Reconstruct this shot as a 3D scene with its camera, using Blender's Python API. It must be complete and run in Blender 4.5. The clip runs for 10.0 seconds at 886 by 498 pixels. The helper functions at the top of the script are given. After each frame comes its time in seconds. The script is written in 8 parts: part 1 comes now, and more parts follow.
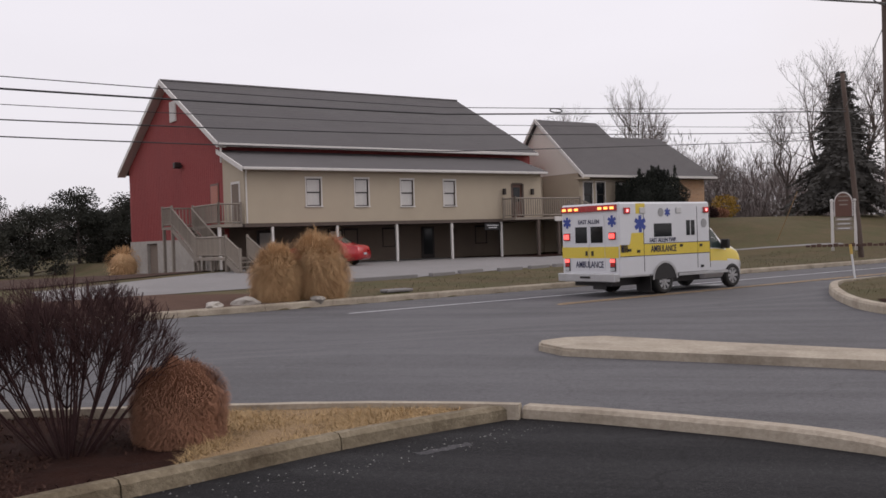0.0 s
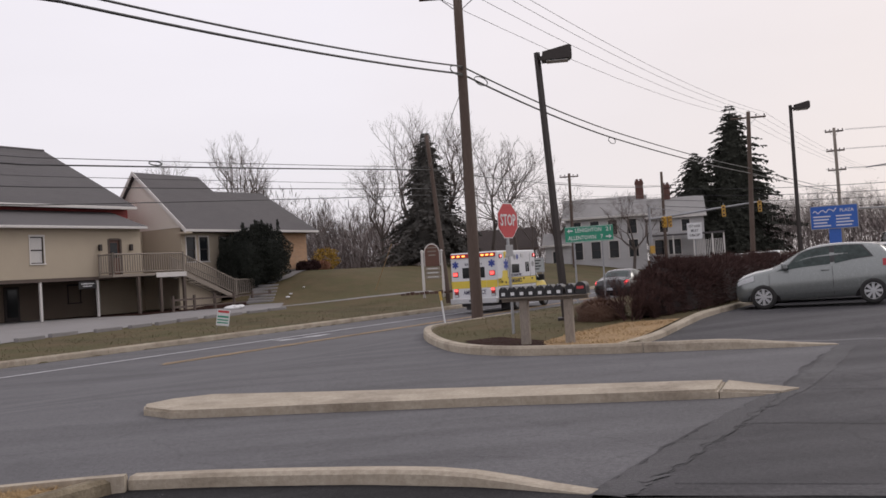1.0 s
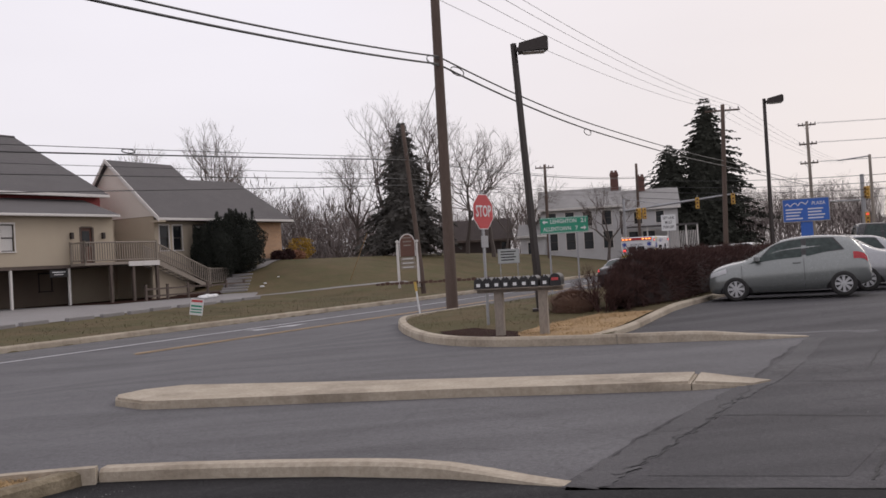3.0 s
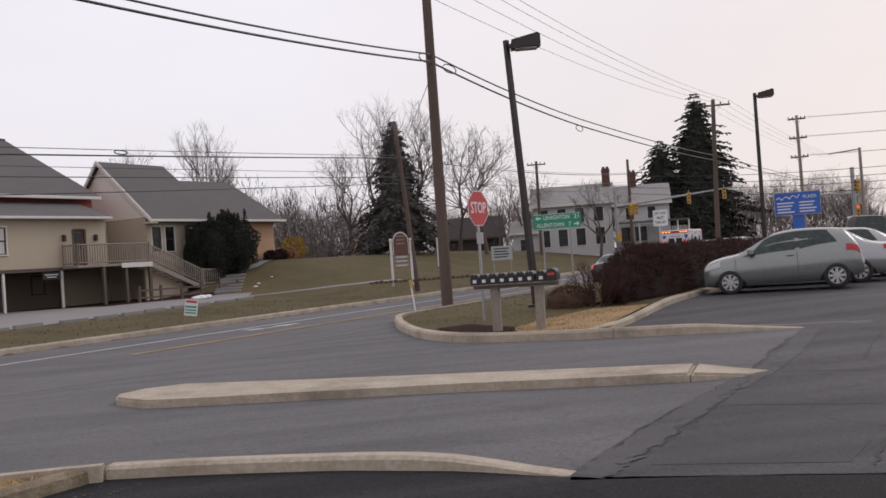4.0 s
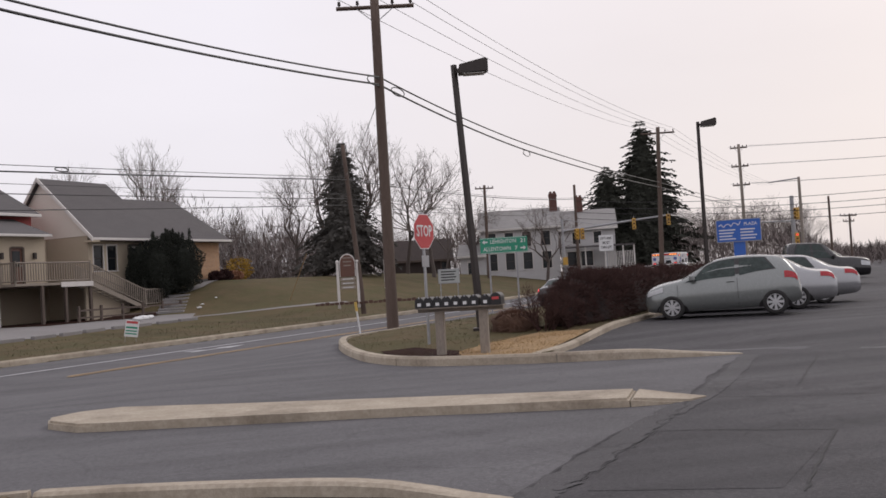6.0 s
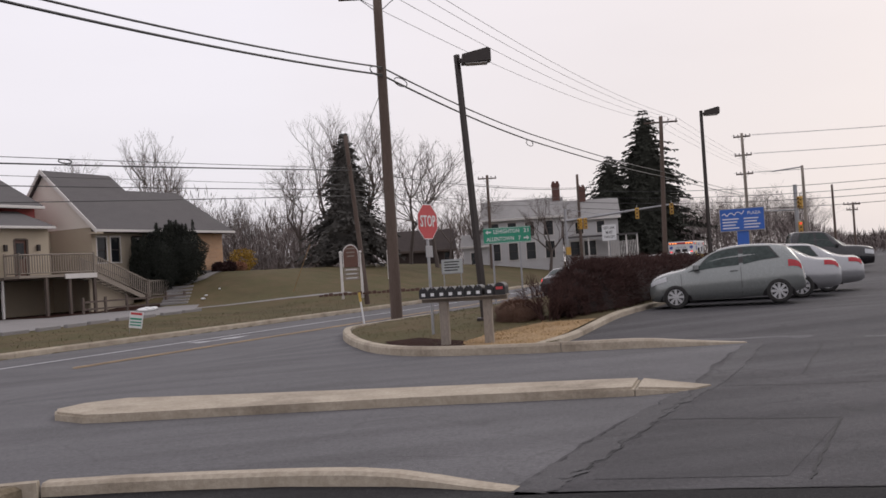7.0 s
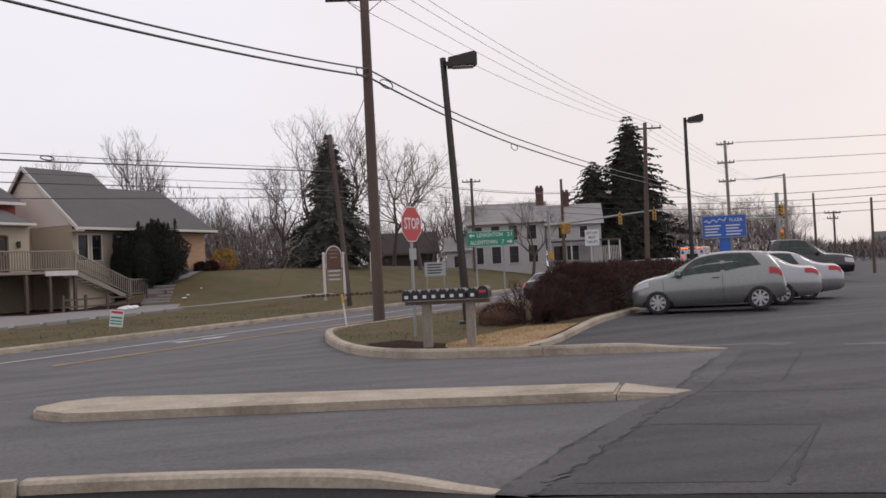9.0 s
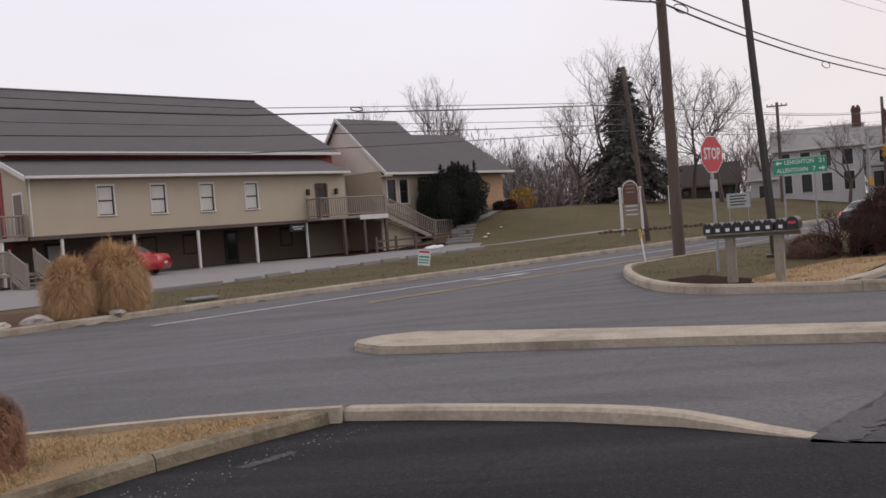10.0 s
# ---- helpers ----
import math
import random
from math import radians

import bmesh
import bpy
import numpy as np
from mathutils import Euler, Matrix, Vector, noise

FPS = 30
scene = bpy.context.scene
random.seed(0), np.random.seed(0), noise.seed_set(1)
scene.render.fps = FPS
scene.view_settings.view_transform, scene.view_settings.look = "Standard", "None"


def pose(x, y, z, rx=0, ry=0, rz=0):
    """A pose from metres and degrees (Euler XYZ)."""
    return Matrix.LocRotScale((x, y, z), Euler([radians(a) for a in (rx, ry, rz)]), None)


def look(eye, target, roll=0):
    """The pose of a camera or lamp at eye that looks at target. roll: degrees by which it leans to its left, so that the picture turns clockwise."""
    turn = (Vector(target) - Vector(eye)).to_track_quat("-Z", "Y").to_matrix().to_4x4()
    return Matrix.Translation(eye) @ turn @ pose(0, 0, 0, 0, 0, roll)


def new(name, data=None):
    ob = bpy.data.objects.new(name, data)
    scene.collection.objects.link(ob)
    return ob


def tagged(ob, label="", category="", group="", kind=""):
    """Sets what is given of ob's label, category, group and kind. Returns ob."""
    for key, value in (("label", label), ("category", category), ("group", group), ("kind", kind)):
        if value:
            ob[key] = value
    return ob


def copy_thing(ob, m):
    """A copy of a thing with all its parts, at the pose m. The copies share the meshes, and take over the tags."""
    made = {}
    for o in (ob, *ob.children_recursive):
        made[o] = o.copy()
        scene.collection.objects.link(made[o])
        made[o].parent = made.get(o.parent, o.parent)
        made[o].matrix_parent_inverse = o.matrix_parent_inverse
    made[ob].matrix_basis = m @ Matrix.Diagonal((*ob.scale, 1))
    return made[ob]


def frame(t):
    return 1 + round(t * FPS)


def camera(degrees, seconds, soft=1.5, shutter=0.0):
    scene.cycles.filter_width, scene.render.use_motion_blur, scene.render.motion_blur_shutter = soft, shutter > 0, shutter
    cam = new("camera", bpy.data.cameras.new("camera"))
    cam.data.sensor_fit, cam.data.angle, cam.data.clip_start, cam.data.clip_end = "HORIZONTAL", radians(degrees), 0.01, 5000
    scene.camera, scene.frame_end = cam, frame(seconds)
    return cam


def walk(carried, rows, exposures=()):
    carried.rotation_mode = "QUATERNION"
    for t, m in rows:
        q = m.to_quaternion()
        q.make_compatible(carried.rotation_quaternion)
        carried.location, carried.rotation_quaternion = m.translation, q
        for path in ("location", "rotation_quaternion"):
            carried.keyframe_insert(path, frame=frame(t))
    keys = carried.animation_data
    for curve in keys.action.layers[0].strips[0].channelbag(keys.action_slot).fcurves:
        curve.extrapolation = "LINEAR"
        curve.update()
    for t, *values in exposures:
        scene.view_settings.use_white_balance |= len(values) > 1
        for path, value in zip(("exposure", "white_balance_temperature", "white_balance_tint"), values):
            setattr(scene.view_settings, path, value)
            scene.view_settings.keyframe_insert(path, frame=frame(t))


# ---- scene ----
cam = camera(50.10, 10.0, soft=1.6)

# seconds, eye, yaw, pitch and roll of the hand-held camera
ROWS = [
    (0, 0.042, -0.054, 1.585, 15.30, -0.68, -1.81),
    (0.2, 0.024, -0.000, 1.611, 5.84, 0.20, -1.97),
    (0.3, 0.021, -0.003, 1.620, 3.50, 0.90, -1.85),
    (0.5, 0.015, -0.020, 1.630, -1.02, 2.22, -2.17),
    (0.7, 0.011, -0.010, 1.618, -4.91, 2.29, -2.78),
    (1, 0.002, 0.008, 1.594, -8.40, 1.46, -3.55),
    (1.2, -0.003, 0.003, 1.595, -9.62, 1.35, -3.91),
    (1.5, -0.010, -0.003, 1.598, -10.22, 1.05, -3.99),
    (2, -0.013, -0.021, 1.618, -11.44, 0.21, -5.10),
    (2.2, -0.012, -0.010, 1.618, -10.13, 0.08, -4.75),
    (3.3, 0.015, 0.035, 1.606, -10.86, 1.71, -2.29),
    (3.5, 0.017, 0.041, 1.604, -12.00, 2.62, -1.95),
    (3.7, -0.030, 0.020, 1.597, -13.51, 2.59, -3.32),
    (4, -0.086, -0.016, 1.582, -10.34, 0.64, -3.95),
    (4.2, -0.076, 0.010, 1.573, -8.29, -0.08, -4.58),
    (4.5, -0.058, 0.044, 1.562, -4.11, -1.46, -3.89),
    (4.7, -0.052, 0.028, 1.577, -3.32, -2.26, -3.17),
    (5, -0.042, -0.005, 1.603, -4.73, -0.93, -2.38),
    (5.2, -0.028, -0.004, 1.600, -6.58, 0.41, -2.09),
    (5.5, -0.005, -0.003, 1.593, -12.28, 1.75, -2.64),
    (5.7, -0.010, -0.005, 1.593, -13.54, 1.91, -3.14),
    (6.8, -0.038, -0.012, 1.591, -13.12, 1.23, -3.84),
    (7, -0.042, -0.013, 1.591, -13.34, 1.22, -3.58),
    (7.5, -0.036, -0.013, 1.590, -13.99, 1.37, -3.43),
    (8, -0.037, -0.013, 1.592, -14.45, 1.50, -3.19),
    (8.5, -0.040, -0.015, 1.588, -14.01, 1.14, -3.10),
    (9, -0.055, -0.020, 1.591, -14.37, 1.33, -2.79),
    (9.2, -0.063, 0.005, 1.582, -10.02, 0.50, -3.27),
    (9.5, -0.079, 0.048, 1.561, -2.93, -0.45, -4.03),
    (10, -0.045, 0.045, 1.590, 3.62, -1.37, -4.51),
]
walk(cam, [(t, pose(x, y, z, 90 + pitch, 0, yaw) @ pose(0, 0, 0, 0, 0, roll)) for t, x, y, z, yaw, pitch, roll in ROWS])

# ---- world: bright overcast winter afternoon, warmer low down in the south-west ----
world = bpy.data.worlds.new("sky")
scene.world = world
world.use_nodes = True
wn, wl = world.node_tree.nodes, world.node_tree.links
wn.clear()
w_out = wn.new("ShaderNodeOutputWorld")
w_bg = wn.new("ShaderNodeBackground")
w_sky = wn.new("ShaderNodeTexSky")
w_sky.sky_type, w_sky.sun_disc = "NISHITA", False
w_sky.sun_elevation, w_sky.sun_rotation = radians(24), radians(60)
w_sky.air_density, w_sky.dust_density = 1.0, 3.0
w_co = wn.new("ShaderNodeTexCoord")
w_sep = wn.new("ShaderNodeSeparateXYZ")
wl.new(w_co.outputs["Generated"], w_sep.inputs[0])
# cloud deck: grey-white, warm towards the low sun behind the cloud
w_up = wn.new("ShaderNodeValToRGB")
w_up.color_ramp.elements[0].position, w_up.color_ramp.elements[0].color = 0.0, (8.75, 8.35, 8.85, 1)
w_up.color_ramp.elements[1].position, w_up.color_ramp.elements[1].color = 0.45, (9.95, 9.5, 10.2, 1)
wl.new(w_sep.outputs["Z"], w_up.inputs[0])
w_warm = wn.new("ShaderNodeValToRGB")
w_warm.color_ramp.elements[0].position, w_warm.color_ramp.elements[0].color = 0.80, (1, 1, 1, 1)
w_warm.color_ramp.elements[1].position, w_warm.color_ramp.elements[1].color = 1.0, (0.95, 0.91, 0.86, 1)
w_dot = wn.new("ShaderNodeVectorMath")
w_dot.operation = "DOT_PRODUCT"
w_dot.inputs[1].default_value = (0.62, 0.77, 0.12)
wl.new(w_co.outputs["Generated"], w_dot.inputs[0])
wl.new(w_dot.outputs["Value"], w_warm.inputs[0])
w_noise = wn.new("ShaderNodeTexNoise")
w_noise.inputs["Scale"].default_value, w_noise.inputs["Detail"].default_value = 2.2, 4
w_map = wn.new("ShaderNodeMapping")
w_map.inputs["Scale"].default_value = (1, 1, 3.5)
wl.new(w_co.outputs["Generated"], w_map.inputs[0])
wl.new(w_map.outputs[0], w_noise.inputs[0])
w_nr = wn.new("ShaderNodeMapRange")
w_nr.inputs["To Min"].default_value, w_nr.inputs["To Max"].default_value = 0.93, 1.06
wl.new(w_noise.outputs[0], w_nr.inputs[0])


def w_mix(kind, a, b, fac=1.0):
    m = wn.new("ShaderNodeMix")
    m.data_type, m.blend_type = "RGBA", kind
    m.inputs["Factor"].default_value = fac
    wl.new(a, m.inputs["A"]), wl.new(b, m.inputs["B"])
    return m.outputs["Result"]


w_cloud = w_mix("MULTIPLY", w_mix("MULTIPLY", w_up.outputs[0], w_warm.outputs[0]), w_nr.outputs[0])
wl.new(w_mix("MIX", w_sky.outputs[0], w_cloud, 0.93), w_bg.inputs[0])
w_bg.inputs[1].default_value = 0.1
wl.new(w_bg.outputs[0], w_out.inputs[0])

sun_data = bpy.data.lights.new("sun", "SUN")
sun_data.energy, sun_data.angle, sun_data.color = 0.6, radians(20), (1.0, 0.95, 0.88)
sun = new("sun", sun_data)
sun.matrix_world = look((40, 30, 30), (0, 10, 0))
scene.view_settings.exposure = 0.0


# ---- materials ----
def material(name, colour, other=None, scale=3.0, fine=40.0, rough=0.8, metal=0.0, bump=0.0, amount=0.5, grime=0.25, stretch=(1, 1, 1), vary=0.0, island=0.0, spec=0.5):
    """A surface with broad and fine mottling between two colours, grime in darker blotches, and fine relief."""
    m = bpy.data.materials.new(name)
    m.use_nodes = True
    nt = m.node_tree
    b = nt.nodes["Principled BSDF"]
    b.inputs["Roughness"].default_value, b.inputs["Metallic"].default_value = rough, metal
    b.inputs["Specular IOR Level"].default_value = spec
    other = other or tuple(c * 0.75 for c in colour)
    co = nt.nodes.new("ShaderNodeTexCoord")
    mp = nt.nodes.new("ShaderNodeMapping")
    mp.inputs["Scale"].default_value = stretch
    nt.links.new(co.outputs["Object"], mp.inputs[0])

    def noise_at(s, detail):
        n = nt.nodes.new("ShaderNodeTexNoise")
        n.inputs["Scale"].default_value, n.inputs["Detail"].default_value = s, detail
        n.inputs["Roughness"].default_value = 0.65
        nt.links.new(mp.outputs[0], n.inputs[0])
        return n.outputs[0]

    def ranged(v, lo, hi, a, c):
        r = nt.nodes.new("ShaderNodeMapRange")
        for k, x in (("From Min", lo), ("From Max", hi), ("To Min", a), ("To Max", c)):
            r.inputs[k].default_value = x
        nt.links.new(v, r.inputs[0])
        return r.outputs[0]

    def mixed(kind, fac, a, c):
        x = nt.nodes.new("ShaderNodeMix")
        x.data_type, x.blend_type = "RGBA", kind
        for key, val in (("Factor", fac), ("A", a), ("B", c)):
            if isinstance(val, (int, float)):
                x.inputs[key].default_value = val
            elif isinstance(val, tuple):
                x.inputs[key].default_value = (*val, 1)
            else:
                nt.links.new(val, x.inputs[key])
        return x.outputs["Result"]

    f = noise_at(fine, 3)
    c = mixed("MIX", ranged(noise_at(scale, 5), 0.38, 0.64, 0, amount), colour, other)
    c = mixed("MIX", ranged(f, 0.35, 0.68, 0, 0.45), c, tuple(x * 0.72 for x in other))
    if grime:
        c = mixed("MULTIPLY", ranged(noise_at(scale * 0.31, 6), 0.5, 0.72, 0, grime), c, (0.45, 0.42, 0.4))
    if vary:
        info = nt.nodes.new("ShaderNodeObjectInfo")
        c = mixed("MULTIPLY", ranged(info.outputs["Random"], 0, 1, 0, vary), c, (0.5, 0.5, 0.5))
    if island:
        geo = nt.nodes.new("ShaderNodeNewGeometry")
        c = mixed("MULTIPLY", ranged(geo.outputs["Random Per Island"], 0, 1, 0, island), c, (0.4, 0.38, 0.36))
    nt.links.new(c, b.inputs["Base Color"])
    if bump:
        bp = nt.nodes.new("ShaderNodeBump")
        bp.inputs["Strength"].default_value, bp.inputs["Distance"].default_value = bump, 0.02
        nt.links.new(f, bp.inputs["Height"])
        nt.links.new(bp.outputs[0], b.inputs["Normal"])
    nt.links.new(ranged(f, 0.3, 0.7, max(0.02, rough - 0.1), min(1, rough + 0.08)), b.inputs["Roughness"])
    return m


def glow(name, colour, strength, base=None):
    m = bpy.data.materials.new(name)
    m.use_nodes = True
    b = m.node_tree.nodes["Principled BSDF"]
    b.inputs["Base Color"].default_value = (*(base or colour), 1)
    b.inputs["Emission Color"].default_value, b.inputs["Emission Strength"].default_value = (*colour, 1), strength
    b.inputs["Roughness"].default_value = 0.25
    return m


def asphalt(name, light, dark, streak=0.5, specks=0.35, crack=0.5, turn=52.0, spec=0.5):
    """Worn asphalt: broad patches, wheel streaks along the way of travel, aggregate, fine cracks."""
    m = material(name, light, dark, 0.35, 70, 0.86, bump=0.5, grime=0.4, amount=0.75, spec=spec)
    nt = m.node_tree
    b = nt.nodes["Principled BSDF"]
    base = b.inputs["Base Color"].links[0].from_socket
    co = nt.nodes.new("ShaderNodeTexCoord")

    def layer(kind, src, lo, hi, strength, colour, base):
        r = nt.nodes.new("ShaderNodeMapRange")
        for k, x in (("From Min", lo), ("From Max", hi), ("To Min", 0), ("To Max", strength)):
            r.inputs[k].default_value = x
        nt.links.new(src, r.inputs[0])
        x = nt.nodes.new("ShaderNodeMix")
        x.data_type, x.blend_type = "RGBA", kind
        nt.links.new(r.outputs[0], x.inputs["Factor"])
        nt.links.new(base, x.inputs["A"])
        x.inputs["B"].default_value = (*colour, 1)
        return x.outputs["Result"]

    mp = nt.nodes.new("ShaderNodeMapping")
    mp.inputs["Rotation"].default_value = (0, 0, radians(-turn))
    mp.inputs["Scale"].default_value = (0.06, 0.9, 1)
    nt.links.new(co.outputs["Object"], mp.inputs[0])
    n1 = nt.nodes.new("ShaderNodeTexNoise")
    n1.inputs["Scale"].default_value, n1.inputs["Detail"].default_value = 1.6, 5
    nt.links.new(mp.outputs[0], n1.inputs[0])
    base = layer("MULTIPLY", n1.outputs[0], 0.46, 0.66, streak, (0.62, 0.61, 0.62), base)
    base = layer("SCREEN", n1.outputs[0], 0.5, 0.3, streak * 0.25, (0.12, 0.12, 0.12), base)
    v1 = nt.nodes.new("ShaderNodeTexVoronoi")
    v1.inputs["Scale"].default_value = 26
    nt.links.new(co.outputs["Object"], v1.inputs[0])
    base = layer("SCREEN", v1.outputs["Distance"], 0.22, 0.05, specks, (0.16, 0.155, 0.16), base)
    base = layer("MULTIPLY", v1.outputs["Distance"], 0.45, 0.75, specks, (0.4, 0.4, 0.42), base)
    warp = nt.nodes.new("ShaderNodeTexNoise")
    warp.inputs["Scale"].default_value = 1.3
    nt.links.new(co.outputs["Object"], warp.inputs[0])
    add = nt.nodes.new("ShaderNodeVectorMath")
    nt.links.new(co.outputs["Object"], add.inputs[0]), nt.links.new(warp.outputs["Color"], add.inputs[1])
    v2 = nt.nodes.new("ShaderNodeTexVoronoi")
    v2.feature = "DISTANCE_TO_EDGE"
    v2.inputs["Scale"].default_value = 0.33
    nt.links.new(add.outputs[0], v2.inputs[0])
    base = layer("MULTIPLY", v2.outputs["Distance"], 0.012, 0.003, crack, (0.3, 0.29, 0.29), base)
    nt.links.new(base, b.inputs["Base Color"])
    return m


ASPHALT = asphalt("road_asphalt", (0.13, 0.125, 0.131), (0.1, 0.096, 0.1), 0.5, 0.3, 0.18)
DARK_ASPHALT = asphalt("fresh_asphalt", (0.018, 0.0165, 0.018), (0.0105, 0.01, 0.011), 0.6, 0.3, 0.5, 20, spec=0.22)
LOT_ASPHALT = asphalt("worn_lot_asphalt", (0.068, 0.063, 0.068), (0.042, 0.039, 0.043), 0.7, 0.36, 0.3, -15)
CONCRETE = material("kerb_concrete", (0.47, 0.405, 0.32), (0.34, 0.285, 0.215), 2.2, 22, 0.92, bump=0.5, vary=0.2, grime=0.9, amount=0.75)
OLD_CONCRETE = material("mossy_kerb_concrete", (0.3, 0.25, 0.175), (0.17, 0.135, 0.09), 4.5, 26, 0.95, bump=0.8, vary=0.25, grime=1.0, amount=0.9, spec=0.2)
SLAB = material("drive_concrete", (0.245, 0.232, 0.228), (0.19, 0.178, 0.174), 0.35, 25, 0.9, bump=0.2, grime=0.3)
GRASS = material("winter_grass", (0.078, 0.074, 0.032), (0.118, 0.086, 0.048), 0.5, 9, 0.95, bump=0.9, grime=0.6, amount=0.95, spec=0.15)
STRAW = material("dead_straw", (0.4, 0.265, 0.13), (0.24, 0.155, 0.08), 3, 60, 0.95, bump=0.9, grime=0.3, island=0.6)
MULCH = material("dark_mulch", (0.05, 0.023, 0.017), (0.024, 0.012, 0.010), 5, 60, 0.95, bump=1.0, grime=0.2, island=0.5, spec=0.08)
YELLOW_LINE = material("yellow_road_paint", (0.5, 0.34, 0.18), (0.3, 0.215, 0.14), 1.5, 40, 0.8, grime=0.5)
WHITE_LINE = material("white_road_paint", (0.62, 0.62, 0.64), (0.42, 0.41, 0.42), 1.2, 40, 0.8, grime=0.5)
RED_SIDING = material("red_barn_siding", (0.30, 0.052, 0.048), (0.24, 0.042, 0.042), 0.5, 30, 0.75, stretch=(1, 1, 0.2), grime=0.15)
CREAM = material("cream_stucco", (0.46, 0.39, 0.295), (0.42, 0.355, 0.27), 0.6, 60, 0.9, bump=0.2, grime=0.15)
SIDING = material("cream_vinyl_siding", (0.8, 0.75, 0.68), (0.76, 0.71, 0.64), 0.6, 40, 0.7, grime=0.1)
SHINGLE = material("grey_shingle", (0.122, 0.112, 0.112), (0.098, 0.09, 0.091), 0.8, 25, 0.9, bump=0.6, stretch=(1, 1, 3), grime=0.2, vary=0.25)
WHITE_TRIM = material("white_painted_trim", (0.66, 0.63, 0.60), (0.58, 0.55, 0.52), 2, 40, 0.6, grime=0.15)
STONE = material("grey_field_stone", (0.48, 0.44, 0.39), (0.33, 0.30, 0.27), 2, 20, 0.9, bump=0.6, vary=0.5)
# masonry brown with the shade under the annex put into it; doors reuse it
DARK_WALL = material("shade_dark_masonry", (0.20, 0.155, 0.12), (0.165, 0.125, 0.10), 1.0, 30, 0.9, bump=0.3)
WOOD = material("weathered_deck_wood", (0.31, 0.265, 0.22), (0.23, 0.195, 0.165), 5, 40, 0.85, stretch=(1, 1, 0.3), bump=0.3, vary=0.3)
DARK_WOOD = material("dark_timber", (0.12, 0.09, 0.075), (0.08, 0.06, 0.05), 4, 40, 0.9, bump=0.3, stretch=(1, 1, 0.2))
POLE_WOOD = material("utility_pole_wood", (0.12, 0.085, 0.068), (0.085, 0.06, 0.048), 3, 50, 0.9, bump=0.5, stretch=(1, 1, 0.1))
DOOR_BROWN = material("brown_door_paint", (0.13, 0.055, 0.035), (0.10, 0.042, 0.03), 2, 30, 0.5)
DARK_METAL = material("dark_bronze_metal", (0.045, 0.036, 0.033), (0.035, 0.028, 0.026), 3, 60, 0.5, metal=0.4)
STEEL = material("galvanised_steel", (0.38, 0.38, 0.39), (0.3, 0.3, 0.31), 3, 60, 0.5, metal=0.7)
BLACK = material("black_plastic", (0.018, 0.016, 0.017), (0.012, 0.011, 0.012), 3, 60, 0.45, grime=0)
RUBBER = material("tyre_rubber", (0.02, 0.019, 0.019), (0.03, 0.028, 0.027), 6, 60, 0.85, grime=0)
GLASS_DARK = material("dark_window_glass", (0.016, 0.018, 0.02), (0.012, 0.013, 0.015), 1, 10, 0.06, grime=0, spec=0.3)
CURTAIN = material("pale_curtain", (0.62, 0.6, 0.57), (0.5, 0.48, 0.46), 3, 20, 0.9, stretch=(6, 6, 0.3), grime=0.1)
WHITE_PAINT = material("white_vehicle_paint", (0.68, 0.68, 0.70), (0.64, 0.64, 0.66), 1, 40, 0.3, grime=0.12)
SIGN_RED = material("stop_sign_red", (0.52, 0.055, 0.06), (0.47, 0.05, 0.055), 3, 30, 0.5, grime=0.1)
SIGN_GREEN = material("guide_sign_green", (0.02, 0.27, 0.16), (0.018, 0.24, 0.145), 3, 30, 0.5, grime=0.08)
SIGN_WHITE = material("white_sign_sheeting", (0.72, 0.72, 0.72), (0.66, 0.66, 0.66), 3, 30, 0.5, grime=0.08)
SIGN_BLUE = material("plaza_sign_blue", (0.035, 0.13, 0.50), (0.03, 0.115, 0.45), 3, 30, 0.45, grime=0.05)


# ---- builders ----
def part(name, bm, mat, parent=None, label="", smooth=False):
    """Links a bmesh as one mesh object, under its thing if one is given."""
    me = bpy.data.meshes.new(name)
    bmesh.ops.recalc_face_normals(bm, faces=bm.faces)
    if smooth:
        for f in bm.faces:
            f.smooth = True
    bm.to_mesh(me)
    bm.free()
    for m in mat if isinstance(mat, (list, tuple)) else [mat]:
        me.materials.append(m)
    ob = new(name, me)
    if parent:
        ob.parent = parent
    if label:
        ob["label"] = label
    return ob


def thing(name, m, label, category, group="", kind=""):
    ob = new(name)
    ob.empty_display_size = 0.2
    ob.matrix_world = m
    return tagged(ob, label, category, group, kind)


def box(bm, a, b, bevel=0.0):
    """A box from corner a to corner b, with its edges taken off."""
    m = Matrix.LocRotScale([(p + q) / 2 for p, q in zip(a, b)], None, [max(abs(q - p), 1e-4) for p, q in zip(a, b)])
    made = bmesh.ops.create_cube(bm, size=1, matrix=m)["verts"]
    if bevel:
        edges = list({e for v in made for e in v.link_edges})
        bmesh.ops.bevel(bm, geom=edges, offset=bevel, segments=1, affect="EDGES", profile=0.5)


def boxed(name, a, b, mat, parent=None, bevel=0.0, label=""):
    bm = bmesh.new()
    box(bm, a, b, bevel)
    return part(name, bm, mat, parent, label)


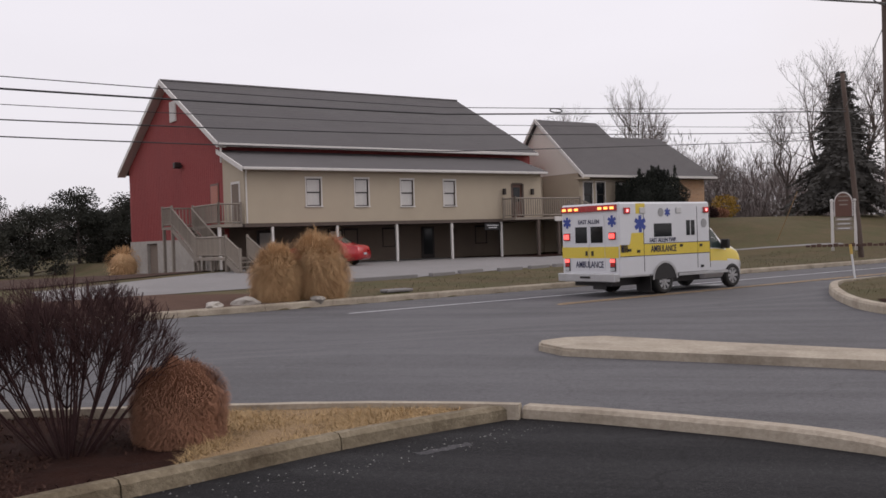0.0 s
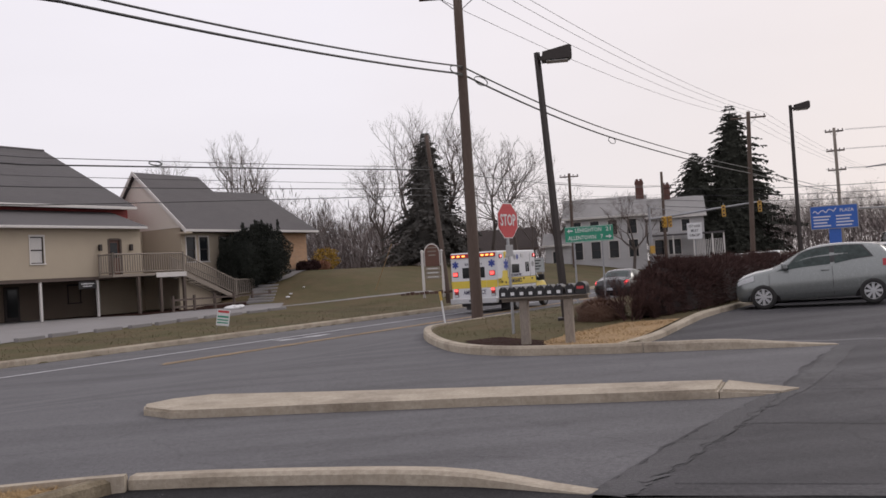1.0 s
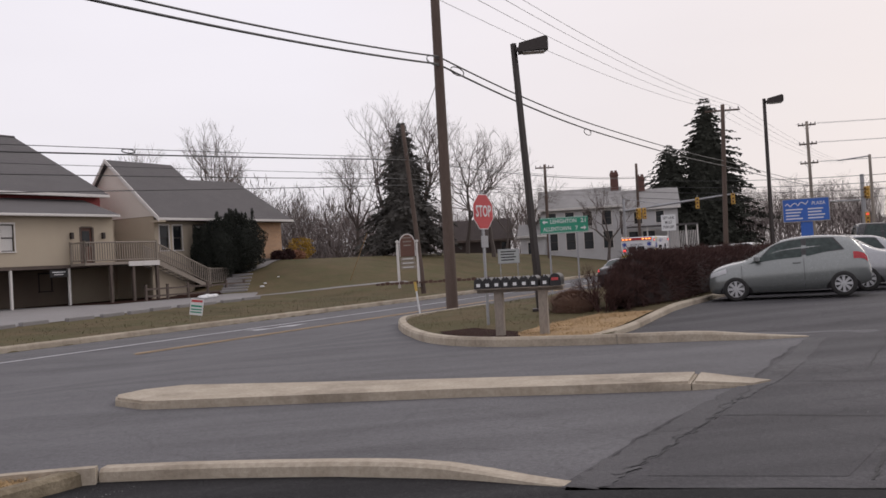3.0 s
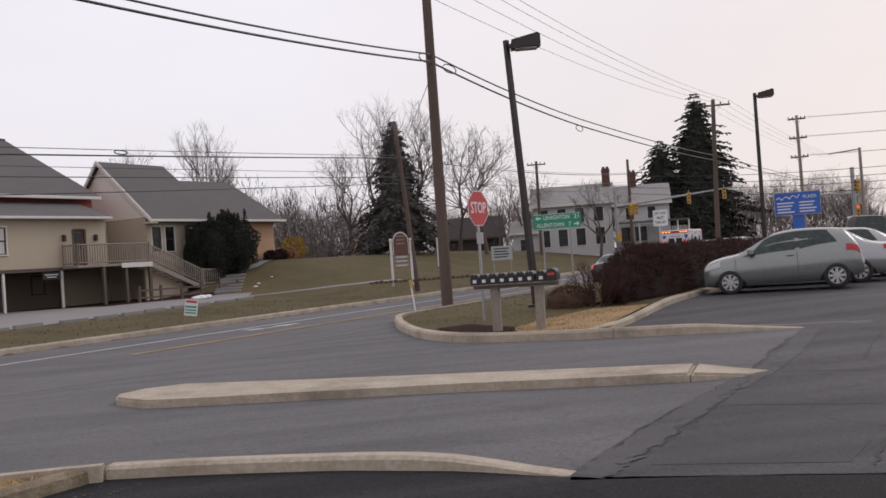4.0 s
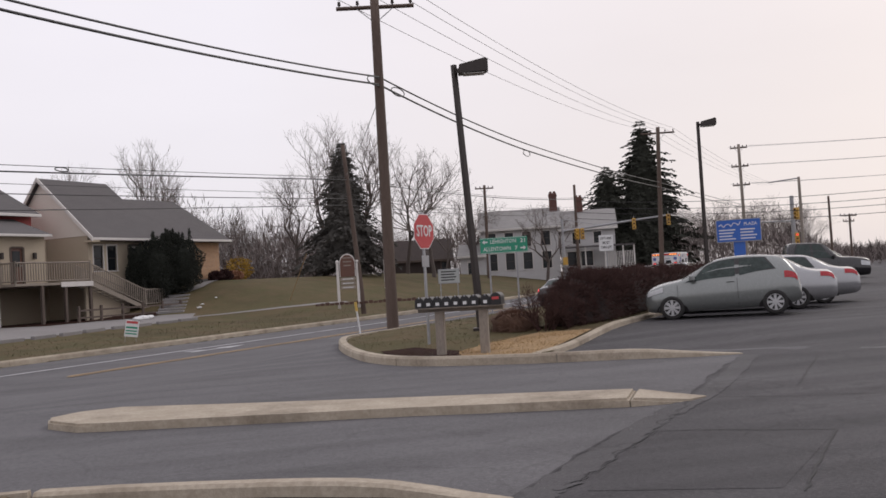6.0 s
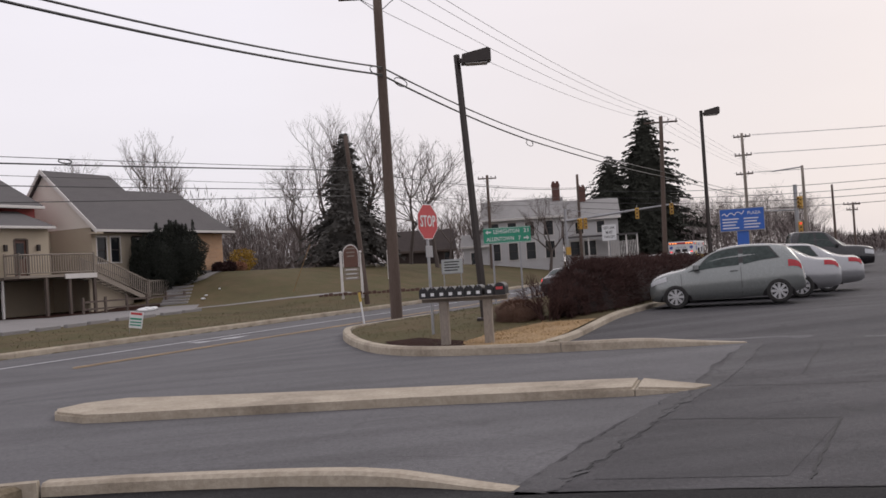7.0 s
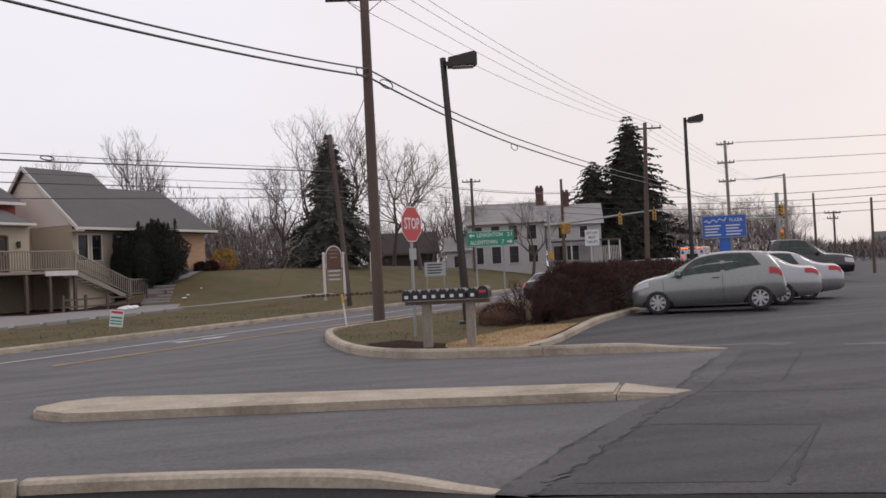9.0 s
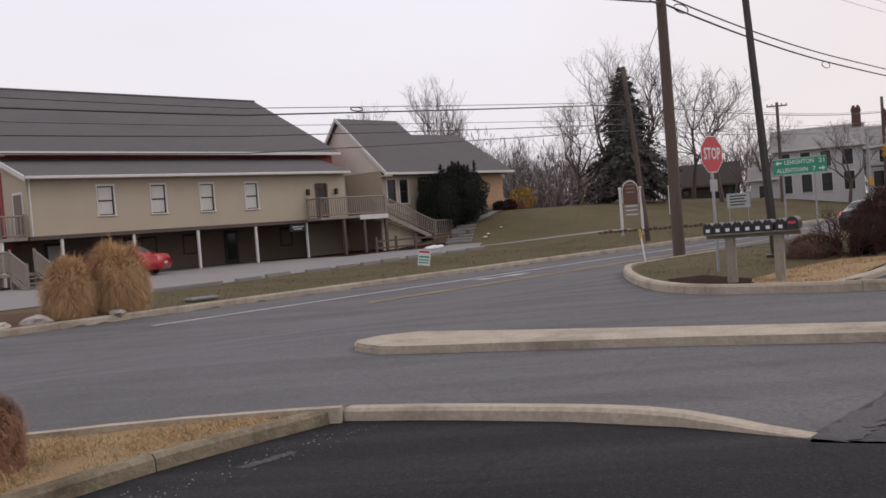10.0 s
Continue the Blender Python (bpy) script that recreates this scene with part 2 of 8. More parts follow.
def tube(bm, p, q, r0, r1=None, sides=8, caps=True):
    """A tapered round bar from p to q."""
    p, q = Vector(p), Vector(q)
    r1 = r0 if r1 is None else r1
    turn = (q - p).to_track_quat("Z", "Y").to_matrix()
    rings = []
    for c, r in ((p, r0), (q, r1)):
        rings.append([bm.verts.new(c + turn @ Vector((r * math.cos(a), r * math.sin(a), 0))) for a in (2 * math.pi * k / sides for k in range(sides))])
    for k in range(sides):
        bm.faces.new((rings[0][k], rings[0][(k + 1) % sides], rings[1][(k + 1) % sides], rings[1][k]))
    if caps:
        bm.faces.new(rings[0][::-1])
        bm.faces.new(rings[1])


def tubed(name, p, q, r0, mat, parent=None, r1=None, sides=10, label=""):
    bm = bmesh.new()
    tube(bm, p, q, r0, r1, sides)
    return part(name, bm, mat, parent, label, smooth=False)


def prism(bm, outline, z0, z1, axis="z"):
    """A solid of constant section: outline in the two other axes, from z0 to z1 along axis."""
    def at(p, h):
        return {"z": (p[0], p[1], h), "y": (p[0], h, p[1]), "x": (h, p[0], p[1])}[axis]
    lo = [bm.verts.new(at(p, z0)) for p in outline]
    hi = [bm.verts.new(at(p, z1)) for p in outline]
    bm.faces.new(lo[::-1])
    bm.faces.new(hi)
    for k in range(len(outline)):
        bm.faces.new((lo[k], lo[(k + 1) % len(lo)], hi[(k + 1) % len(hi)], hi[k]))


def prismed(name, outline, z0, z1, axis, mat, parent=None, label=""):
    bm = bmesh.new()
    prism(bm, outline, z0, z1, axis)
    return part(name, bm, mat, parent, label)


def quad(bm, *corners):
    bm.faces.new([bm.verts.new(c) for c in corners])


def lettering(name, text, size, m, mat, parent, width=0.0, depth=0.004, shear=0.0):
    """Raised letters in the built-in font, centred on m, as a mesh; width: squeeze or stretch them to it."""
    cu = bpy.data.curves.new(name, "FONT")
    cu.body, cu.size, cu.align_x, cu.align_y, cu.extrude, cu.resolution_u, cu.shear = text, size, "CENTER", "CENTER", depth, 2, shear
    cu.offset = size * 0.012
    tmp = new(name, cu)
    bpy.context.view_layer.update()
    me = bpy.data.meshes.new_from_object(tmp.evaluated_get(bpy.context.evaluated_depsgraph_get()))
    xs = [v.co.x for v in me.vertices]
    k = width / (max(xs) - min(xs)) if width else 1.0
    me.transform(m @ Matrix.Diagonal((k, 1, 1, 1)))
    bpy.data.objects.remove(tmp)
    bpy.data.curves.remove(cu)
    me.materials.clear()
    me.materials.append(mat)
    ob = new(name, me)
    ob.parent = parent
    return ob


# ---- lie of the land ----
ROAD_TURN = 38.0
EU = Vector((math.sin(radians(ROAD_TURN)), math.cos(radians(ROAD_TURN))))   # along the road
EV = Vector((-EU.y, EU.x))                                                  # across it, to the barn
KERB_V = 24.0


def uv(x, y):
    return x * EU.x + y * EU.y, x * EV.x + y * EV.y


def xy(u, v):
    return u * EU.x + v * EV.x, u * EU.y + v * EV.y


def step(a, b, x):
    t = min(1.0, max(0.0, (x - a) / (b - a)))
    return t * t * (3 - 2 * t)


def paved(u, v):
    """Height of road and car park."""
    road = -0.3 + 0.32 * step(40, 95, u)
    lot = 0.22 * step(17.5, 22.5, u)
    return lot + (road - lot) * step(11.0, 16.5, v)


def land(u, v):
    """Height of the ground beyond the far kerb: the yard by the barn, the bank of lawn."""
    verge = paved(u, KERB_V) + 0.14
    yard = 0.34 - 0.78 * (1 - step(20.8, 23.5, u)) * step(42, 57, v) + 2.05 * step(42, 54, u) - 0.9 * step(75, 115, u)
    return verge + (yard - verge) * step(KERB_V, 42.0, v)


def height(x, y):
    u, v = uv(x, y)
    return land(u, v) if v > KERB_V else paved(u, v)


# ---- ground, road, kerbs ----
def sheet(name, us, vs, z_of, mat, label, category, kind="structure"):
    bm = bmesh.new()
    grid = [[bm.verts.new((*xy(u, v), z_of(u, v))) for v in vs] for u in us]
    for i in range(len(us) - 1):
        for j in range(len(vs) - 1):
            bm.faces.new((grid[i][j], grid[i + 1][j], grid[i + 1][j + 1], grid[i][j + 1]))
    return tagged(part(name, bm, mat, smooth=True), label, category, kind=kind)


def spread(*runs):
    out = []
    for a, b, n in runs:
        out += [a + (b - a) * k / n for k in range(n)]
    return out + [runs[-1][1]]


def ground_z(u, v):
    if v < KERB_V:
        return paved(u, v) - 0.3
    return land(u, v)


sheet("ground", spread((-2600, -120, 8), (-120, -20, 10), (-20, 120, 110), (120, 260, 10), (260, 3000, 8)),
      spread((-2600, -60, 6), (-60, KERB_V - 0.05, 6), (KERB_V - 0.05, KERB_V, 1), (KERB_V, 70, 80), (70, 200, 10), (200, 3000, 8)),
      ground_z, GRASS, "patchy olive and straw-coloured winter lawn rising to a low bank", "lawn")
sheet("road", spread((-400, -40, 10), (-40, 110, 100), (110, 900, 12)), spread((-120, 0, 12), (0, KERB_V, 48)),
      paved, ASPHALT, "worn grey asphalt road with a wide drive mouth", "road")


def ribbon(name, pts, width, mat, label, lift=0.006, category="marking", z_of=height):
    """A painted or laid strip along a line on the ground."""
    fine = []
    for (a, b), (c, d) in zip(pts, pts[1:]):
        n = max(1, int(math.hypot(c - a, d - b) / 1.0))
        fine += [(a + (c - a) * k / n, b + (d - b) * k / n) for k in range(n)]
    fine.append(pts[-1])
    bm = bmesh.new()
    last = None
    for k, p in enumerate(fine):
        q, o = Vector(fine[min(k + 1, len(fine) - 1)]), Vector(fine[max(k - 1, 0)])
        d = (q - o).normalized()
        side = Vector((-d.y, d.x)) * width / 2
        row = [bm.verts.new((p[0] + s * side.x, p[1] + s * side.y, z_of(p[0] + s * side.x, p[1] + s * side.y) + lift)) for s in (-1, 1)]
        if last:
            bm.faces.new((last[0], row[0], row[1], last[1]))
        last = row
    return tagged(part(name, bm, mat), label, category, kind="structure")


def smooth_line(pts, n=6):
    """Catmull-Rom through the points."""
    out = []
    for k in range(len(pts) - 1):
        p = [Vector(pts[max(0, min(len(pts) - 1, k + d))]) for d in (-1, 0, 1, 2)]
        for s in range(n):
            t = s / n
            out.append(tuple(0.5 * (2 * p[1] + (p[2] - p[0]) * t + (2 * p[0] - 5 * p[1] + 4 * p[2] - p[3]) * t * t + (3 * p[1] - p[0] - 3 * p[2] + p[3]) * t ** 3)))
    return out + [tuple(pts[-1])]


def kerb(pts, label, width=0.17, high=0.13, stone=3.0, taper=0.0, side=1, mat=CONCRETE):
    """A concrete kerb along a line (its face on the line, its body to the given side), cast in lengths with open joints."""
    root = thing("kerb", Matrix(), label, "kerb", kind="structure")
    run, lengths = [0.0], 0.0
    for a, b in zip(pts, pts[1:]):
        lengths += math.hypot(b[0] - a[0], b[1] - a[1])
        run.append(lengths)

    def at(s):
        s = min(max(s, 0), lengths)
        k = max(i for i in range(len(run)) if run[i] <= s + 1e-9)
        k = min(k, len(pts) - 2)
        t = (s - run[k]) / max(run[k + 1] - run[k], 1e-6)
        a, b = Vector(pts[k]), Vector(pts[k + 1])
        return a.lerp(b, t)

    count = max(1, round(lengths / stone))
    for n in range(count):
        s0, s1 = lengths * n / count + 0.006, lengths * (n + 1) / count - 0.006
        m = max(2, int((s1 - s0) / 0.3))
        bm = bmesh.new()
        last = None
        for k in range(m + 1):
            s = s0 + (s1 - s0) * k / m
            p, d = at(s), (at(s + 0.1) - at(s - 0.1)).normalized()
            nrm = Vector((-d.y, d.x)) * side
            z = height(p.x, p.y)
            h = high
            if taper:
                h = 0.012 + (high - 0.012) * min(1.0, max(0.0, (lengths - s) / taper))
            jit = 0.006 * noise.noise((p.x * 3, p.y * 3, 0))
            sec = ((0, -0.08), (0.012 + jit, h * 0.75), (0.045 + jit, h + jit), (width, h + jit * 0.5), (width, -0.08))
            row = [bm.verts.new((p.x + nrm.x * o, p.y + nrm.y * o, z + dz)) for o, dz in sec]
            if last:
                for i in range(4):
                    bm.faces.new((last[i], row[i], row[i + 1], last[i + 1]))
            else:
                bm.faces.new(row)
            last = row
        bm.faces.new(last[::-1])
        part("kerb_stone", bm, mat, root)
    return root


def filled(name, pts, lift, mat, label, category, cell=0.35, rough_h=0.0, z_of=height, kind="structure"):
    """A patch of ground with the given outline, on the lie of the land, softly uneven."""
    bm = bmesh.new()
    f = bm.faces.new([bm.verts.new((p[0], p[1], 0)) for p in pts])
    bmesh.ops.triangulate(bm, faces=[f])
    longest = max(max(p[0] for p in pts) - min(p[0] for p in pts), max(p[1] for p in pts) - min(p[1] for p in pts))
    for _ in range(9):
        long = [e for e in bm.edges if e.calc_length() > max(cell, longest / 90)]
        if not long:
            break
        bmesh.ops.subdivide_edges(bm, edges=long, cuts=1)
        bmesh.ops.triangulate(bm, faces=[f for f in bm.faces if len(f.verts) > 3])
    for v in bm.verts:
        edge = v.is_boundary
        v.co.z = z_of(v.co.x, v.co.y) + lift + (0 if edge else rough_h * (noise.noise(v.co * 1.7) + 0.6 * noise.noise(v.co * 5)))
    return tagged(part(name, bm, mat, smooth=True), label, category, kind=kind)


# far kerb of the road, and the painted lines
kerb([xy(u, KERB_V - 0.02) for u in spread((-30, 110, 70))], "long weathered concrete kerb along the grass verge", width=0.2, high=0.19, stone=3.0, side=1)
for dv in (0.0, 0.24):
    ribbon("yellow_line", [xy(17.4 + dv, 18.28 + dv), xy(34, 18.5 + dv), xy(60, 18.9 + dv), xy(92, 19.1 + dv)], 0.12, YELLOW_LINE, "worn yellow centre line on the asphalt", lift=0.012)
ribbon("white_line", [xy(12.6, 21.0), xy(34, 21.15), xy(60, 21.4), xy(100, 21.4)], 0.16, WHITE_LINE, "worn white edge line on the asphalt", lift=0.012)
ribbon("white_line", [(2.3, 25.3), (3.5, 26.4), (4.6, 28.0)], 0.12, WHITE_LINE, "short worn white line at the drive mouth", lift=0.012)
bm = bmesh.new()
AR = [(0, -0.08), (1.6, -0.08), (1.6, -0.3), (2.9, 0.0), (1.6, 0.3), (1.6, 0.08), (0.9, 0.08), (0.55, 0.5), (0.2, 0.5), (0.55, 0.08), (0, 0.08)]
bm.faces.new([bm.verts.new((*xy(24.3 + a, 20.15 + b), paved(24.3 + a, 20.15 + b) + 0.012)) for a, b in AR])
tagged(part("road_arrow", bm, WHITE_LINE), "worn white turn arrow painted on the road", "marking", kind="structure")

# the concrete median in the drive mouth
NEAR_EDGE = [(-2.15, 12.75), (-1.75, 12.2), (-1.45, 12.08), (0.09, 11.62), (2.06, 11.02), (3.31, 10.54), (4.51, 10.126), (4.522, 10.122), (5.25, 10.05), (5.6, 10.25)]
FAR_EDGE = [(5.35, 10.55), (4.962, 10.887), (4.95, 10.892), (3.55, 11.45), (2.22, 12.02), (0.11, 12.95), (-1.35, 13.7), (-1.9, 13.52), (-2.2, 13.1)]
median = thing("median", Matrix(), "pale weathered concrete median with a cracked end", "median", kind="structure")
for name, pts in (("slab", NEAR_EDGE[:7] + FAR_EDGE[2:]), ("end_slab", NEAR_EDGE[7:] + FAR_EDGE[:2])):
    bm = bmesh.new()
    top = [bm.verts.new((p[0], p[1], height(*p) + (0.105 if p[0] < 5.1 else 0.03))) for p in pts]
    low = [bm.verts.new((p[0], p[1], height(*p) - 0.1)) for p in pts]
    bm.faces.new(top)
    for k in range(len(pts)):
        bm.faces.new((low[k], low[(k + 1) % len(pts)], top[(k + 1) % len(pts)], top[k]))
    bmesh.ops.bevel(bm, geom=[e for e in bm.edges if e.verts[0] in top and e.verts[1] in top], offset=0.03, segments=2, affect="EDGES")
    part(name, bm, CONCRETE, median)

# near kerb and planting bed
NEAR = smooth_line([(-1.5, 7.97), (-0.72, 7.76), (0.27, 7.4), (0.78, 7.16), (1.24, 6.87), (1.55, 6.6), (1.86, 6.36)], 5)
kerb(NEAR, "chipped concrete kerb ending flush in the asphalt", width=0.17, high=0.115, stone=0.85 * 3, taper=1.1, side=1)
BED_FRONT = [(-7.3, -0.75), (-5.05, 2.4), (-3.9, 4.42), (-3.27, 5.49), (-2.72, 6.46), (-2.36, 6.97), (-1.54, 7.98)]
kerb(BED_FRONT, "cracked concrete kerb in front of the planting bed", width=0.13, high=0.13, stone=1.9, side=1, mat=OLD_CONCRETE)
BED_BACK = [(-1.5, 8.05), (-2.18, 8.06), (-3.13, 7.98), (-4.0, 7.8), (-6.5, 7.2), (-12, 5.6)]
kerb(BED_BACK, "concrete kerb between planting bed and drive", width=0.15, high=0.14, stone=2.6, side=1)
filled("straw_bed", [(-1.7, 7.92), (-2.42, 7.08), (-2.82, 6.5), (-3.25, 5.75), (-3.4, 5.72), (-3.6, 6.2), (-3.75, 6.45), (-4.0, 7.1), (-4.2, 7.65), (-3.1, 7.88), (-2.2, 7.92)], 0.088, STRAW,
       "matted dead straw-coloured grass in the planting bed", "dead grass", 0.12, 0.025)
filled("mulch_bed", [(-4.02, 7.72), (-2.8, 7.6), (-2.85, 6.6), (-3.4, 5.5), (-4.02, 4.42), (-5.17, 2.4), (-7.4, -0.7), (-13, 1), (-12, 5.7), (-6.5, 7.25)], 0.07, MULCH,
       "dark brown bark mulch in the planting bed", "mulch", 0.15, 0.03)

# car park: fresh dark asphalt near by, worn asphalt under the parked cars
SEAM = [(1.84, 6.3), (2.83, 7.61), (4.13, 9.04), (5.39, 10.45), (6.82, 12.31), (8.75, 14.7)]
SEAM_LINE = [(x + 0.09 * noise.noise((x * 2.3, y * 2.3, 1)), y + 0.09 * noise.noise((x * 2.3, y * 2.3, 9))) for x, y in smooth_line(SEAM, 14)]
filled("car_park", [(-1.52, 7.99), (-0.72, 7.78), (0.27, 7.42), (1.24, 6.89), (1.86, 6.37), (3.2, 5.75), (4.8, 5.0), (9, 2.6), (12, -20), (-10, -30), (-7.32, -0.75), (-5.07, 2.4), (-3.92, 4.42), (-3.29, 5.5), (-2.74, 6.48), (-2.38, 6.99)],
       0.008, DARK_ASPHALT, "fresh black asphalt of a parking bay", "car park", 0.5)
filled("car_park_lane", [(1.84, 6.28), *SEAM_LINE[1:], (24, 9), (40, -10), (30, -30), (12, -20), (9, 2.62), (4.8, 5.03), (3.2, 5.78)], 0.008, LOT_ASPHALT, "dark worn asphalt of the car park lane", "car park", 0.5)
filled("car_park_bays", [(8.75, 14.7), (8.3, 15.1), (7.1, 15.65), (5.9, 16.1), (6.0, 17.1), (9.4, 21.0), (14, 27), (30, 47), (60, 85), (110, 70), (60, 10), (40, -10), (24, 9)],
       0.008, LOT_ASPHALT, "worn grey asphalt of the parking bays", "car park", 0.8)
PATCH_ASPHALT = asphalt("patch_asphalt", (0.058, 0.054, 0.058), (0.042, 0.039, 0.043), 0.5, 0.28, 0.3, -15)
filled("asphalt_patch", [(4.73, 8.25), (5.5, 7.72), (3.72, 5.9), (2.5, 6.45), (2.9, 7.2)], 0.0105, PATCH_ASPHALT, "square patch of newer asphalt", "patch", 0.5)
# pale grit swept along the kerb and the seam
grit = random.Random(5)
GRIT = material("pale_grit", (0.3, 0.29, 0.285), (0.18, 0.175, 0.17), 5, 40, 0.9, island=0.7)
bm = bmesh.new()
for k in range(430):
    if k < 170:
        t = grit.random()
        x, y = -3.3 + 1.8 * t + grit.gauss(0.2, 0.14), 5.3 + 2.5 * t - abs(grit.gauss(0.16, 0.2))
    elif k < 330:
        a, b = Vector(SEAM[k % 5]), Vector(SEAM[k % 5 + 1])
        p = a.lerp(b, grit.random())
        x, y = p.x + grit.gauss(0, 0.2), p.y + grit.gauss(0, 0.2)
    else:
        x, y = grit.uniform(-3, 9), grit.uniform(3, 16)
    z, r = height(x, y) + 0.016, grit.uniform(0.003, 0.011) if k < 170 else grit.uniform(0.002, 0.007)
    a = grit.uniform(0, 6.28)
    pts = [bm.verts.new((x + r * math.cos(a + 2.1 * j) * grit.uniform(0.6, 1.3), y + r * math.sin(a + 2.1 * j), z)) for j in range(3)]
    apex = bm.verts.new((x, y, z + r * 0.8))
    for j in range(3):
        bm.faces.new((pts[j], pts[(j + 1) % 3], apex))
tagged(part("grit", bm, GRIT), "pale grit scattered on the asphalt", "grit", kind="stuff")
# smoother strip along the seam, cracks, a saw-cut patch and a shallow pothole
STRIP = asphalt("seam_strip_asphalt", (0.088, 0.083, 0.087), (0.06, 0.057, 0.06), 0.4, 0.25, 0.4, -15)


def ragged(name, pts, width, mat, label, lift, category, seed, wander=0.05):
    """A strip whose centre and width wander as a worn edge or a crack does."""
    line = smooth_line(pts, 16)
    bm = bmesh.new()
    last = None
    for k, p in enumerate(line):
        q, o = Vector(line[min(k + 1, len(line) - 1)]), Vector(line[max(k - 1, 0)])
        d = (q - o).normalized()
        n = Vector((-d.y, d.x))
        mid = wander * (noise.noise((k * 0.31, seed, 0)) + 0.5 * noise.noise((k * 1.1, seed, 4)))
        row = []
        for sd in (-1, 1):
            w = mid + sd * width / 2 * (1 + 0.55 * noise.noise((k * 0.45, seed + sd * 9, 2)))
            x, y = p[0] + n.x * w, p[1] + n.y * w
            row.append(bm.verts.new((x, y, height(x, y) + lift)))
        if last:
            bm.faces.new((last[0], row[0], row[1], last[1]))
        last = row
    return tagged(part(name, bm, mat), label, category, kind="structure")


TAR = material("crack_tar", (0.02, 0.019, 0.02), (0.03, 0.028, 0.029), 5, 40, 0.8)
ragged("seam_strip", [(1.95, 6.3), (2.6, 7.05), (3.5, 8.12), (4.38, 9.15), (5.62, 10.45), (6.6, 11.65), (8.7, 14.45)], 0.3, STRIP, "smooth worn asphalt strip along the seam", 0.0125, "seam", 3)
ragged("crack", [(2.4, 6.6), (3.41, 7.75), (4.41, 9.0), (5.34, 10.22)], 0.014, TAR, "dark open crack beside the seam", 0.0155, "crack", 5, 0.12)
ragged("crack", [(5.42, 7.65), (4.4, 6.47), (3.8, 5.75)], 0.02, TAR, "dark saw-cut edge of an asphalt patch", 0.0135, "crack", 7, 0.02)
ragged("crack", [(3.97, 8.48), (4.39, 8.3), (4.9, 7.95), (5.42, 7.65)], 0.018, TAR, "dark saw-cut edge of an asphalt patch", 0.0135, "crack", 8, 0.02)
ragged("crack", [(5.69, 10.19), (6.46, 9.71), (7.3, 9.35), (8.6, 8.7)], 0.02, TAR, "long dark crack across the car park lane", 0.0135, "crack", 9, 0.06)
ragged("crack", [(8.46, 14.04), (9.5, 13.85), (8.2, 12.1), (6.97, 10.53)], 0.018, TAR, "dark edge of an older asphalt patch", 0.0135, "crack", 10, 0.03)
ragged("crack", [(1.95, 6.3), (3.2, 5.76), (4.8, 5.02), (9, 2.6)], 0.012, TAR, "joint between two asphalt surfaces", 0.0135, "crack", 11, 0.03)
ragged("pale_scar", [(2.3, 6.56), (2.42, 6.64), (2.56, 6.72)], 0.06, STRIP, "pale chipped scar in the asphalt", 0.0165, "scar", 12, 0.02)
ragged("pale_scar", [(-2.0, 6.55), (-1.85, 6.75), (-1.7, 6.95)], 0.1, PATCH_ASPHALT, "pale dried puddle stain on black asphalt", 0.0105, "stain", 13, 0.04)
ribbon("sealed_seam", SEAM_LINE, 0.028, PATCH_ASPHALT, "tar-filled seam between two asphalt surfaces", lift=0.012, category="seam")

# mailbox island
ISLAND = smooth_line([(6.3, 29.6), (4.6, 27.3), (3.25, 25.2), (2.78, 23.0), (2.72, 20.9), (2.92, 18.6), (3.62, 17.15), (5.08, 16.15), (5.75, 15.84), (6.93, 15.36), (8.0, 14.85), (8.75, 14.72)], 5)
kerb(ISLAND, "rounded concrete kerb round the grass island", width=0.2, high=0.17, stone=3.0, taper=1.8, side=1)
kerb([xy(u, 13.55) for u in spread((27.2, 95, 34))][::-1], "concrete kerb of the near road edge", width=0.17, high=0.13, side=1)
INNER = [(5.55, 16.6), (7.0, 18.15), (9.25, 20.95), (14.2, 27.0), (25, 40.2), (45, 65)]
kerb(INNER, "concrete kerb of the parking bays", width=0.16, high=0.13, stone=2.6, side=1)
filled("island_grass", [(5.6, 16.35), (4.2, 17.05), (3.4, 17.75), (3.1, 18.8), (2.9, 20.9), (2.96, 22.9), (3.4, 25.0), (4.75, 27.15), (6.5, 29.5), (18, 44), (46, 79.5), (58, 85), (45.2, 65.3), (24.8, 40.2), (14, 27), (9.1, 21), (6.9, 18.3)],
       0.1, GRASS, "thin winter grass on the kerbed island", "lawn", 0.3, 0.03)
filled("island_mulch", [(3.25, 18.2), (3.6, 17.6), (4.3, 17.12), (4.75, 17.3), (4.7, 18.6), (4.1, 20.2), (3.3, 20.0)], 0.125, MULCH, "dark mulch round the sign post", "mulch", 0.15, 0.02)
filled("island_straw", [(4.3, 17.15), (5.5, 16.6), (6.9, 18.4), (8.1, 19.9), (6.9, 20.3), (5.4, 19.4), (4.6, 18.3)], 0.13, STRAW, "bright dead grass below the mailboxes", "dead grass", 0.12, 0.025)

